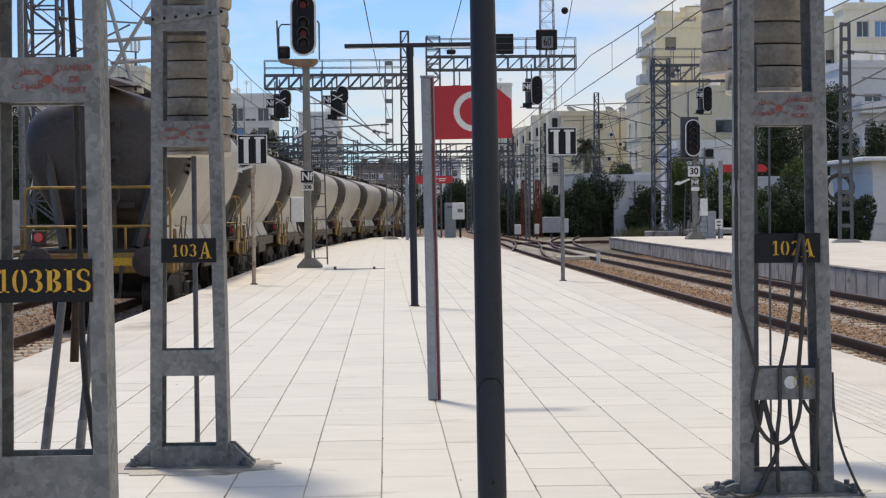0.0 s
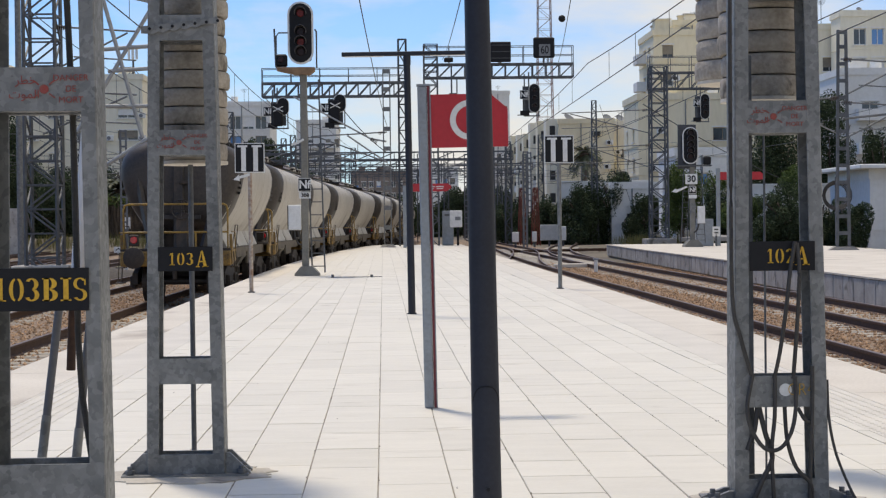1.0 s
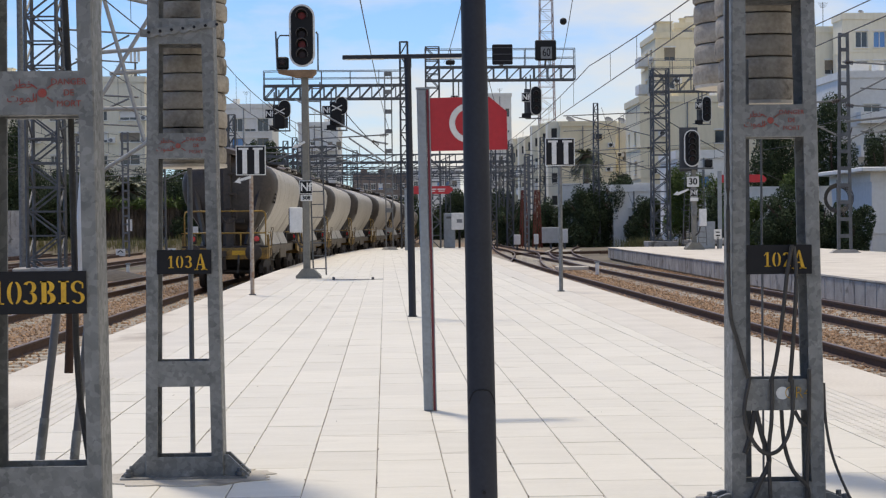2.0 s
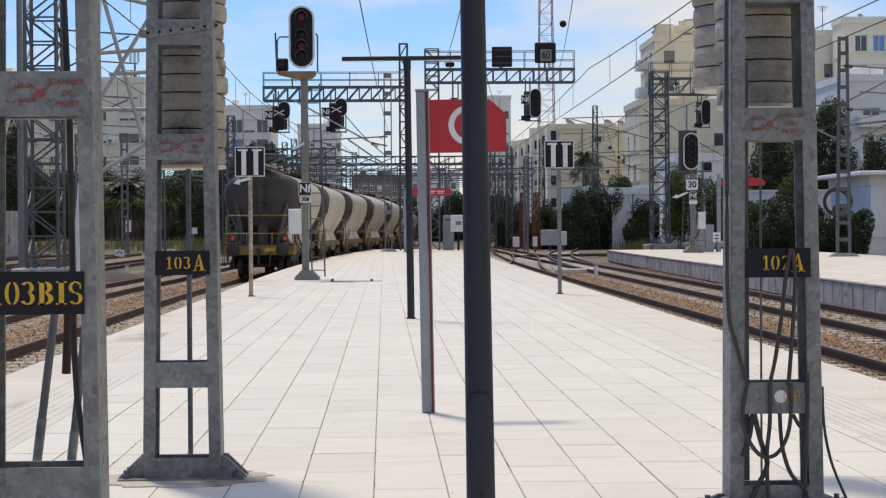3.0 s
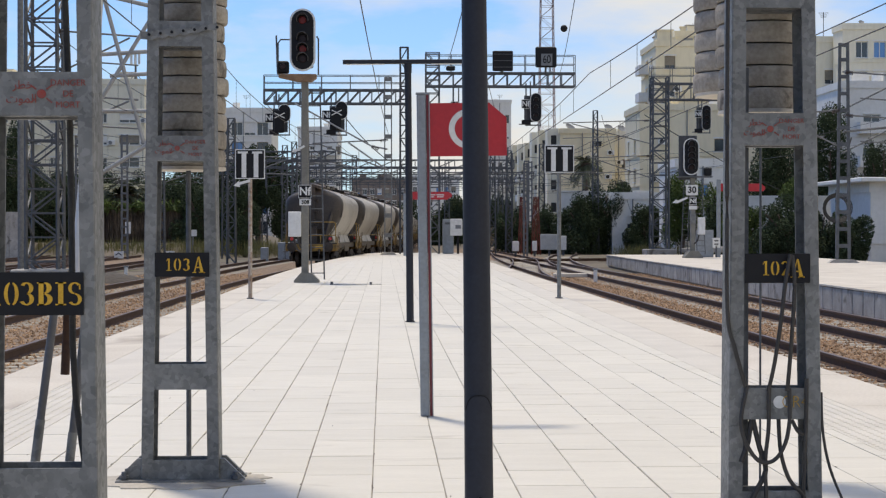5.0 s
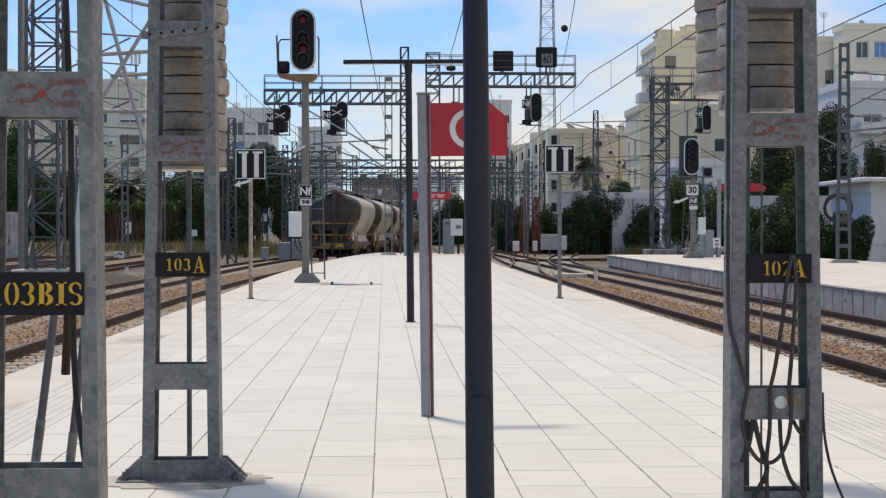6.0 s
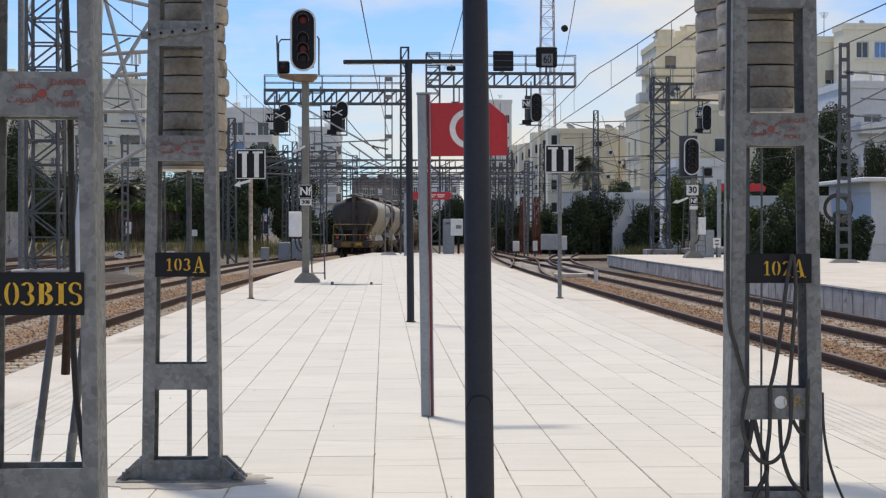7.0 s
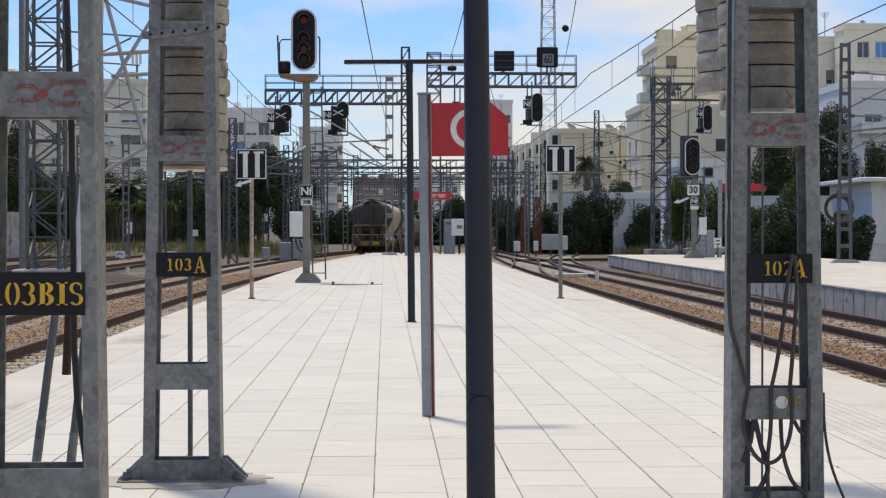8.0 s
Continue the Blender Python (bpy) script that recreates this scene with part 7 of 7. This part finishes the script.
def palm(x, y, z0, h, r, label, seed, n=54):
    t = thing("palm_tree", label, "palm tree", group="palms")
    part("trunk", Geo().tube((x, y, z0), (x + 0.2, y, z0 + h), 0.28, 0.22, 10), BARK, t)
    sk = Geo().tube((x + 0.2, y, z0 + h - r * 0.6), (x + 0.2, y, z0 + h + 0.1), 0.25, r * 0.32, 10)
    part("dead_fronds", sk, BARK, t)
    rng = random.Random(seed)
    for i in range(n):
        a, up = 2 * math.pi * i / n + rng.uniform(-0.2, 0.2), rng.uniform(-0.75, 1.15)
        g = Geo()
        pts = []
        for k in range(7):
            u = k / 6
            pts.append(Vector((x + 0.2 + math.cos(a) * r * u * (1 - 0.15 * abs(up)), y + math.sin(a) * r * u, z0 + h + r * (up * u - 0.75 * u * u))))
        for k in range(6):
            p, q = pts[k], pts[k + 1]
            dirn = (q - p).normalized()
            sd = dirn.cross(Vector((0, 0, 1))).normalized()
            for s in (-1, 1):
                for e in range(4):
                    b = p.lerp(q, e / 4)
                    tip = b + sd * s * r * 0.20 * (1 - 0.5 * k / 6) + dirn * r * 0.12 - Vector((0, 0, r * 0.06))
                    o = len(g.v)
                    g.v += [tuple(b), tuple(b + dirn * r * 0.07), tuple(tip)]
                    g.f.append((o, o + 1, o + 2))
        g.path(pts, 0.02, 4)
        part("frond", g, FROND, t)


def greenery():
    G = BED_Z - 0.07
    # right of the tracks
    tree("shrub", 18.0, 150, G, 5.3, 2.5, 5200, 0.15, LEAF, "dense dark green shrub beside the yard", 1, low=0.0, category="shrub")
    tree("shrub", 21.3, 152, G, 6.4, 2.6, 5600, 0.15, LEAF, "large dark green shrub under the palm", 2, low=0.0, category="shrub")
    tree("shrub", 23.6, 148, G, 3.8, 2.1, 3600, 0.15, LEAF, "low dark green shrub", 3, low=0.0, category="shrub")
    tree("tree", 22.9, 125, G, 5.9, 1.6, 4200, 0.13, LEAF_LIGHT, "leafy fresh green tree behind the far signal", 4, low=0.1)
    tree("tree", 25.2, 122, G, 6.0, 1.5, 4200, 0.13, LEAF_LIGHT, "leafy green tree by the far platform", 5, low=0.05)
    tree("shrub", 24.8, 120, G, 3.6, 1.6, 3200, 0.13, LEAF, "dark green shrub at the platform back", 6, low=0.0, category="shrub")
    tree("tree", 33.5, 138, G, 12.0, 2.3, 7000, 0.15, LEAF, "tall dark conifer behind the garden wall", 7, low=0.1)
    tree("tree", 38.5, 140, G, 12.6, 2.6, 7000, 0.15, LEAF, "tall dark conifer with an uneven crown", 8, low=0.1)
    tree("tree", 42.5, 138, G, 10.5, 2.4, 5000, 0.15, LEAF, "dark green tree beside the white house", 9, low=0.1)
    tree("shrub", 26.9, 108, G, 3.5, 2.7, 5600, 0.12, LEAF, "broad dark green shrub before the garden wall", 10, low=0.0, category="shrub")
    tree("shrub", 28.6, 112, G, 4.9, 1.3, 1500, 0.12, LEAF_LIGHT, "yellow-green creeper on the wall", 11, low=0.6, category="shrub")
    tree("shrub", 30.4, 106, G, 2.9, 1.4, 3600, 0.12, LEAF, "round dark green bush", 12, low=0.0, category="shrub")
    for i, (x, y, tp, r) in enumerate(((28.8, 117, 2.7, 1.7), (26.0, 117.5, 3.1, 1.8), (31.6, 118, 3.0, 1.8), (19.8, 155, 4.8, 2.2), (24.6, 154, 4.0, 2.0), (16.0, 153, 3.4, 1.9), (26.6, 139, 4.2, 2.0))):
        tree("shrub", x, y, G, tp, r, 3200, 0.13, LEAF_LIGHT if i in (1, 6) else LEAF, "uneven green shrub before the pale garden wall", 150 + i, low=0.0, category="shrub")
    tree("tree", 12.0, 240, G, 7.5, 3.0, 3500, 0.2, LEAF, "distant dark tree by the tracks", 13, low=0.1)
    tree("tree", 15.5, 236, G, 6.5, 3.0, 3500, 0.2, LEAF, "distant dark tree by the long block", 14, low=0.1)
    # tree row added to darken the yard's far end, in place of mast clutter
    rng = random.Random(77)
    for i in range(16):
        x = -19 + i * 2.7 + rng.uniform(-0.8, 0.8)
        y = 262 + rng.uniform(-8, 30)
        tree("tree", x, y, G, rng.uniform(4.5, 8.0), rng.uniform(2.2, 3.2), 1500, 0.28, LEAF, "distant tree added to darken the end of the yard", 80 + i, low=0.0)
    for i, (x, tp) in enumerate(((11.8, 3.4), (13.3, 2.8), (14.9, 3.8), (16.2, 3.0))):
        tree("shrub", x, 156 + i % 2 * 3, G, tp, 1.5, 1900, 0.14, LEAF, "dull green bush beside the far tracks", 60 + i, low=0.0, category="shrub")
    palm(20.1, 164, G, 8.9, 1.8, "tall palm with drooping fronds before the cream block", 3)
    # left of the tracks
    palm(-22.4, 141.5, 1.0, 3.4, 2.6, "low spreading palm above the bank", 5, 60)
    tree("shrub", -18.0, 146, G, 6.0, 2.6, 5600, 0.14, LEAF, "dense dark green shrub above the reeds", 21, low=0.1, category="shrub")
    tree("shrub", -15.2, 138, G, 5.4, 2.3, 5200, 0.14, LEAF, "dense green shrub beside the yard", 22, low=0.0, category="shrub")
    tree("shrub", -12.6, 140, G, 4.9, 2.2, 4600, 0.14, LEAF, "rounded green shrub beside the tracks", 23, low=0.0, category="shrub")
    tree("tree", -12.6, 165, G, 11.0, 3.0, 6500, 0.17, LEAF, "tall dark tree behind the signal", 24, low=0.2)
    # added crown closes a sky gap where dark structures stand
    tree("tree", -19.5, 170, G, 9.6, 3.0, 5000, 0.17, LEAF, "broad tree added to fill the sky gap behind the bank", 27, low=0.1)
    tree("tree", -15.8, 173, G, 9.4, 2.8, 5000, 0.17, LEAF, "broad dark tree above the shrubs", 28, low=0.1)
    tree("tree", -10.0, 180, G, 9.0, 3.0, 4500, 0.18, LEAF, "dark tree beyond the yard", 25, low=0.1)
    tree("tree", -27.0, 150, G, 5.0, 2.6, 4500, 0.15, LEAF, "dark green tree at the bank", 26, low=0.0)
    for i, (x, y, tp, r) in enumerate(((-29.6, 130, 10.3, 2.0), (-33.2, 133, 11.0, 2.8), (-28.5, 140, 6.0, 2.6), (-26.5, 160, 5.2, 2.6), (-22, 165, 5.5, 2.6), (-40, 150, 12, 3.6))):
        tree("tree", x, y, G, tp, r, 5600, 0.16, LEAF, "tall dark tree along the yard boundary", 30 + i, low=0.05)
    for i, (x, y, tp, r) in enumerate(((-26.2, 172, 8.4, 2.6), (-29.5, 174, 8.8, 2.8), (-33.5, 172, 8.2, 3.0), (-37.5, 174, 9.0, 3.0), (-41.5, 172, 9.6, 3.2), (-23.4, 176, 7.6, 2.4))):
        tree("tree", x, y, G, tp, r, 4200, 0.17, LEAF, "dark tree massed below the pale block", 120 + i, low=0.0)
    tree("shrub", -11.2, 133, G, 2.6, 1.3, 1800, 0.12, LEAF, "small green shrub on the bank", 143, low=0.1, category="shrub")
    solo("reed_bank", leaf_mass([(-24.5 + i * 1.1, 139 + 0.4 * math.sin(i * 2.1), 1.6, 0.9, 0.6, 1.7) for i in range(10)], 9000, 0.22, 41, 0.12, True), LEAF_DRY, "bank of dry brown reeds behind the yard", "reeds", kind="stuff")
    solo("agave_tops", leaf_mass([(-23.5 + i * 1.6, 138.5, 3.4, 0.9, 0.5, 0.5) for i in range(6)], 700, 0.42, 42, 0.16), LEAF_LIGHT, "grey-green pointed leaves above the reeds", "reeds", kind="stuff")
    solo("dry_grass", leaf_mass([(-30 + i * 1.7, 130 + (i % 3), -0.1, 1.4, 3.0, 0.65) for i in range(15)], 10000, 0.11, 43, 0.12, True), GRASS, "dry yellow-green grass along the yard", "grass", kind="stuff")
    solo("dry_scrub", leaf_mass([(10.5 + i * 1.15, 164 + 3 * math.sin(i), 0.75 + 0.25 * math.sin(i * 1.7), 1.4, 3.0, 0.75) for i in range(26)], 24000, 0.13, 44, 0.45), LEAF_DRY2, "dry grey-brown scrub beyond the tracks", "scrub", kind="stuff")
    solo("dry_grass", leaf_mass([(19 + i * 1.1, 128 + 2 * math.sin(i), -0.45, 1.2, 3.5, 0.6) for i in range(20)], 7000, 0.10, 45, 0.15, True), GRASS, "dry yellow grass behind the far platform", "grass", kind="stuff")


LEAF_DRY2 = mat("grey-brown scrub", (0.30, 0.245, 0.16), (0.15, 0.12, 0.075), 1.0, 8, 0.9, 0, 0, rand=0.4, island=True)
greenery()


def yard_fittings():
    w = thing("boundary_wall", "weathered grey concrete panel wall beside the yard", "wall", kind="structure")
    for i in range(11):
        part("wall_panel", Geo().box((-27.4 - 1.25 * i, 124, 0.95), (1.22, 0.16, 3.6)), CONCRETE, w)
    for x, y, h in ((-19.9, 128, 2.3), (-14.8, 128, 1.9)):
        s = thing("track_marker", "small white track marker board on a post", "sign", pose(x, y, BED_Z), group="track markers")
        part("post", Geo().bar((0, 0, 0), (0, 0, h), 0.1), GALV, s)
        part("board", Geo().box((0.1, -0.06, h), (0.42, 0.05, 0.9 if h > 2 else 0.5)), WHITE, s)
    for x, y in ((-18.6, 116), (-15.3, 118)):
        s = thing("ground_marker", "low white ground marker with a dark arrow", "sign", pose(x, y, BED_Z), group="ground markers")
        part("board", Geo().box((0, 0, 0.35), (0.65, 0.1, 0.5)), WHITE, s)
        part("arrow_mark", Geo().prism([(-0.2, 0.3), (0, 0.45), (0.2, 0.3), (0.2, 0.38), (0, 0.53), (-0.2, 0.38)], -0.07, -0.052), BLACK, s)
    for x, y, sx, sz in ((-5.6, 112, 1.3, 1.5), (-6.9, 114, 0.8, 1.3), (-7.8, 108, 0.5, 1.0)):
        c = thing("cabinet", "grey trackside relay cabinet", "cabinet", pose(x, y, BED_Z - 0.05), group="trackside cabinets")
        part("body", Geo().box((0, 0, sz / 2), (sx, 0.5, sz), ch=0.03), STEEL_GREY, c)
        part("door", Geo().box((0, -0.256, sz / 2), (sx * 0.85, 0.02, sz * 0.85)), STEEL_GREY, c)
    s = thing("disc_signal", "round grey disc signal on a short post", "railway signal", pose(16.9, 150, BED_Z))
    part("disc", Geo().tube((0, 0, 2.45), (0, -0.06, 2.45), 0.36, n=20), PALE2, s)
    part("post", Geo().bar((0, 0.04, 0), (0, 0.04, 2.4), 0.1), GALV_DARK, s)
    for x, y, w_, h_ in ((10.5, 130, 0.5, 0.8), (12.2, 132, 0.35, 0.8), (14.2, 140, 1.5, 1.35), (15.4, 140, 0.5, 1.2)):
        c = thing("cabinet", "pale trackside control cabinet", "cabinet", pose(x, y, BED_Z - 0.05), group="trackside cabinets")
        part("body", Geo().box((0, 0, 0.5 + h_ / 2), (w_, 0.45, h_), ch=0.03), PALE2 if w_ > 0.5 else WHITE, c)
        part("legs", Geo().bar((0, 0, 0), (0, 0, 0.5), 0.16), GALV_DARK, c)
    for x, y in ((-10.6, 68, ), (8.05, 62)):
        s = thing("marker_post", "short white marker post between the tracks", "post", pose(x, y, BED_Z - 0.02), group="marker posts")
        part("stake", Geo().box((0, 0, 0.25), (0.14, 0.10, 0.5), ch=0.02), WHITE, s)
        part("cap", Geo().box((0, 0, 0.53), (0.2, 0.14, 0.06)), STEEL_GREY, s)
    rng = random.Random(4)
    solo("gravel_heap", Geo().loft([[(-10.6 + 1.9 * k * math.cos(2 * math.pi * i / 20) * rng.uniform(0.9, 1.1), 63 + 2.2 * k * math.sin(2 * math.pi * i / 20), BED_Z - 0.05 + 0.42 * (1 - k * k)) for i in range(20)] for k in (1.0, 0.8, 0.55, 0.3, 0.08)]), DARK_HEAP, "low dark heap of spent ballast", "gravel heap", kind="stuff")
    for i in range(5):
        s = solo("concrete_beam", Geo().box((20.5 + 0.4 * i, 104 + i * 0.5, 0.05 + 0.02 * i), (3.0, 0.4, 0.3), ch=0.03), CONCRETE, "old concrete beam lying behind the platform", "concrete beam", group="old concrete beams")
    p = thing("walkway_slab", "pale concrete crossing slab between the rails", "slab", pose(9.0, 69, BED_Z), kind="structure")
    part("slab", Geo().box((-1.0, 0, 0.1), (1.6, 0.8, 0.16), ch=0.02), COPING, p)
    tg = thing("cable_reel", "big round cable coil standing by the white house", "cable reel", pose(24.6, 88, -0.09))
    for k in range(5):
        r = 0.8 - 0.05 * k
        part("coil", Geo().path([(r * math.cos(2 * math.pi * i / 24), 0.06 * k, 2.6 + r * math.sin(2 * math.pi * i / 24)) for i in range(25)], 0.03, 5), BLACK_RUBBER, tg)
    part("stand", Geo().bar((0, 0.1, 0), (0, 0.1, 3.6), 0.16), GALV_DARK, tg)


DARK_HEAP = mat("dark spent ballast", (0.10, 0.085, 0.07), (0.05, 0.042, 0.036), 5, 30, 0.95, bump=0.8)
yard_fittings()


def motions():
    ts = [i * 0.5 for i in range(17)]
    for k, w in enumerate(WAGONS):
        walk(w, [(t, wagon_pose(TAIL_Y + k * WAGON_L + SPEED * t)) for t in ts])
        if k > 2:
            continue
        for b in [c for c in w.children if c.name.startswith("bogie")]:
            for s in [c for c in b.children if c.name.startswith("wheelset")]:
                y, n = s.location.y, 120
                walk(s, [(8.0 * i / n, pose(0, y, 0.46, -math.degrees(SPEED * 8.0 * i / n / 0.46))) for i in range(n + 1)])


motions()
